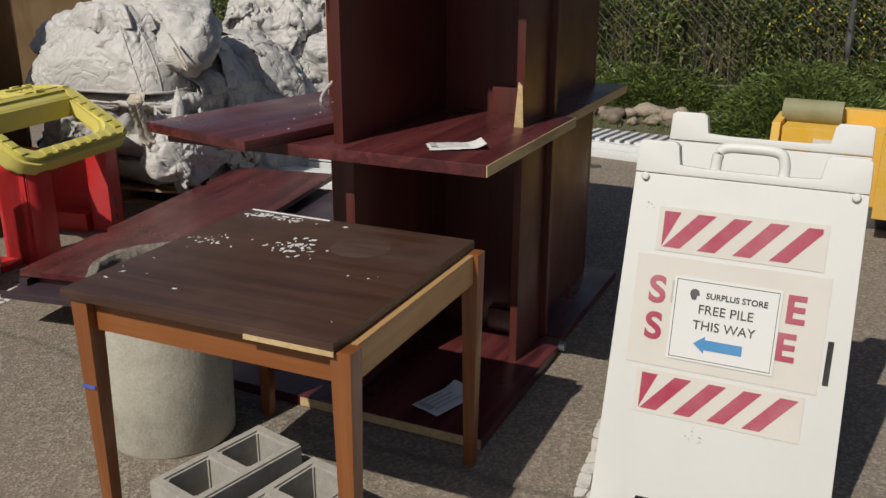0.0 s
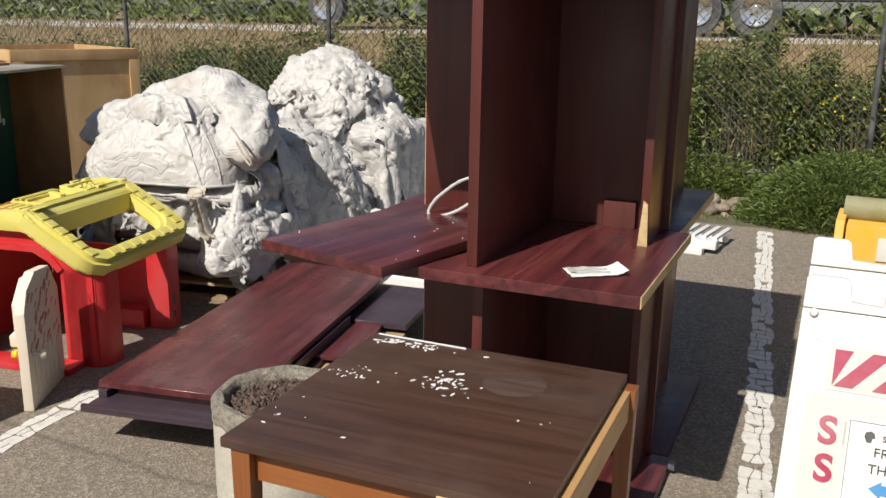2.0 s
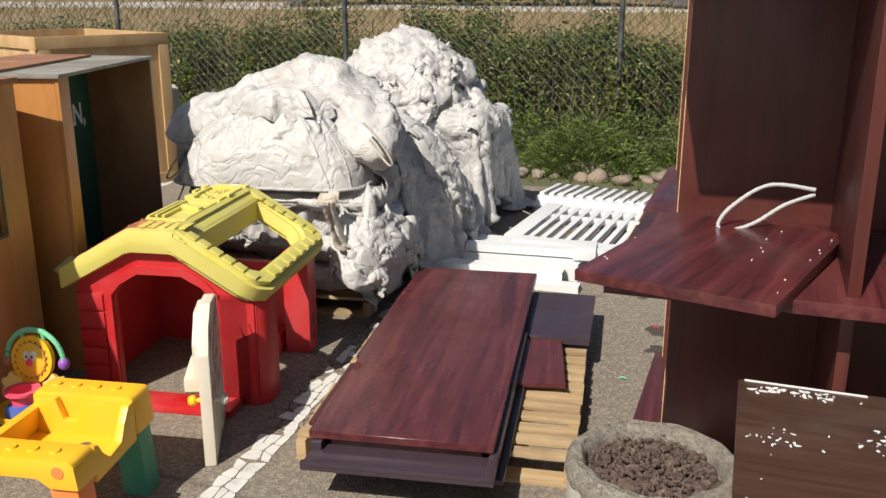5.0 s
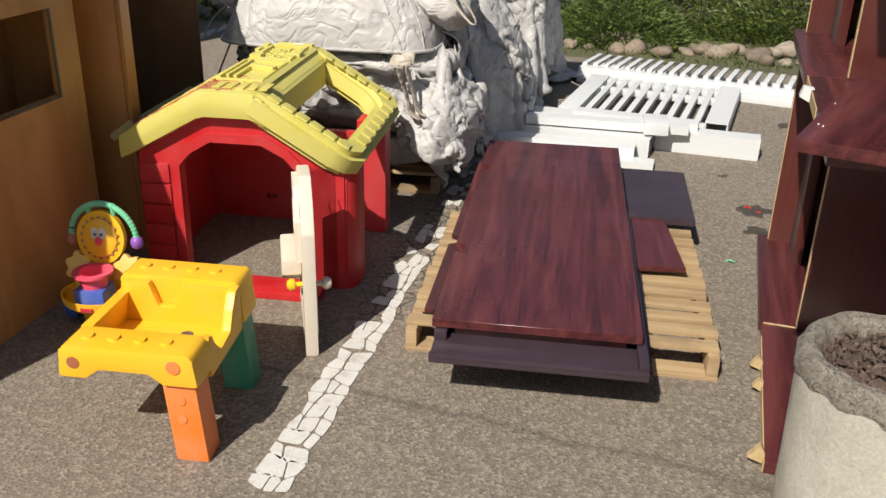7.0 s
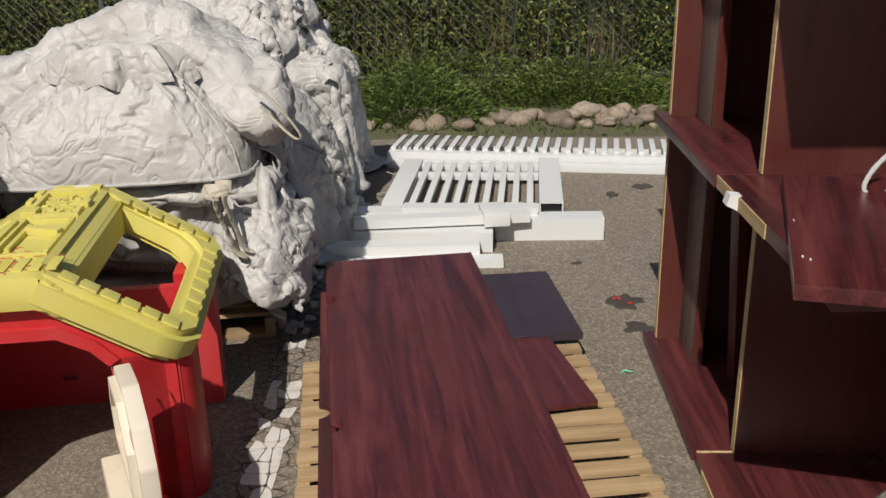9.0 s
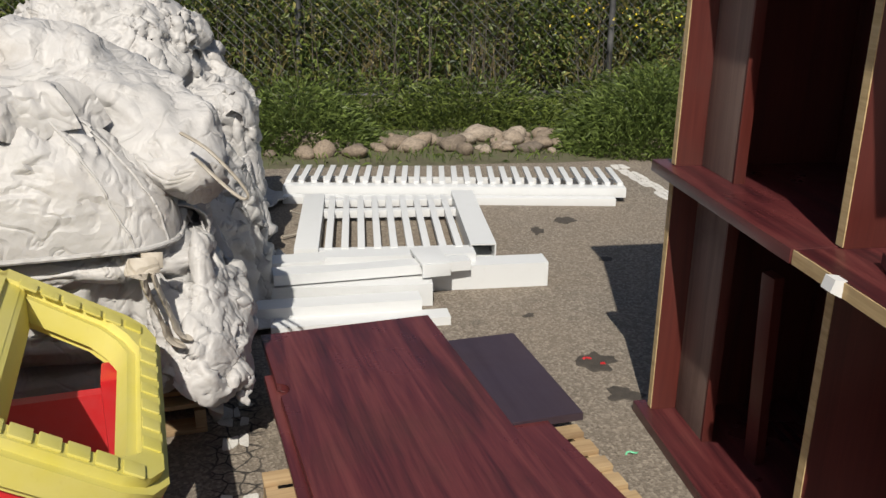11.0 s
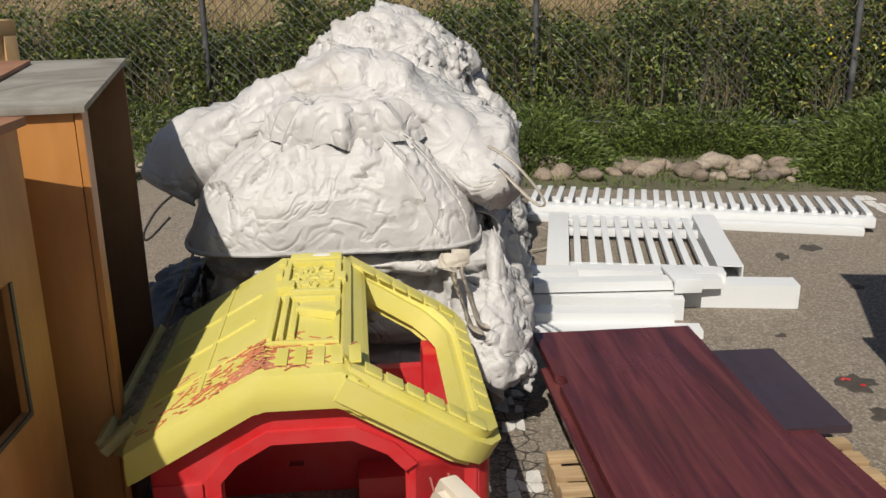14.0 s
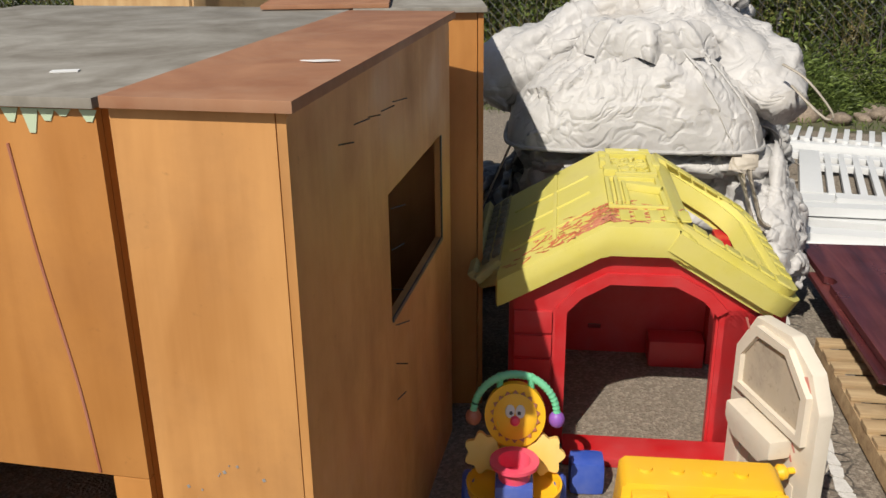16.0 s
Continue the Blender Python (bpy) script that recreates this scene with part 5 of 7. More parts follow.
def bag(name, size, m, seed, mat=None, e1=0.5, e2=0.45, amp=0.05, top=None, label="", sag=0.0, nu=190, nv=84, pleat=0.06):
    """A slumped sack: a squarish rounded body with creases. top(u): how far the sides draw in towards the top."""
    bm = bmesh.new()
    rows = []

    def pw(v, e):
        return math.copysign(abs(v) ** e, v)

    for j in range(nv + 1):
        lat = -math.pi / 2 + math.pi * j / nv
        row = []
        for i in range(nu):
            lon = 2 * math.pi * i / nu
            x = pw(math.cos(lat), e1) * pw(math.cos(lon), e2)
            y = pw(math.cos(lat), e1) * pw(math.sin(lon), e2)
            z = pw(math.sin(lat), e1)
            u = (z + 1) / 2
            s = top(u) if top else 1.0
            p = Vector((x * s * size[0] / 2, y * s * size[1] / 2, u * size[2]))
            n = Vector((x / size[0], y / size[1], z / size[2] * 0.8)).normalized()
            d = amp * 4 * crumple(p, seed) + amp * 0.8 * noise.noise(p * 1.7 + Vector((seed, 0, 0)))
            side = 1 - abs(n.z)
            wv = noise.noise_vector(Vector((p.x * 2.2, p.y * 2.2, p.z * 2.2 + seed * 2.0)))
            pl = (p.z * 7 + 1.5 * wv.x + 0.9 * noise.noise(p * 5 + Vector((0, 0, seed)))) % 1.0
            ve = (lon * 3.5 + 1.6 * wv.y + 0.8 * noise.noise(p * 4 + Vector((seed, 0, 3)))) % 1.0
            k1 = min(1.0, max(0.0, 0.5 + 1.6 * wv.z))
            d += pleat * side * ((abs(pl * 2 - 1) - 0.5) * k1 + (abs(ve * 2 - 1) - 0.5) * (1 - k1)) * (0.5 + u)
            p += n * d
            p.z -= sag * (x * x + y * y) * u
            p.z = max(p.z, 0.0)
            row.append(p)
        rows.append(row)
    vs = [[bm.verts.new(p) for p in row] for row in rows[1:-1]]
    for a, b in zip(vs, vs[1:]):
        for i in range(nu):
            bm.faces.new((a[i], a[(i + 1) % nu], b[(i + 1) % nu], b[i]))
    bm.faces.new(vs[0][::-1])
    c = bm.verts.new(sum((q.co for q in vs[-1]), Vector()) / nu)
    for i in range(nu):
        bm.faces.new((vs[-1][i], vs[-1][(i + 1) % nu], c))
    ob = mesh_ob(name, bm, mat or TARP)
    ob.data.polygons.foreach_set("use_smooth", [True] * len(ob.data.polygons))
    ob.matrix_world = m
    return tagged(ob, label, "sack", "piled bulk bags")


WHITE_LABEL = "creased white woven bulk bag in a slumped pile"
GREY_LABEL = "dusty grey folded bulk bag low in the pile"
build_pallet(pose(-4.86, 5.52, 0, 0, 0, 9), "worn wooden pallet under a pile of white bulk bags", 1.0, 1.1)
Z = 0.106
bag("bulk_bag", (1.06, 1.07, 0.22), pose(-4.84, 5.50, Z, 0, 0, 9), 1, TARP_GREY, 0.7, amp=0.025, pleat=0.04, label=GREY_LABEL)
bag("bulk_bag", (1.12, 1.1, 0.24), pose(-4.82, 5.50, 0.27, 0, 0, 6), 2, TARP_GREY, 0.75, amp=0.025, pleat=0.045, label=GREY_LABEL)
bag("bulk_bag", (1.1, 1.06, 0.2), pose(-4.81, 5.5, 0.43, 0, 0, 12), 3, TARP, 0.75, amp=0.025, pleat=0.045, label=WHITE_LABEL)
bag("bulk_bag", (1.14, 1.12, 0.17), pose(-4.85, 5.44, 0.57, 0, 0, 8.5), 4, TARP, 0.7, amp=0.035, pleat=0.045, label=WHITE_LABEL)


def sack_profile(u):
    return 1.0 - 0.62 * max(0.0, (u - 0.12) / 0.88) ** 0.75


def build_main_sack():
    """The big sack on the front of the pile: flat hem below, drawn in to a puckered neck above."""
    bm = bmesh.new()
    nu, nv = 200, 70
    ring = []
    neck = Vector((0.03, -0.13, 0.45))
    for j in range(nv + 1):
        u = j / nv
        row = []
        for i in range(nu):
            a = 2 * math.pi * i / nu
            e = 0.36 + 0.5 * u
            x = math.copysign(abs(math.cos(a)) ** e, math.cos(a)) * 0.545
            y = math.copysign(abs(math.sin(a)) ** e, math.sin(a)) * 0.52
            s = 1 - 0.86 * u ** 1.08
            bulge = 0.07 * math.sin(math.pi * u ** 0.8)
            p = Vector((x * s, y * s, 0)) + Vector((neck.x * u, neck.y * u, 0.45 * (u ** 0.8)))
            r = Vector((x, y, 0)).normalized()
            p += (r * 0.55 + Vector((0, 0, 0.75))) * bulge
            gather = (0.034 * (abs(((a * 2.1 + 0.5 * noise.noise((a * 2, u * 2, 1))) % 1.0) * 2 - 1) - 0.5) + 0.03 * (abs(((a * 4.3 + 0.4 * noise.noise((a * 3, u * 3, 5))) % 1.0) * 2 - 1) - 0.5)) * min(1, u * 1.25) ** 2.2
            crease = 0.1 * crumple(p, 12)
            p += (r * 0.6 + Vector((0, 0, 0.7))) * (gather + crease * (0.35 + 0.65 * math.sin(math.pi * min(1, u * 1.1 + 0.05))))
            row.append(bm.verts.new(p))
        ring.append(row)
    for a, b in zip(ring, ring[1:]):
        for i in range(nu):
            bm.faces.new((a[i], a[(i + 1) % nu], b[(i + 1) % nu], b[i]))
    bm.faces.new(ring[0][::-1])
    bm.faces.new(ring[-1])
    ring_at = [[q.co.copy() for q in row] for row in ring]
    sack = thing("bulk_bag", pose(-4.9, 5.36, 0.73, 0, 0, 9), "large white woven bulk bag with a puckered drawn-in neck", "sack", "piled bulk bags")
    body = part("body", bm, TARP, sack)
    body.data.polygons.foreach_set("use_smooth", [True] * len(body.data.polygons))
    # ruffled neck collar
    bm = bmesh.new()
    n = 90
    rows = []
    for j in range(7):
        row = []
        for i in range(n):
            a = 2 * math.pi * i / n
            r = 0.1 + 0.11 * (j / 6) + (0.02 * math.sin(a * 9 + j * 0.5) + 0.014 * math.sin(a * 17 + 2)) * j / 6 + 0.02 * noise.noise((a * 3, j * 0.4, 7))
            z = 0.43 + 0.06 * math.sin(j / 6 * 2.6) + 0.02 * math.sin(a * 7 + 1) * j / 6 - 0.15 * (j / 6) ** 2
            row.append(bm.verts.new((0.03 + 1.35 * r * math.cos(a), -0.22 + 0.85 * r * math.sin(a), z + 0.035)))
        rows.append(row)
    for a, b in zip(rows, rows[1:]):
        for i in range(n):
            bm.faces.new((a[i], a[(i + 1) % n], b[(i + 1) % n], b[i]))
    ext = bmesh.ops.extrude_face_region(bm, geom=list(bm.faces))
    bmesh.ops.translate(bm, verts=[q for q in ext["geom"] if isinstance(q, bmesh.types.BMVert)], vec=(0, 0, 0.006))
    part("neck_collar", bm, TARP, sack, "ruffled neck of the bag")
    # hem cord and seam
    hem = [(0.55 * math.copysign(abs(math.cos(a)) ** 0.36, math.cos(a)), 0.525 * math.copysign(abs(math.sin(a)) ** 0.36, math.sin(a)), 0.004 + 0.006 * noise.noise((a * 2, 0, 3))) for a in [math.pi + math.pi * k / 60 for k in range(61)]]
    part("hem", tube(hem, 0.009, 8), TARP_GREY, sack, "grey stitched hem")
    for k in (163, 177):
        seam = [ring_at[j][k] for j in range(0, 62, 3)]
        part("seam", tube([q + Vector((0, -0.004, 0.006)) for q in seam], 0.004, 6), TARP, sack, "raised stitched seam")


build_main_sack()


def roll(name, keys, radius, flat, seed, mat, label, n=110, around=56):
    """A thick loose fold of sacking laid along a line."""
    pts = curve_points(keys, n)
    bm = bmesh.new()
    rings = []
    for i, p in enumerate(pts):
        t = i / (n - 1)
        d = (pts[min(i + 1, n - 1)] - pts[max(i - 1, 0)]).normalized()
        s = d.cross(Vector((0, 0, 1)))
        s = s.normalized() if s.length > 0.05 else Vector((0, 1, 0))
        u = s.cross(d)
        r = radius * (0.25 + 0.75 * math.sin(math.pi * min(max(t, 0.02), 0.98)) ** 0.45)
        ring = []
        for k in range(around):
            a = 6.2832 * k / around
            w = noise.noise_vector(p * 2.0 + Vector((seed, math.cos(a), math.sin(a))))
            lay = abs(((a * 0.4775 + 0.7 * w.x) % 1.0) * 2 - 1)
            q = p + r * (0.82 + 0.34 * lay + 0.16 * w.y) * (math.cos(a) * s * flat + math.sin(a) * u)
            ring.append(bm.verts.new(q + (math.cos(a) * s + math.sin(a) * u) * 0.17 * crumple(q, seed)))
        rings.append(ring)
    for a, b in zip(rings, rings[1:]):
        for k in range(around):
            bm.faces.new((a[k], a[(k + 1) % around], b[(k + 1) % around], b[k]))
    bm.faces.new(rings[0][::-1])
    bm.faces.new(rings[-1])
    bmesh.ops.recalc_face_normals(bm, faces=bm.faces)
    ob = mesh_ob(name, bm, mat)
    ob.data.polygons.foreach_set("use_smooth", [True] * len(ob.data.polygons))
    return tagged(ob, label, "sack", "piled bulk bags")


def collide(q, solids, gap):
    """Push points out of rounded boxes and ellipsoids, and keep them over the ground."""
    hit = q[:, 2] < gap
    q[hit, 2] = gap
    for kind, c, size, turn in solids:
        ca, sa = math.cos(radians(turn)), math.sin(radians(turn))
        rel = q - np.array(c)
        loc = np.stack([ca * rel[:, 0] + sa * rel[:, 1], -sa * rel[:, 0] + ca * rel[:, 1], rel[:, 2]], 1)
        if kind == "ball":
            rad = np.array(size) + gap
            s = np.linalg.norm(loc / rad, axis=1)
            k = s < 1
            loc[k] /= np.maximum(s[k], 0.05)[:, None]
        else:
            half, r = np.array(size) + gap, 0.09
            e = np.abs(loc) - (half - r)
            out = np.maximum(e, 0)
            ln = np.linalg.norm(out, axis=1)
            dist = ln + np.minimum(e.max(1), 0) - r
            k = dist < 0
            nrm = np.where(ln[:, None] > 1e-6, np.sign(loc) * out / np.maximum(ln, 1e-6)[:, None], 0)
            deep = k & (ln <= 1e-6)
            ax = e.argmax(1)
            nrm[deep, ax[deep]] = np.sign(loc[deep, ax[deep]])
            loc[k] -= nrm[k] * dist[k][:, None]
        hit |= k
        q[k] = np.array(c) + np.stack([ca * loc[k, 0] - sa * loc[k, 1], sa * loc[k, 0] + ca * loc[k, 1], loc[k, 2]], 1)
    return hit


def finer(a):
    """Twice the points along the first axis, on a smooth curve."""
    p = np.concatenate([2 * a[:1] - a[1:2], a, 2 * a[-1:] - a[-2:-1]])
    mid = (9 * (p[1:-2] + p[2:-1]) - p[:-3] - p[3:]) / 16
    out = np.empty((2 * len(a) - 1, *a.shape[1:]))
    out[0::2], out[1::2] = a, mid
    return out


def cloth(name, m, w, d, slack, seed, solids, mat, label, n=56, steps=58, rounds=6, gap=0.012, rough=0.03, grip=0.17, crisp=0.17, slump=0.014):
    """A sheet let fall on a heap, caught here and there, and then given slack, so that it lies in true folds."""
    rng = np.random.default_rng(seed)
    nx, ny = n, max(8, int(n * d / w))
    h = w / (nx - 1)
    x, y = np.meshgrid(np.linspace(-w / 2, w / 2, nx), np.linspace(-d / 2, d / 2, ny), indexing="ij")
    z = sum(rough * 0.5 * np.sin(x * rng.uniform(3, 16) + y * rng.uniform(-12, 12) + rng.uniform(0, 6)) for _ in range(7))
    p = np.stack([x, y, z], -1).reshape(-1, 3)
    mat4 = np.array(m)
    p = p @ mat4[:3, :3].T + mat4[:3, 3]
    idx = np.arange(nx * ny).reshape(nx, ny)
    batches = []

    def add(a, b, rest, k, axis, period):
        i = np.arange(a.shape[axis])
        for c in range(2):
            sel = np.take(a, i[(i // period) % 2 == c], axis).ravel()
            sel2 = np.take(b, i[(i // period) % 2 == c], axis).ravel()
            batches.append((sel, sel2, rest, k))

    add(idx[:-1], idx[1:], h, 0.5, 0, 1)
    add(idx[:, :-1], idx[:, 1:], h, 0.5, 1, 1)
    add(idx[:-1, :-1], idx[1:, 1:], h * 1.4142, 0.3, 0, 1)
    add(idx[:-1, 1:], idx[1:, :-1], h * 1.4142, 0.3, 0, 1)
    add(idx[:-2], idx[2:], 2 * h, 0.1, 0, 2)
    add(idx[:, :-2], idx[:, 2:], 2 * h, 0.1, 1, 2)
    v, dt = np.zeros_like(p), 0.022
    cell = max(2, int(grip / h))
    catch = np.zeros((nx, ny), bool)
    for i in range(cell // 2, nx, cell):
        for j in range(cell // 2, ny, cell):
            catch[min(nx - 1, max(0, i + rng.integers(-cell // 3, cell // 3 + 1))), min(ny - 1, max(0, j + rng.integers(-cell // 3, cell // 3 + 1)))] = True
    catch = catch.ravel()
    held = np.zeros(nx * ny, bool)
    hit = held.copy()
    for step in range(steps):
        grow = 1 + (slack - 1) * min(1.0, max(0.0, (step - 14) / 26))
        held |= catch & hit & (step > 8)
        v[:, 2] -= 9.8 * dt
        v[held] = 0
        v *= 0.97
        q = p + v * dt
        for _ in range(rounds):
            for a, b, rest, k in batches:
                e = q[b] - q[a]
                ln = np.sqrt((e * e).sum(1)) + 1e-9
                c = e * (k * (ln - rest * grow) / ln)[:, None]
                q[a] += c
                q[b] -= c
            hit = collide(q, solids, gap)
            q[held] = p[held]
        v = (q - p) / dt
        v[hit] *= 0.15
        sp = np.linalg.norm(v, axis=1)
        v *= np.minimum(1, 3.0 / np.maximum(sp, 1e-6))[:, None]
        p = q
    g = p.reshape(nx, ny, 3)
    g = finer(g)
    g = np.swapaxes(finer(np.swapaxes(g, 0, 1)), 0, 1)
    # stiff woven sheet: sharp small creases, and slumped rolls where it hangs
    du, dv = np.gradient(g, axis=0), np.gradient(g, axis=1)
    nm = np.cross(du, dv)
    nm /= np.linalg.norm(nm, axis=2)[..., None] + 1e-9
    flat, nf = g.reshape(-1, 3), nm.reshape(-1, 3)
    off = np.empty(len(flat))
    for k, (a, b) in enumerate(zip(flat, nf)):
        c = Vector(a)
        wv = noise.noise_vector(Vector((c.x * 2.0, c.y * 2.0, c.z * 2.4 + seed)))
        roll = abs(((c.z * 8.5 + 1.7 * wv.x + 0.6 * noise.noise(c * 6)) % 1.0) * 2 - 1) - 0.5
        off[k] = crisp * crumple(c, seed) + slump * roll * (1 - abs(b[2])) * min(1.0, max(0.15, 0.6 + 1.5 * wv.y))
    g = (flat + nf * off[:, None]).reshape(g.shape)
    mx, my = g.shape[:2]
    ids = np.arange(mx * my).reshape(mx, my)
    quads = np.stack([ids[:-1, :-1], ids[1:, :-1], ids[1:, 1:], ids[:-1, 1:]], -1).reshape(-1, 4)
    me = bpy.data.meshes.new(name)
    me.from_pydata(g.reshape(-1, 3).tolist(), [], quads.tolist())
    me.materials.append(mat)
    me.polygons.foreach_set("use_smooth", [True] * len(me.polygons))
    ob = new(name, me)
    s = ob.modifiers.new("thickness", "SOLIDIFY")
    s.thickness, s.offset = 0.006, 1.0
    return tagged(ob, label, "sack", "piled bulk bags")


CORE = ("box", (-4.86, 5.5, 0.42), (0.5, 0.52, 0.31), 9)
SACK = ("ball", (-4.88, 5.45, 0.68), (0.54, 0.52, 0.45), 9)
MID = ("ball", (-4.68, 6.2, 0.35), (0.5, 0.45, 0.58), 0)
PILE = ("box", (-4.76, 7.28, 0.42), (0.5, 0.45, 0.42), 5)
PILE_TOP = ("ball", (-4.9, 7.22, 0.88), (0.46, 0.38, 0.47), 0)
bag("bulk_bag", (0.98, 0.9, 0.82), pose(-4.76, 7.28, 0.0, 0, 0, 5), 13, TARP_GREY, 0.4, 0.4, 0.02, label=WHITE_LABEL, pleat=0.02)
cloth("bulk_bag", pose(-4.84, 5.52, 0.8, 0, 0, 9), 1.46, 1.46, 1.2, 41, [CORE], TARP_GREY, "dusty grey bulk bag hanging in folds round the pile", n=66, gap=0.02)
cloth("bulk_bag", pose(-4.5, 5.68, 0.85, 0, 0, 14), 0.8, 0.95, 1.24, 42, [CORE], TARP, "white bulk bag slumped over the side of the pile", gap=0.05)
cloth("bulk_bag", pose(-4.42, 5.35, 0.62, 0, 6, 9), 0.5, 0.9, 1.24, 52, [CORE, ("ball", (-4.33, 5.3, 0.3), (0.14, 0.5, 0.22), 9)], TARP, "white bulk bag bulging out of the side of the pile", n=44, gap=0.06)
cloth("bulk_bag", pose(-4.62, 6.2, 1.05, 0, 0, 20), 1.4, 1.3, 1.22, 43, [MID, CORE], TARP, "white bulk bag slumped in folds between the piles", gap=0.03)
cloth("bulk_bag", pose(-4.42, 6.5, 0.8, 0, 0, -15), 0.9, 1.0, 1.22, 44, [MID, PILE], TARP_GREY, "dusty grey bulk bag slumped between the piles", n=46, gap=0.05)
cloth("bulk_bag", pose(-4.86, 5.85, 1.3, 0, 0, 6), 1.4, 0.8, 1.18, 45, [CORE, SACK], TARP, "white bulk bag folded over the back of the pile", n=60, gap=0.05)
roll("draped_bag", [(-5.52, 5.22, 0.84), (-5.44, 5.3, 0.98), (-5.22, 5.48, 1.09), (-4.9, 5.57, 1.17), (-4.6, 5.52, 1.12), (-4.38, 5.33, 1.05), (-4.24, 5.1, 0.9)], 0.15, 1.45, 3, TARP, "white bulk bag folded thickly over the top of the pile")
cloth("bulk_bag", pose(-4.76, 7.28, 1.0, 0, 0, 0), 1.85, 1.75, 1.2, 47, [PILE], TARP, WHITE_LABEL, n=62, gap=0.03)
cloth("bulk_bag", pose(-4.8, 7.25, 1.35, 0, 0, 30), 1.5, 1.35, 1.22, 48, [PILE, PILE_TOP], TARP, WHITE_LABEL, n=60, gap=0.04)
cloth("bulk_bag", pose(-4.92, 7.2, 1.4, 0, 0, -20), 1.0, 0.9, 1.3, 49, [PILE, PILE_TOP], TARP, "crumpled white bulk bag heaped on top of the far pile", n=56, gap=0.08, grip=0.18, crisp=0.26)
cloth("black_film", pose(-5.5, 5.55, 0.6, 0, 0, 20), 0.8, 1.2, 1.3, 50, [CORE, ("ball", (-5.6, 5.6, 0.0), (0.3, 0.45, 0.35), 0)], DARK_FILM, "black plastic film slumped beside the pile of bags", n=40, gap=0.05)
# lifting straps
strap1 = thing("lifting_strap", pose(-4.4, 4.83, 0.73, 0, 0, 9), "frayed beige lifting strap hanging from the bag's hem", "strap")
bm = bmesh.new()
sp = curve_points([(0, 0, 0.01), (0.0, -0.03, -0.06), (0.03, -0.035, -0.16), (0.06, -0.04, -0.25), (0.085, -0.03, -0.27)], 24)
add_tube(bm, sp, lambda s: 0.04 + 0.012 * math.sin(s * 9), 10, 0.22)
add_tube(bm, [p + Vector((0.03, 0.012, 0.01)) for p in sp], lambda s: 0.032, 10, 0.25)
part("webbing", bm, STRAP, strap1)
for k, pts in enumerate((((-4.28, 5.02, 1.08), (-4.2, 4.97, 1.04), (-4.12, 4.94, 0.96), (-4.08, 4.93, 0.9), (-4.1, 4.94, 0.885), (-4.15, 4.96, 0.92), (-4.24, 5.01, 1.0)), ((-5.5, 5.3, 0.86), (-5.6, 5.25, 0.78), (-5.66, 5.22, 0.68), (-5.64, 5.22, 0.66), (-5.56, 5.26, 0.74)), ((-4.0, 7.3, 0.12), (-3.9, 7.35, 0.05), (-3.95, 7.2, 0.02), (-4.05, 7.1, 0.03)), ((-5.35, 5.0, 0.75), (-5.45, 4.95, 0.5), (-5.55, 5.0, 0.3), (-5.6, 5.05, 0.2)))):
    s = mesh_ob("lifting_strap", tube(curve_points(pts, 26), 0.008, 8, 0.6), STRAP, True)
    tagged(s, "looped beige lifting strap of a bulk bag", "strap", "lifting straps")


# ---- white vinyl fence panels and posts ----
def build_picket_panel():
    p = thing("picket_panel", pose(-2.93, 7.84, 0.0, 0, 0, -8.0), "white vinyl picket fence panel lying flat on the asphalt", "fence panel")
    part("rail", box((-1.13, -0.06, 0.035), (1.13, 0.03, 0.10), 0.004), PVC, p, "white hollow rail")
    part("rail", box((-1.12, -0.14, 0.0), (1.05, -0.075, 0.05), 0.004), PVC, p)
    part("rail", box((-1.12, 0.3, 0.02), (1.12, 0.35, 0.06), 0.004), PVC, p)
    for k in range(27):
        x = -1.1 + 0.0846 * k
        part("picket", box((x - 0.019, 0.0, 0.1005), (x + 0.019, 0.44, 0.122), 0.003, pose(0, 0, 0, -0.8, 0, 0)), PVC, p, "white picket")


build_picket_panel()


def build_gate():
    g = thing("fence_gate", pose(-3.41, 7.2, 0.0, 0, 0, -3.5), "white vinyl gate with square slots lying on the asphalt", "gate")
    W, D = 0.54, 0.53
    part("stile", box((-W, -D, 0.0), (-W + 0.13, D, 0.09), 0.004), PVC, g, "white hollow stile")
    bm = bmesh.new()
    o, i = [(W - 0.14, 0.0), (W, 0.0), (W, 0.1), (W - 0.14, 0.1)], [(W - 0.132, 0.008), (W - 0.008, 0.008), (W - 0.008, 0.092), (W - 0.132, 0.092)]
    add_ring(bm, o, i, -D, D)
    part("stile", bm, PVC, g, "open-ended hollow stile", smooth=False)
    for y in (-0.5, 0.22, 0.45):
        part("rail", box((-W + 0.132, y - 0.03, 0.03), (W - 0.142, y + 0.03, 0.075), 0.003), PVC, g)
    for k in range(9):
        x = -W + 0.18 + 0.088 * k
        part("slat", box((x - 0.02, -0.5, 0.048), (x + 0.02, 0.5, 0.0815), 0.003), PVC, g, "white slat")


build_gate()


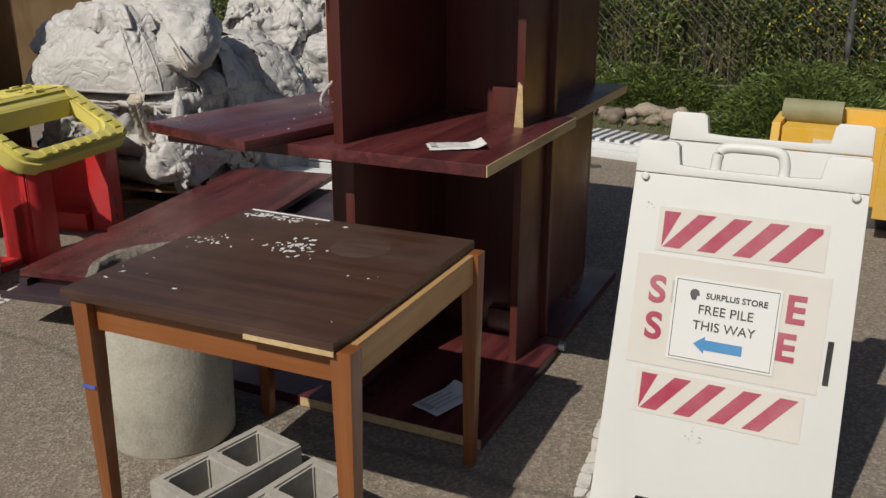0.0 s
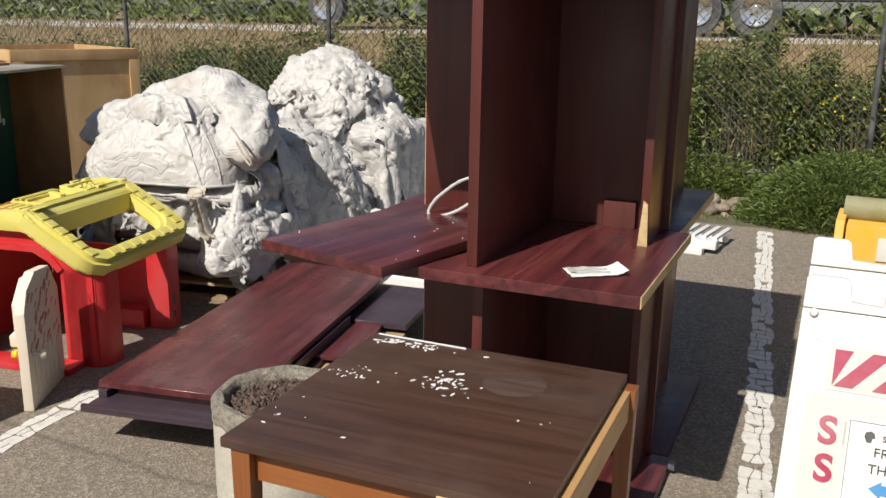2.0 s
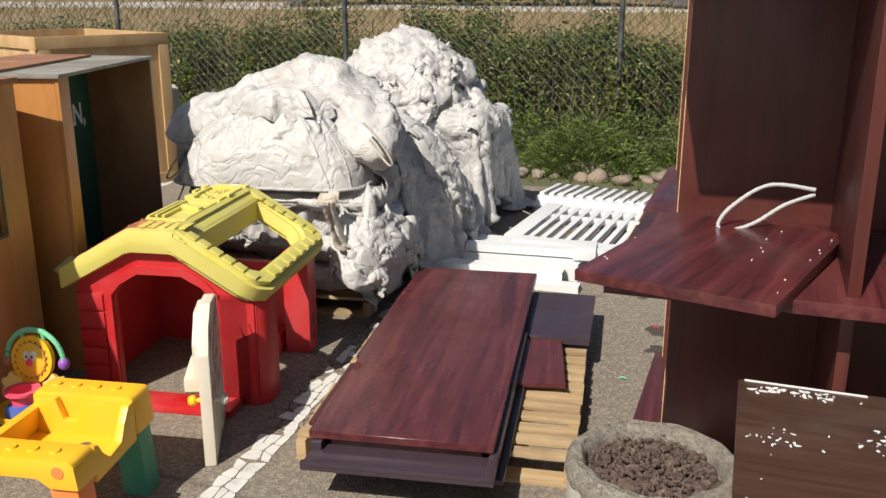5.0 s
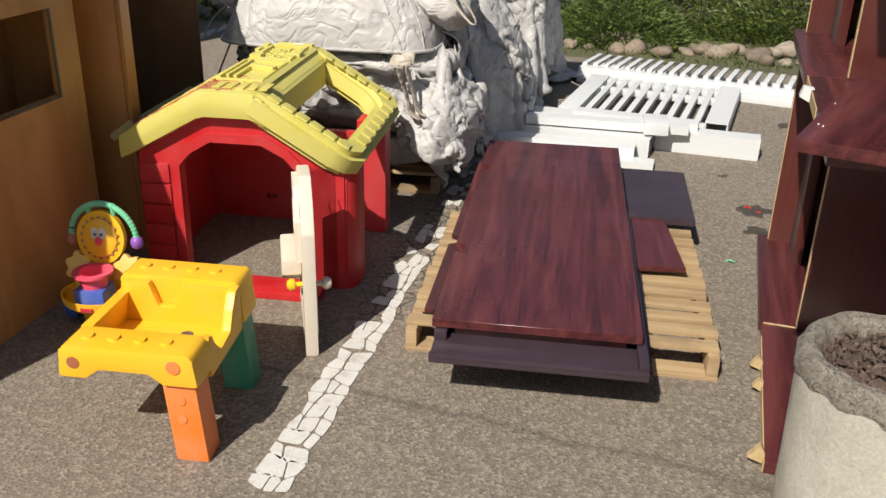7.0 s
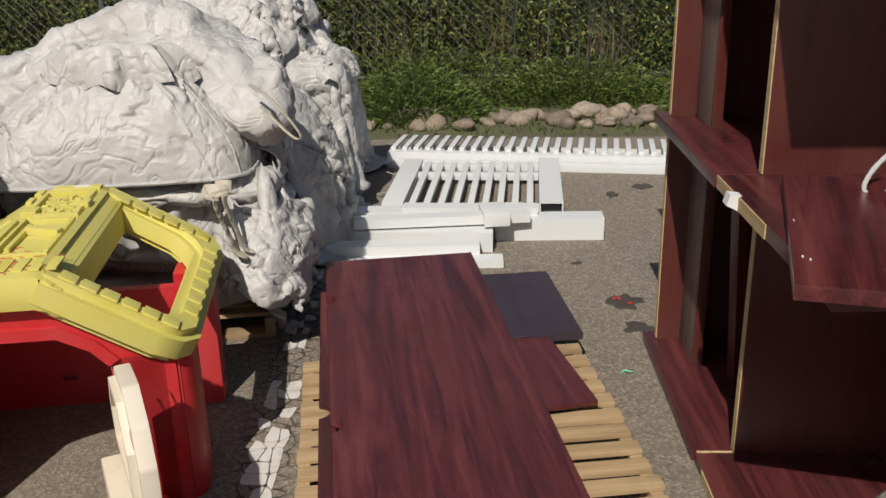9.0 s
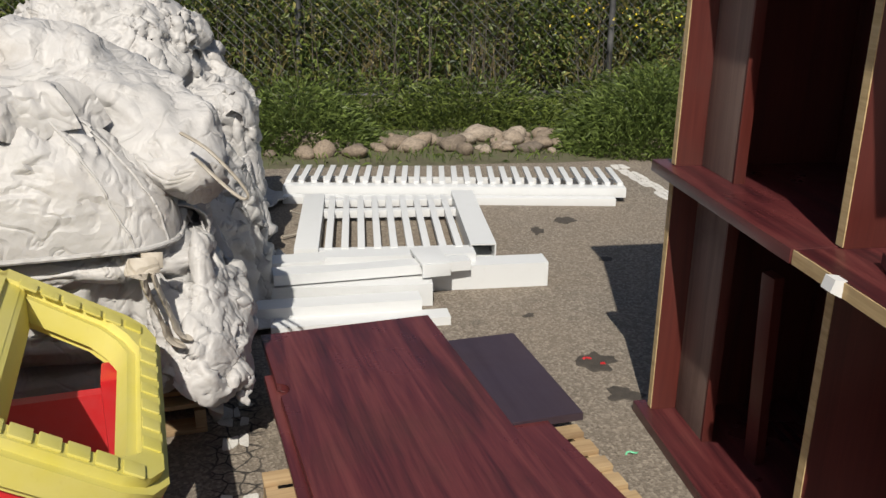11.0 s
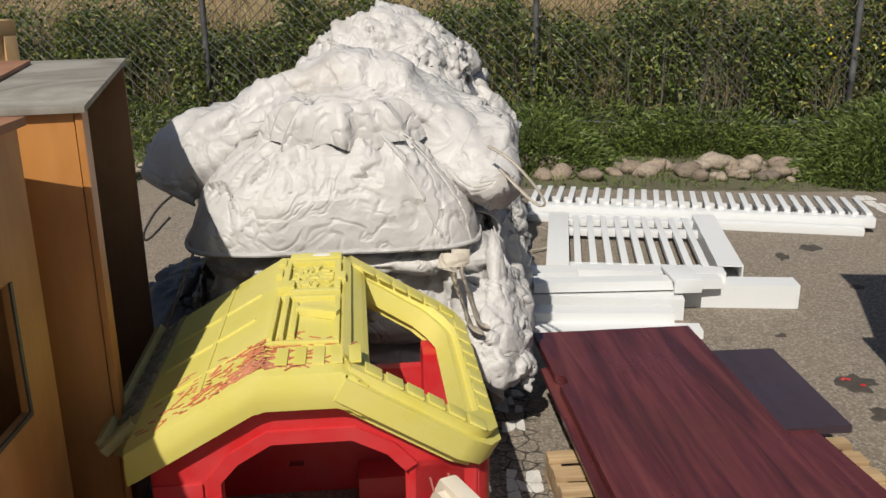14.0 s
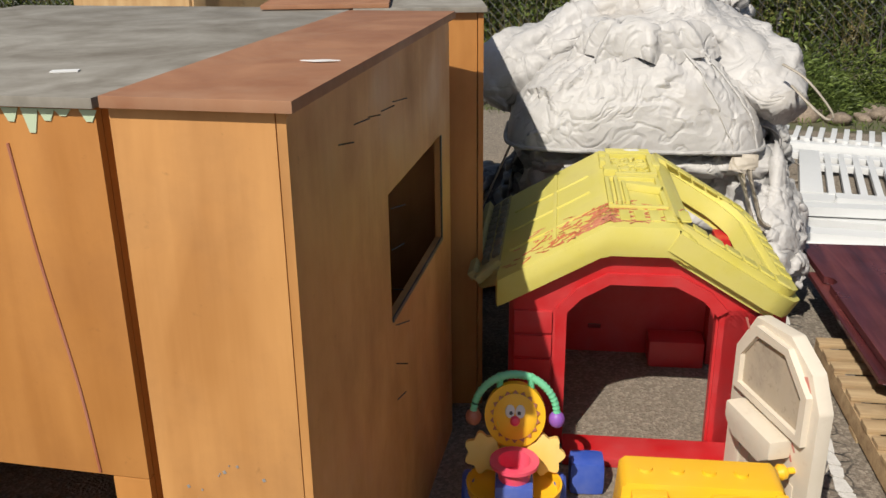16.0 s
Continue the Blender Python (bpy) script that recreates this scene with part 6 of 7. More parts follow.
def vinyl_post(cx, cy, z, length, w, h, rot, label, cap=False, tilt=0.0):
    p = thing("vinyl_post", pose(cx, cy, z, 0, tilt, rot), label, "fence post", "loose vinyl posts")
    bm = bmesh.new()
    o, i = [(-w / 2, 0), (w / 2, 0), (w / 2, h), (-w / 2, h)], [(-w / 2 + 0.005, 0.005), (w / 2 - 0.005, 0.005), (w / 2 - 0.005, h - 0.005), (-w / 2 + 0.005, h - 0.005)]
    vs, fs = add_ring(bm, o, i, -length / 2, length / 2, pose(0, 0, 0, 0, 0, 90))
    part("tube", bm, PVC, p, smooth=False)
    if cap:
        part("end_cap", box((length / 2, -w / 2 - 0.002, -0.0), (length / 2 + 0.012, w / 2 + 0.002, h + 0.002), 0.003), PVC, p)
    return p


vinyl_post(-3.02, 6.32, 0.0, 0.58, 0.13, 0.125, 0, "white square vinyl post with a flat cap", True)
vinyl_post(-3.62, 6.5, 0.0, 0.95, 0.13, 0.12, 3, "white square vinyl post lying in a heap")
vinyl_post(-3.66, 6.34, 0.0, 1.0, 0.12, 0.11, 1, "white square vinyl post lying in a heap")
vinyl_post(-3.75, 6.16, 0.0, 0.85, 0.13, 0.11, -3, "white square vinyl post lying in a heap")
vinyl_post(-3.80, 5.98, 0.0, 0.8, 0.11, 0.09, 2, "white vinyl rail lying in a heap")
vinyl_post(-3.68, 5.88, 0.0, 0.8, 0.1, 0.04, 2, "thin white vinyl rail lying in a heap")
vinyl_post(-3.6, 6.2, 0.122, 0.95, 0.09, 0.05, 6, "ribbed white vinyl rail on top of the heap")
vinyl_post(-3.45, 6.38, 0.122, 0.75, 0.1, 0.045, -2, "white vinyl rail on top of the heap")
br = thing("rail_bracket", pose(-3.32, 6.25, 0.17, 0, 0, 8), "white vinyl bracket clipped over a rail", "bracket")
part("plate", box((-0.07, -0.11, 0.005), (0.07, 0.11, 0.022), 0.003), PVC, br)
part("lip", box((-0.07, -0.125, -0.045), (0.07, -0.1105, 0.02), 0.003), PVC, br)


# ---- toy playhouse ----
def build_playhouse():
    h = thing("toy_playhouse", pose(-4.672, 3.824, 0, 0, 0, 9.5), "red plastic toy playhouse with a grimy yellow moulded roof", "playhouse")
    D = 0.86
    # front and back walls with an arched doorway
    arch = [(-0.25, 0.0), (-0.25, 0.475), (-0.205, 0.525), (-0.12, 0.575), (0.078, 0.575), (0.165, 0.53), (0.21, 0.48), (0.21, 0.0)]
    outer = [(-0.42, 0.0), (-0.42, 0.515), (-0.28, 0.612), (-0.14, 0.69), (0.12, 0.69), (0.26, 0.6), (0.4, 0.49), (0.4, 0.0)]
    bm = bmesh.new()
    for y0, y1 in ((0.0, 0.05),):
        a = [[bm.verts.new((x, y, z)) for x, z in ring] for y in (y0, y1) for ring in (outer, arch)]
        for k in range(7):
            bm.faces.new((a[0][k], a[0][k + 1], a[1][k + 1], a[1][k]))
            bm.faces.new((a[2][k + 1], a[2][k], a[3][k], a[3][k + 1]))
            bm.faces.new((a[0][k + 1], a[0][k], a[2][k], a[2][k + 1]))
            bm.faces.new((a[1][k], a[1][k + 1], a[3][k + 1], a[3][k]))
        for k in (0, 7):
            bm.faces.new((a[0][k], a[1][k], a[3][k], a[2][k]))
    bmesh.ops.recalc_face_normals(bm, faces=bm.faces)
    bmesh.ops.bevel(bm, geom=[e for e in bm.edges if len(e.link_faces) == 2 and e.calc_face_angle() > 0.6], offset=0.008, segments=2, affect="EDGES")
    front = part("front_wall", bm, RED, h, "glossy red front wall with an arched doorway")
    # raised arch moulding
    mold = [(-0.285, 0.0), (-0.285, 0.485), (-0.225, 0.555), (-0.13, 0.61), (0.088, 0.61), (0.185, 0.56), (0.24, 0.5), (0.24, 0.0)]
    bm = bmesh.new()
    for k in range(7):
        a = [(mold[k]), (mold[k + 1]), (arch[k + 1]), (arch[k])]
        if k == 6:
            continue
        add_prism(bm, a, -0.012, 0.002)
    part("arch_moulding", bm, RED, front, smooth=False)
    # clapboard grooves as thin lapped boards
    for k in range(5):
        z = 0.06 + 0.085 * k
        part("clapboard", prism([(-0.415, z), (-0.295, z), (-0.295, z + 0.075), (-0.415, z + 0.075)], -0.01, 0.001, 0.004), RED, front)
    # rounded front corner that wraps to the open side
    bm = bmesh.new()
    pts = []
    for k in range(9):
        a = -math.pi / 2 + math.pi / 2 * k / 8
        pts.append((0.36 + 0.075 * math.cos(a), 0.075 + 0.075 * math.sin(a)))
    prof = [(0.235, 0.0)] + pts + [(0.435, 0.15), (0.4, 0.15), (0.4, 0.06), (0.235, 0.06)]
    lo = [bm.verts.new((x, y, 0.0)) for x, y in prof]
    hi = [bm.verts.new((x, y, 0.50)) for x, y in prof]
    n = len(prof)
    bm.faces.new(lo[::-1])
    bm.faces.new(hi)
    for k in range(n):
        bm.faces.new((lo[k], lo[(k + 1) % n], hi[(k + 1) % n], hi[k]))
    bmesh.ops.recalc_face_normals(bm, faces=bm.faces)
    part("corner_wall", bm, RED, h, "rounded red corner wall")
    # back column with slots, back wall with a window, far side wall
    bm = box((0.30, 0.6, 0.0), (0.43, 0.72, 0.52), 0.012)
    col = part("back_column", bm, RED, h, "red corner column")
    part("slot", box((0.4302, 0.645, 0.14), (0.4315, 0.665, 0.2), 0.0), BLACK, col, "dark slot")
    part("slot", box((0.4302, 0.645, 0.06), (0.4315, 0.665, 0.1), 0.0), BLACK, col)
    bm = bmesh.new()
    add_ring(bm, [(-0.42, 0.0), (0.3, 0.0), (0.3, 0.44), (-0.42, 0.44)], [(-0.15, 0.1), (-0.1, 0.1), (-0.1, 0.12), (-0.15, 0.12)], 0.68, 0.72)
    part("back_wall", bm, RED, h, "red back wall with a window", smooth=False)
    part("side_wall", box((-0.435, 0.051, 0.0), (-0.4, 0.679, 0.52), 0.006), RED, h)
    part("bench", box((0.08, 0.56, 0.0), (0.29, 0.675, 0.11), 0.015), RED, h)
    part("threshold", box((-0.25, -0.14, 0.0), (0.32, -0.005, 0.035), 0.01), RED, h, "red door sill")
    # roof: a thick bent shell, open on one slope
    y0, y1, th = -0.045, 0.865, 0.105

    def slab(pts, ya, yb, name, label="", bevel=0.034):
        bm = bmesh.new()
        add_prism(bm, [(x, z) for x, z in pts] + [(x, z - th) for x, z in reversed(pts)], ya, yb, bevel)
        return part(name, bm, YELLOW, h, label)

    roof = slab([(-0.475, 0.59), (-0.14, 0.78), (0.06, 0.78), (0.09, 0.765), (0.13, 0.735)], y0, y1, "roof", "faded yellow moulded roof with grime")
    # frame of the open slope
    th2 = math.atan2(0.225, 0.37)
    to_slope = Matrix(((math.cos(th2), math.sin(th2), 0, 0.09), (0, 0, 1, 0), (-math.sin(th2), math.cos(th2), 0, 0.777), (0, 0, 0, 1)))
    outer_ring = [(-0.03, y0 - 0.003), (0.34, y0 - 0.003), (0.41, y0 + 0.025), (0.45, y0 + 0.09), (0.45, y1 - 0.1), (0.41, y1 - 0.025), (0.34, y1 + 0.003), (-0.03, y1 + 0.003)]
    inner_ring = [(-0.005, y0 + 0.1), (0.28, y0 + 0.1), (0.32, y0 + 0.115), (0.35, y0 + 0.15), (0.35, y1 - 0.22), (0.32, y1 - 0.17), (0.27, y1 - 0.13), (-0.005, y1 - 0.11)]
    bm = bmesh.new()
    add_ring(bm, outer_ring, inner_ring, -0.11, 0.0, to_slope)
    bmesh.ops.recalc_face_normals(bm, faces=bm.faces)
    bmesh.ops.bevel(bm, geom=[e for e in bm.edges if len(e.link_faces) == 2 and e.calc_face_angle() > 1.0], offset=0.024, segments=4, affect="EDGES")
    part("roof_rail", bm, YELLOW, h, "yellow frame round the open slope of the roof")
    # flared skirt below the shaded slope; its dark colours mix grime and shade
    bm = bmesh.new()
    sk = [(-0.462, 0.598, 0.02, 0.86), (-0.55, 0.535, 0.12, 0.86)]
    lo, hi = [], []
    for x, z, ya, yb in sk:
        for y in (ya, yb):
            hi.append(bm.verts.new((x, y, z)))
            lo.append(bm.verts.new((x + 0.015, y, z - 0.05)))
    for q in ((0, 1, 3, 2),):
        bm.faces.new([hi[k] for k in q])
        bm.faces.new([lo[k] for k in reversed(q)])
        for k in range(4):
            a1, b1 = q[k], q[(k + 1) % 4]
            bm.faces.new((hi[a1], lo[a1], lo[b1], hi[b1]))
    bmesh.ops.recalc_face_normals(bm, faces=bm.faces)
    bmesh.ops.bevel(bm, geom=list(bm.edges), offset=0.008, segments=2, affect="EDGES")
    skirt = part("roof_skirt", bm, YELLOW_GRIMY_SHADED, h, "grimy flared eave of the roof, darkened for shade")
    part("skirt_rim", box((-0.014, 0.1, 0.0), (0.014, 0.86, 0.03), 0.008, pose(-0.548, 0, 0.532, 0, -36, 0)), YELLOW_GRIMY_SHADED, skirt)
    part("skirt_rim", box((-0.1, -0.014, 0.0), (0.0, 0.014, 0.028), 0.008, pose(-0.462, 0.09, 0.592, 0, -36, 24)), YELLOW_GRIMY_SHADED, skirt)
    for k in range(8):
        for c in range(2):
            part("skirt_block", box((-0.014, -0.03, 0.0), (0.014, 0.03, 0.01), 0.003, pose(-0.485 - 0.035 * c, 0.21 + 0.08 * k, 0.582 - 0.026 * c, 0, -36, 0)), GRIME_SHADED, skirt)
    sl = math.degrees(math.atan2(0.19, 0.335))
    on_slope = pose(-0.475, 0, 0.59, 0, -sl, 0)
    # shallow moulded shingle ridges across the shaded slope
    for y in (0.16, 0.36, 0.56):
        part("roof_relief", box((0.04, y, -0.004), (0.34, y + 0.012, 0.006), 0.003, on_slope), YELLOW, roof)
    part("roof_relief", box((0.2, 0.05, -0.004), (0.215, 0.8, 0.005), 0.003, on_slope), YELLOW, roof)
    # moulded relief on the flat ridge: recessed tray, skylight frame, small blocks
    for (xa, ya, xb, yb, z) in ((-0.13, 0.12, 0.055, 0.135, 0.012), (-0.13, 0.44, 0.055, 0.455, 0.014), (-0.13, 0.135, -0.115, 0.44, 0.018), (-0.1, 0.15, -0.088, 0.44, 0.02), (-0.075, 0.16, -0.06, 0.4, 0.016), (0.04, 0.135, 0.055, 0.44, 0.014),
                              (-0.13, 0.5, -0.08, 0.56, 0.024), (-0.12, 0.56, -0.1, 0.74, 0.02), (0.035, 0.5, 0.055, 0.74, 0.02), (-0.12, 0.74, 0.055, 0.76, 0.02), (-0.09, 0.48, 0.055, 0.5, 0.018), (-0.14, 0.6, -0.12, 0.66, 0.028), (0.045, 0.56, 0.07, 0.62, 0.026),
                              (-0.11, 0.8, 0.055, 0.85, 0.014), (-0.14, 0.7, -0.115, 0.76, 0.026)):
        part("roof_relief", box((xa, ya, 0.779), (xb, yb, 0.779 + z), 0.004), YELLOW, roof)
    part("roof_relief", box((-0.06, 0.0, 0), (0.06, 0.03, 0.026), 0.006, pose(-0.01, 0.3, 0.78, 0, 0, -24)), YELLOW, roof)
    part("worn_patch", lathe([(0, 0.0095), (0.02, 0.009), (0.026, 0.0), (0, 0.0)], 24), PAPER, roof, "worn white patch").matrix_local = pose(-0.01, 0.825, 0.785) @ Matrix.Diagonal((1.5, 0.6, 1, 1))
    rnd = random.Random(7)
    bm = bmesh.new()
    for _ in range(60):
        x, y = rnd.uniform(-0.09, 0.025), rnd.uniform(0.53, 0.72)
        add_box(bm, (-0.012, -0.006, 0), (0.012, 0.006, 0.006 + 0.006 * rnd.random()), 0.002, pose(x, y, 0.78, 0, 0, rnd.uniform(0, 180)))
    part("roof_rosette", bm, YELLOW, roof)["kind"] = "stuff"
    for k in range(5):
        part("roof_relief", box((-0.1 + 0.045 * k, -0.0, 0.7795), (-0.07 + 0.045 * k, 0.1, 0.785), 0.002), YELLOW, roof)
    # steps moulded on the rails of the open slope
    right = pose(0.09, 0, 0.777, 0, math.degrees(th2), 0)
    for k in range(6):
        for ya in (y0 + 0.03, y1 - 0.12):
            part("roof_step", box((0.03 + 0.06 * k, ya, 0.0), (0.078 + 0.06 * k, ya + 0.05, 0.007), 0.003, right), YELLOW, roof)
    for k in range(7):
        part("roof_step", box((0.375, y0 + 0.16 + 0.09 * k, 0.0), (0.42, y0 + 0.21 + 0.09 * k, 0.006), 0.003, right), YELLOW, roof)
    # reddish rub marks left by another toy
    bm = bmesh.new()
    for _ in range(260):
        x, y = rnd.gauss(-0.17, 0.11), y0 + 0.035 + abs(rnd.gauss(0, 0.065)) + (0.1 if rnd.random() < 0.3 else 0)
        if -0.44 < x < 0.1:
            z = float(np.interp(x, [-0.475, -0.14, 0.125], [0.59, 0.78, 0.78]))
            ang = -sl if x < -0.14 else 0
            add_box(bm, (-0.02 * rnd.random() - 0.004, -0.002, 0.0), (0.02 * rnd.random() + 0.004, 0.002, 0.0016), 0, pose(x, y, z + 0.0005, 0, ang, rnd.uniform(-50, 50)))
    part("red_scrape", bm, RUST, roof, "reddish scrape marks", smooth=False)["kind"] = "stuff"


# eave trough colours: grime, with the trough's shade painted in
YELLOW_GRIMY_SHADED = plastic("grimy yellow plastic", (0.4, 0.33, 0.1), 0.7, 0.75, (0.08, 0.06, 0.035))
GRIME_SHADED = plastic("grimy plastic", (0.16, 0.13, 0.06), 0.7, 0.6, (0.05, 0.04, 0.02))
RUST = plastic("reddish scrape", (0.5, 0.13, 0.04), 0.6, 0.0)
build_playhouse()


def build_toy_door():
    d = thing("toy_door", pose(-4.19, 3.375, 0, 0, 0, 28) @ Matrix.Diagonal((1.0, 1.0, 0.9, 1.0)), "beige plastic playhouse door standing ajar, with red scuffs", "toy door")
    # local y runs along the door's width, x through its thickness
    lay = pose(0, 0, 0, 0, 0, 90)
    pts = [(0, 0.0), (0.42, 0.0), (0.42, 0.5), (0.33, 0.645), (0.16, 0.665), (0.05, 0.6), (0, 0.5)]
    slab = part("slab", prism(pts, -0.022, 0.022, 0.008, lay), BEIGE, d, "moulded beige door leaf")
    win = [(0.06, 0.4), (0.36, 0.4), (0.36, 0.5), (0.29, 0.6), (0.15, 0.61), (0.06, 0.52)]
    rim = [(0.035, 0.375), (0.385, 0.375), (0.385, 0.51), (0.3, 0.63), (0.14, 0.635), (0.035, 0.535)]
    bm = bmesh.new()
    add_ring(bm, rim, win, 0.022, 0.04, lay)
    part("window_rim", bm, BEIGE, slab, smooth=False)
    part("window_recess", prism(win, 0.0221, 0.025, 0.0, lay), BEIGE_DARK, slab, "dirty window recess", smooth=False)
    part("shelf", prism([(0.09, 0.36), (0.33, 0.36), (0.33, 0.3), (0.28, 0.26), (0.14, 0.26), (0.09, 0.3)], 0.022, 0.09, 0.012, lay), BEIGE, slab, "rounded moulded shelf")
    for sg in (1, -1):
        k = part("knob", lathe([(0, 0), (0.01, 0), (0.01, 0.02), (0.022, 0.028), (0.024, 0.04), (0.015, 0.052), (0, 0.054)], 18), TOY_YELLOW if sg > 0 else BEIGE, slab, "yellow door knob" if sg > 0 else "")
        k.matrix_local = pose(-0.022 * sg, 0.07, 0.27, 0, -90 * sg, 0)
    bm = bmesh.new()
    for k in range(6):
        add_box(bm, (0.06 + 0.055 * k, -0.026, 0.06), (0.085 + 0.055 * k, -0.0225, 0.26), 0.003, lay)
        add_box(bm, (0.06 + 0.055 * k, 0.0225, 0.06), (0.085 + 0.055 * k, 0.026, 0.22), 0.003, lay)
    part("ribs", bm, BEIGE, slab)
    rnd = random.Random(10)
    bm = bmesh.new()
    for _ in range(60):
        x, z = rnd.uniform(0.02, 0.36), rnd.uniform(0.25, 0.6)
        s = rnd.uniform(0.01, 0.045)
        for y in (-0.0235, 0.0229) if rnd.random() < 0.25 else (-0.0235,):
            add_prism(bm, [(x, z), (x + s * 0.25, z - 0.004), (x + s, z + s * 0.8), (x + s * 0.6, z + s)], y, y + 0.0006, 0, lay)
    part("red_scuffs", bm, SCUFF_RED, slab, "faded red scuffs", smooth=False)["kind"] = "stuff"


BEIGE_DARK = plastic("dirty beige plastic", (0.42, 0.34, 0.24), 0.6, 0.6, (0.12, 0.08, 0.05))
SCUFF_RED = plastic("faded red scuff", (0.5, 0.17, 0.13), 0.6, 0.1)
build_toy_door()


# ---- toddler activity table ----
def build_activity_table():
    a = thing("activity_table", pose(-4.455, 2.94, 0, 0, 0, 10), "bright yellow plastic toddler activity table with orange and green legs", "toy table")
    # two end bridges and a sunken tray between them
    for y0, y1, nm in ((-0.25, -0.13, "end_bridge"), (0.13, 0.25, "end_bridge")):
        bm = bmesh.new()
        up = 0.04 if y0 > 0 else 0.0
        add_prism(bm, [(-0.2, 0.25), (-0.12, 0.25), (-0.08, 0.28), (0.06, 0.28), (0.1, 0.25), (0.2, 0.25), (0.19, 0.335 + up), (0.175, 0.35 + up), (-0.175, 0.35 + up), (-0.19, 0.335 + up)], y0, y1, 0.014)
        e = part(nm, bm, TOY_YELLOW, a, "yellow moulded end")
        for k in range(4):
            part("stud", cyl(0.018, 0.016, 0.349, 0.357, 18, pose(-0.13 + 0.075 * k, (y0 + y1) / 2, up)), TOY_YELLOW, e)
    part("tray", box((-0.175, -0.14, 0.235), (0.175, 0.14, 0.247), 0.003), TOY_YELLOW, a, "sunken yellow tray with dirt")
    part("tray_wall", prism([(-0.19, 0.23), (-0.17, 0.23), (-0.15, 0.345), (-0.185, 0.345)], -0.131, 0.131, 0.006), TOY_YELLOW, a)
    turn = pose(0, 0, 0, 0, 0, 90)
    part("tray_wall", prism([(-0.131, 0.215), (0.131, 0.23), (0.131, 0.382), (0.095, 0.375), (0.06, 0.33), (0.03, 0.275), (-0.045, 0.262), (-0.085, 0.3), (-0.105, 0.338), (-0.131, 0.345)], -0.192, -0.162, 0.008, turn), TOY_YELLOW, a, "low dipped side of the tray")
    part("tray_wall", box((-0.168, -0.1295, 0.24), (0.165, -0.112, 0.338), 0.005), TOY_YELLOW, a)
    part("tray_wall", prism([(-0.168, 0.24), (0.165, 0.24), (0.165, 0.372), (0.02, 0.375), (-0.01, 0.3), (-0.06, 0.3), (-0.085, 0.378), (-0.168, 0.375)], 0.1, 0.1295, 0.008), TOY_YELLOW, a, "tall end of the tray with a worn notch")
    part("tray_divider", box((-0.05, -0.1, 0.247), (0.02, -0.06, 0.29), 0.01), TOY_YELLOW, a)
    part("dirt", lathe([(0, 0.2482), (0.012, 0.2482), (0.02, 0.2472), (0, 0.2472)], 22), EARTH, a, "dried dirt in the tray").matrix_local = pose(0.05, 0.04, 0)
    for y, mat, lab in ((-0.19, TOY_ORANGE, "orange leg"), (0.19, TOY_GREEN, "green leg")):
        bm = box((-0.045, -0.045, 0.0), (0.05, 0.045, 0.26), 0.008)
        for v in bm.verts:
            v.co.x += 0.02 * (0.26 - v.co.z) / 0.26
        bmesh.ops.translate(bm, verts=bm.verts, vec=(0.135, y, 0))
        leg = part("leg", bm, mat, a, lab)
        if y < 0:
            for z in (0.2, 0.14):
                part("boss", cyl(0.014, 0.014, 0, 0.0035, 16, pose(0.14, y - 0.0445, z, 90, 0, 0)), mat, leg)
    part("button", cyl(0.02, 0.02, 0, 0.004, 20, pose(0.135, -0.249, 0.312, 90, 0, 0)), TOY_ORANGE, a, "round orange button")
    part("hole", cyl(0.018, 0.018, 0, 0.0015, 20, pose(-0.15, -0.2505, 0.3, 90, 0, 0)), TOY_BROWN, a, "round hole")


build_activity_table()


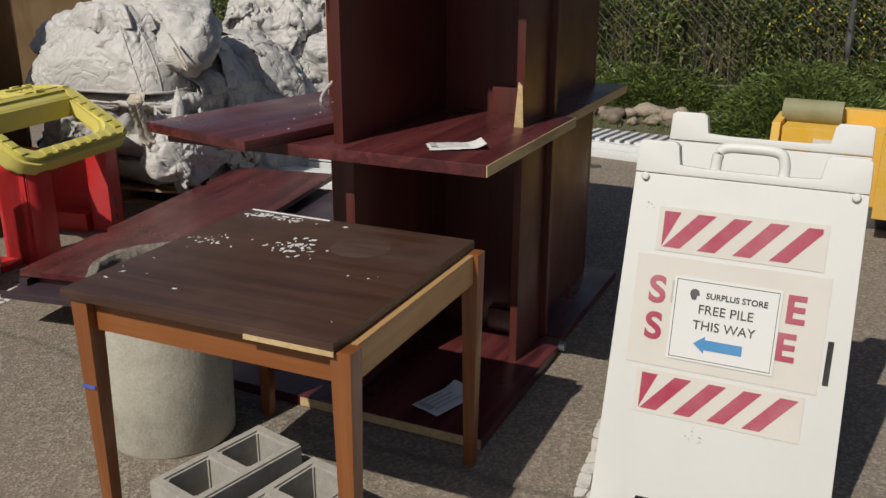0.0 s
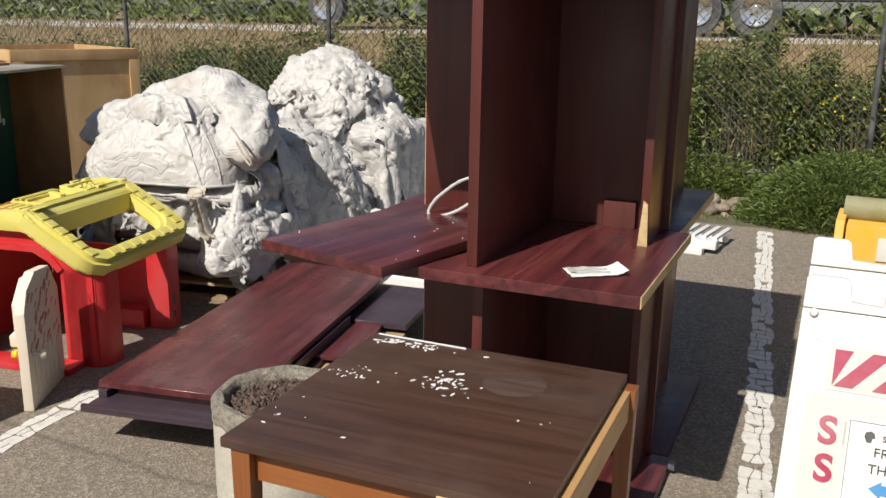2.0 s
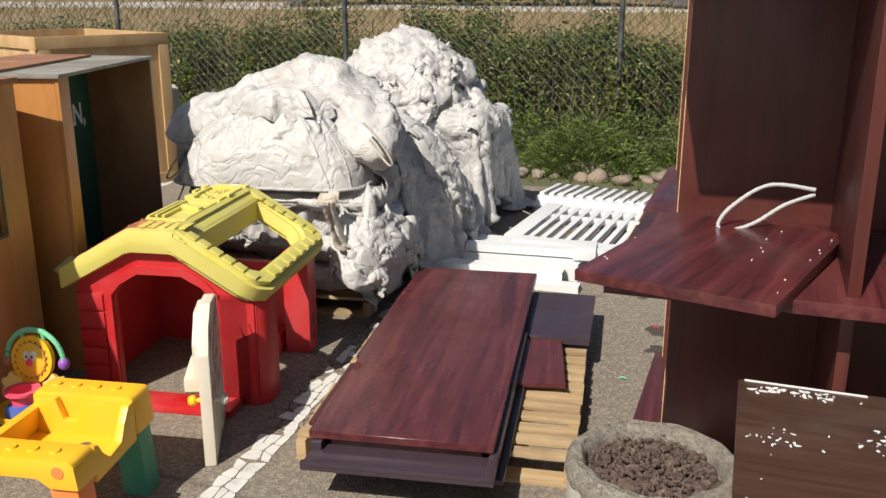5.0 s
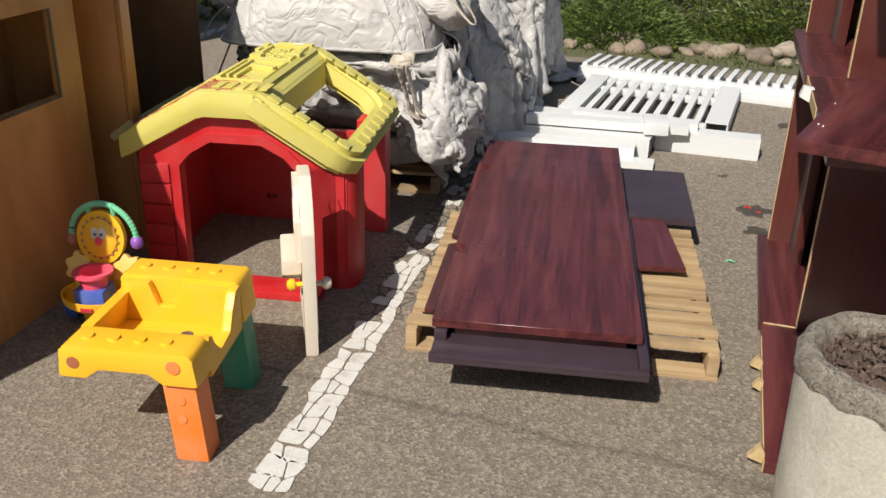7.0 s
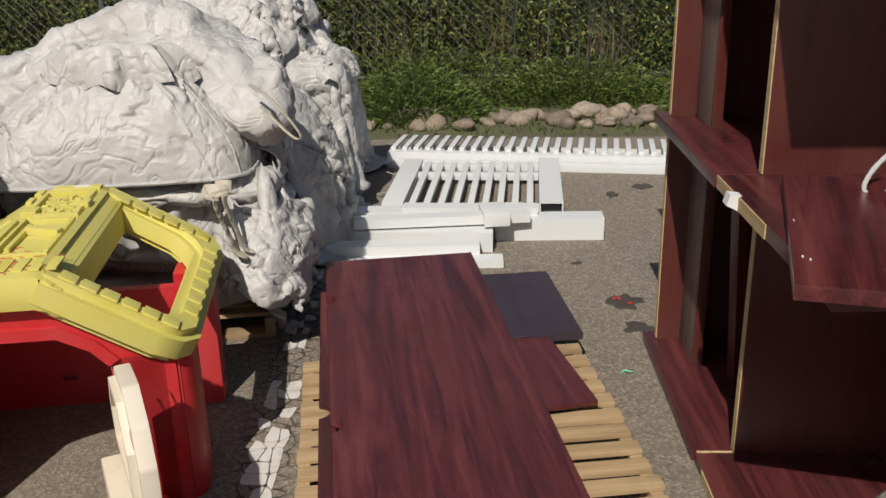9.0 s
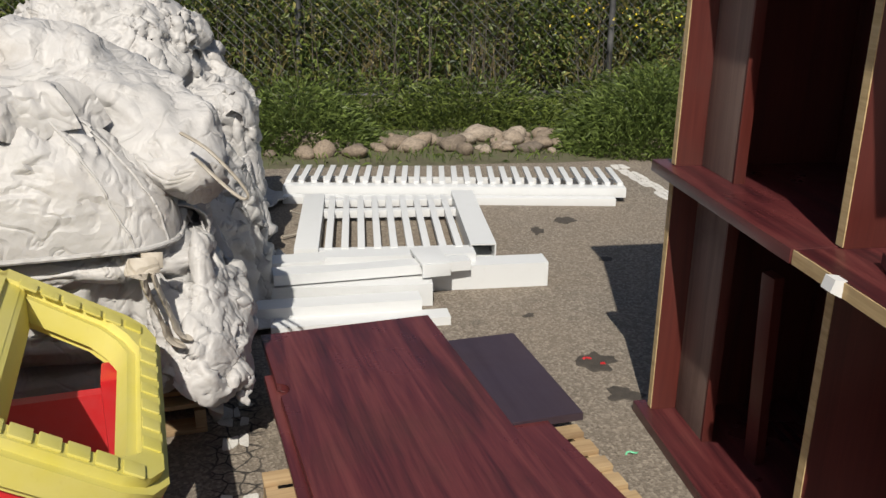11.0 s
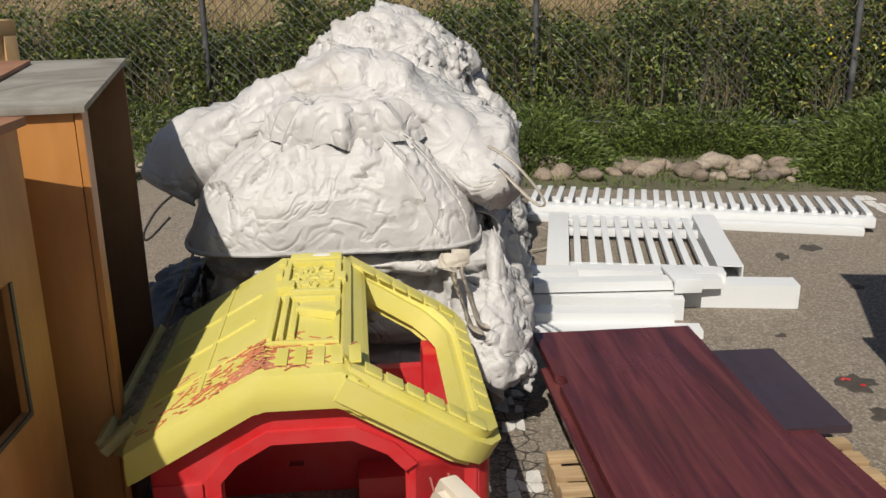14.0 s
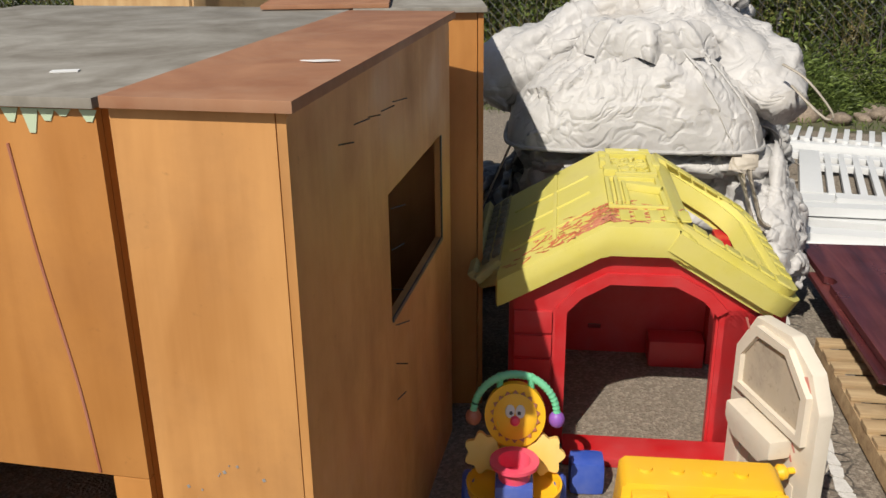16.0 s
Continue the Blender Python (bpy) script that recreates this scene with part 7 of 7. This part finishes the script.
# ---- sun-faced walker toy, kept plain ----
def build_walker():
    w = thing("walker_toy", pose(-4.99, 3.355, 0, 0, 0, 12) @ Matrix.Diagonal((0.88, 0.88, 1.0, 1.0)), "yellow and blue plastic push walker toy with a round sun disc", "toy")
    part("tray", lathe([(0, 0.09), (0.12, 0.09), (0.15, 0.11), (0.155, 0.14), (0.148, 0.14), (0.14, 0.115), (0, 0.105)], 40), TOY_YELLOW, w, "yellow round tray").matrix_local = Matrix.Translation((0, -0.04, 0)) @ Matrix.Diagonal((1.0, 0.85, 1, 1))
    part("base", box((-0.1, -0.02, 0.0), (0.1, 0.18, 0.09), 0.015), TOY_YELLOW, w)
    part("disc_stem", box((-0.06, 0.045, 0.1), (0.06, 0.075, 0.25), 0.012), TOY_CREAM, w)
    disc = part("sun_disc", lathe([(0, -0.02), (0.07, -0.02), (0.085, -0.005), (0.085, 0.02), (0, 0.025)], 40), TOY_YELLOW, w, "yellow sun disc")
    disc.matrix_local = pose(0, 0.04, 0.32, 90 - 8, 0, 0) @ Matrix.Scale(1.15, 4)
    bm = bmesh.new()
    star = []
    for k in range(36):
        r = 0.07 if k % 2 else 0.059
        star.append((r * math.cos(6.2832 * k / 36), r * math.sin(6.2832 * k / 36)))
    add_prism(bm, star, 0.0, 0.003, 0, pose(0, 0, 0, 90, 0, 0))
    part("ray_ring", bm, TOY_BROWN, disc, "reddish toothed ring", smooth=False).matrix_local = pose(0, 0, 0.0235)
    part("face_plate", lathe([(0, 0.006), (0.05, 0.005), (0.061, 0.0), (0, 0.0)], 32), TOY_YELLOW, disc, "plain yellow plate").matrix_local = pose(0, 0, 0.0265)
    part("nose", lathe([(0, 0.016), (0.01, 0.012), (0.014, 0.004), (0.012, 0.0), (0, 0.0)], 18), TOY_PINK, disc, "pink knob").matrix_local = pose(0, -0.008, 0.031)
    for x in (-0.014, 0.014):
        part("eye", lathe([(0, 0.004), (0.012, 0.003), (0.014, 0.0), (0, 0.0)], 16), PAPER, disc, "white dot").matrix_local = pose(x, 0.016, 0.0315) @ Matrix.Diagonal((1, 1.3, 1, 1))
        part("pupil", cyl(0.005, 0.005, 0, 0.0015, 12), INK, disc).matrix_local = pose(x * 0.8, 0.013, 0.0352)
    for x in (-0.037, 0.035):
        part("swirl", cyl(0.012, 0.012, 0, 0.001, 16), TOY_LIME, disc, "lime green dot").matrix_local = pose(x, -0.014, 0.0305)
    arch = [(0.135 * math.cos(a), 0.05, 0.31 + 0.13 * math.sin(a)) for a in [math.pi * k / 60 for k in range(61)]]
    part("arch", tube(arch, lambda s: 0.013 - 0.0025 * (int(s * 60) % 2), 10), TOY_MINT, w, "ribbed mint green arch")
    for x, mat, lab in ((-0.135, TOY_BROWN, "brown ball"), (0.135, TOY_PURPLE, "purple ball")):
        bm = bmesh.new()
        bmesh.ops.create_uvsphere(bm, u_segments=20, v_segments=12, radius=0.026)
        part("ball", bm, mat, w, lab).matrix_local = pose(x, 0.05, 0.3)
    for x in (-0.05, 0.05):
        part("arch_post", cyl(0.011, 0.011, 0.38, 0.44, 10, pose(x, 0.05, 0)), TOY_MINT, w)
    for x in (-0.1, 0.1):
        bm = bmesh.new()
        pts = [((0.058 + 0.008 * math.cos(7 * a)) * math.cos(a), (0.058 + 0.008 * math.cos(7 * a)) * math.sin(a)) for a in [6.2832 * k / 42 for k in range(42)]]
        add_prism(bm, pts, -0.012, 0.012, 0.003)
        part("petal", bm, TOY_CREAM, w, "scalloped cream yellow petal").matrix_local = pose(x, 0.02, 0.2, -10, 0, 0)
    part("cup", lathe([(0, 0.19), (0.05, 0.19), (0.056, 0.235), (0.078, 0.24), (0.078, 0.25), (0.052, 0.25), (0.046, 0.2), (0, 0.2)], 30), TOY_PINK, w, "pink ribbed cup").matrix_local = pose(0, -0.08, -0.015)
    part("cup_base", box((-0.06, -0.14, 0.11), (0.06, -0.03, 0.18), 0.012), TOY_BLUE, w, "blue block")
    for x in (-0.15, 0.15):
        wh = part("wheel", lathe([(0, -0.02), (0.055, -0.02), (0.065, -0.01), (0.065, 0.01), (0.055, 0.02), (0, 0.02)], 26), TOY_BLUE, w, "blue wheel")
        wh.matrix_local = pose(x, 0.02, 0.065, 0, 90, 0)
    part("red_axle", box((-0.13, -0.0, 0.04), (0.13, 0.04, 0.085), 0.008), TOY_PINK, w)
    part("name_plate", box((-0.025, -0.172, 0.112), (0.025, -0.168, 0.126), 0.0), RED, w, "small red label")
    part("blue_foot", box((0.19, 0.12, 0.0), (0.31, 0.22, 0.11), 0.025), TOY_BLUE, w, "blue foot of the toy")


TOY_LIME = plastic("lime plastic", (0.45, 0.6, 0.08), 0.4, 0.0)
build_walker()


# ---- yellow sweeper attachment beyond the sign ----
def build_machine():
    s = thing("sweeper_attachment", pose(-1.02, 6.5, 0, 0, 0, -3), "yellow enamelled sweeper attachment with an olive roll on top", "machine")
    part("housing", prism([(0.0, 0.1), (0.5, 0.1), (0.56, 0.3), (0.5, 0.5), (0.3, 0.56), (0.0, 0.56)], 0.06, 1.5, 0.01, pose(0, 0, 0, 0, 0, -90) @ pose(0, 0, 0) @ Matrix.Scale(-1, 4, (1, 0, 0))), MACHINE, s, "yellow housing")
    part("end_plate", prism([(-0.04, 0.08), (0.5, 0.06), (0.6, 0.28), (0.52, 0.5), (0.3, 0.6), (0.0, 0.58), (-0.06, 0.3)], 0.0, 0.05, 0.008, pose(0, 0, 0, 0, 0, -90) @ Matrix.Scale(-1, 4, (1, 0, 0))), MACHINE, s, "rounded yellow end plate")
    part("roll", cyl(0.075, 0.075, 0.0, 0.34, 28, pose(0.03, 0.22, 0.62, 0, 90, 0)), OLIVE, s, "olive rubber roll")
    part("bracket", box((-0.045, -0.06, 0.12), (-0.002, -0.02, 0.42), 0.006), MACHINE, s)
    part("bracket", box((-0.05, -0.1, 0.18), (-0.002, 0.12, 0.22), 0.006), MACHINE, s)
    part("skid", prism([(-0.12, 0.0), (0.2, 0.0), (0.22, 0.08), (-0.06, 0.1)], -0.1, 0.16, 0.01), GREY_METAL, s, "grey metal skid")
    part("plate", box((0.24, -0.009, 0.36), (0.42, -0.004, 0.5), 0.001), STICKER, s, "pale maker's plate")
    arm = part("side_arm", prism([(0.62, 0.14), (0.78, 0.14), (0.78, 0.76), (0.68, 0.76), (0.62, 0.6)], -0.3, 0.1, 0.01), MACHINE, s, "yellow side arm")
    part("cross_bar", box((0.3, 0.3, 0.5), (1.3, 0.4, 0.64), 0.01), MACHINE, s)
    part("foot", box((0.55, 0.0, 0.0), (0.85, 0.3, 0.14), 0.01), BLACK, s)


build_machine()


# ---- litter on the asphalt ----
for x, y, rz, ln, mat, lab in ((-2.86, 2.08, 70, 0.09, LEAF_DRY, "dry curled leaf on the asphalt"), (-2.95, 2.35, 40, 0.12, STALK, "thin twig on the asphalt"), (-2.86, 4.7, 10, 0.05, TOY_MINT, "green plastic sliver on the asphalt")):
    bm = tube(curve_points([(0, 0, 0.004), (ln * 0.3, 0.008, 0.01), (ln * 0.7, -0.004, 0.008), (ln, 0.004, 0.004)], 12), lambda s: 0.002 + 0.003 * math.sin(3.14 * s), 6, 0.5)
    ob = mesh_ob("leaf_litter" if mat is not TOY_MINT else "plastic_sliver", bm, mat, True)
    ob.matrix_world = pose(x, y, 0.0, 0, 0, rz)
    tagged(ob, lab, "litter")


def oil_stain(x, y, rx, ry, seed):
    bm = bmesh.new()
    rim = []
    for k in range(36):
        a = 6.2832 * k / 36
        r = 0.75 + 0.45 * noise.noise((2 * math.cos(a), 2 * math.sin(a), seed * 3.1))
        rim.append((rx * r * math.cos(a), ry * r * math.sin(a)))
    top = [bm.verts.new((px * 0.9, py * 0.9, 0.0035)) for px, py in rim]
    low = [bm.verts.new((px, py, 0.0005)) for px, py in rim]
    bm.faces.new(top)
    for k in range(36):
        bm.faces.new((low[k], low[(k + 1) % 36], top[(k + 1) % 36], top[k]))
    ob = mesh_ob("oil_stain", bm, OIL)
    ob.matrix_world = pose(x, y, 0.0, 0, 0, seed * 40)
    tagged(ob, "dark oily stain on the grey asphalt", "stain", "stains on the asphalt", "structure")


for k, (x, y, rx, ry) in enumerate(((-2.33, 7.3, 0.1, 0.08), (-2.55, 7.12, 0.09, 0.05), (-2.74, 5.4, 0.1, 0.12), (-2.72, 5.12, 0.09, 0.08), (-2.9, 5.9, 0.04, 0.03), (-2.3, 6.6, 0.06, 0.04))):
    oil_stain(x, y, rx, ry, k + 1)
for k in range(3):
    r1 = random.Random(60 + k)
    ob = mesh_ob("red_scrap", prism([(-0.012, 0.0), (0.01, 0.0), (0.012, 0.005), (-0.006, 0.008)], -0.005, 0.005, 0.001), RED, False)
    ob.matrix_world = pose(-2.76 + r1.uniform(-0.05, 0.05), 5.42 + r1.uniform(-0.07, 0.07), 0.002, 0, 0, r1.uniform(0, 180))
    tagged(ob, "tiny red plastic scrap on the asphalt", "litter", "red scraps")
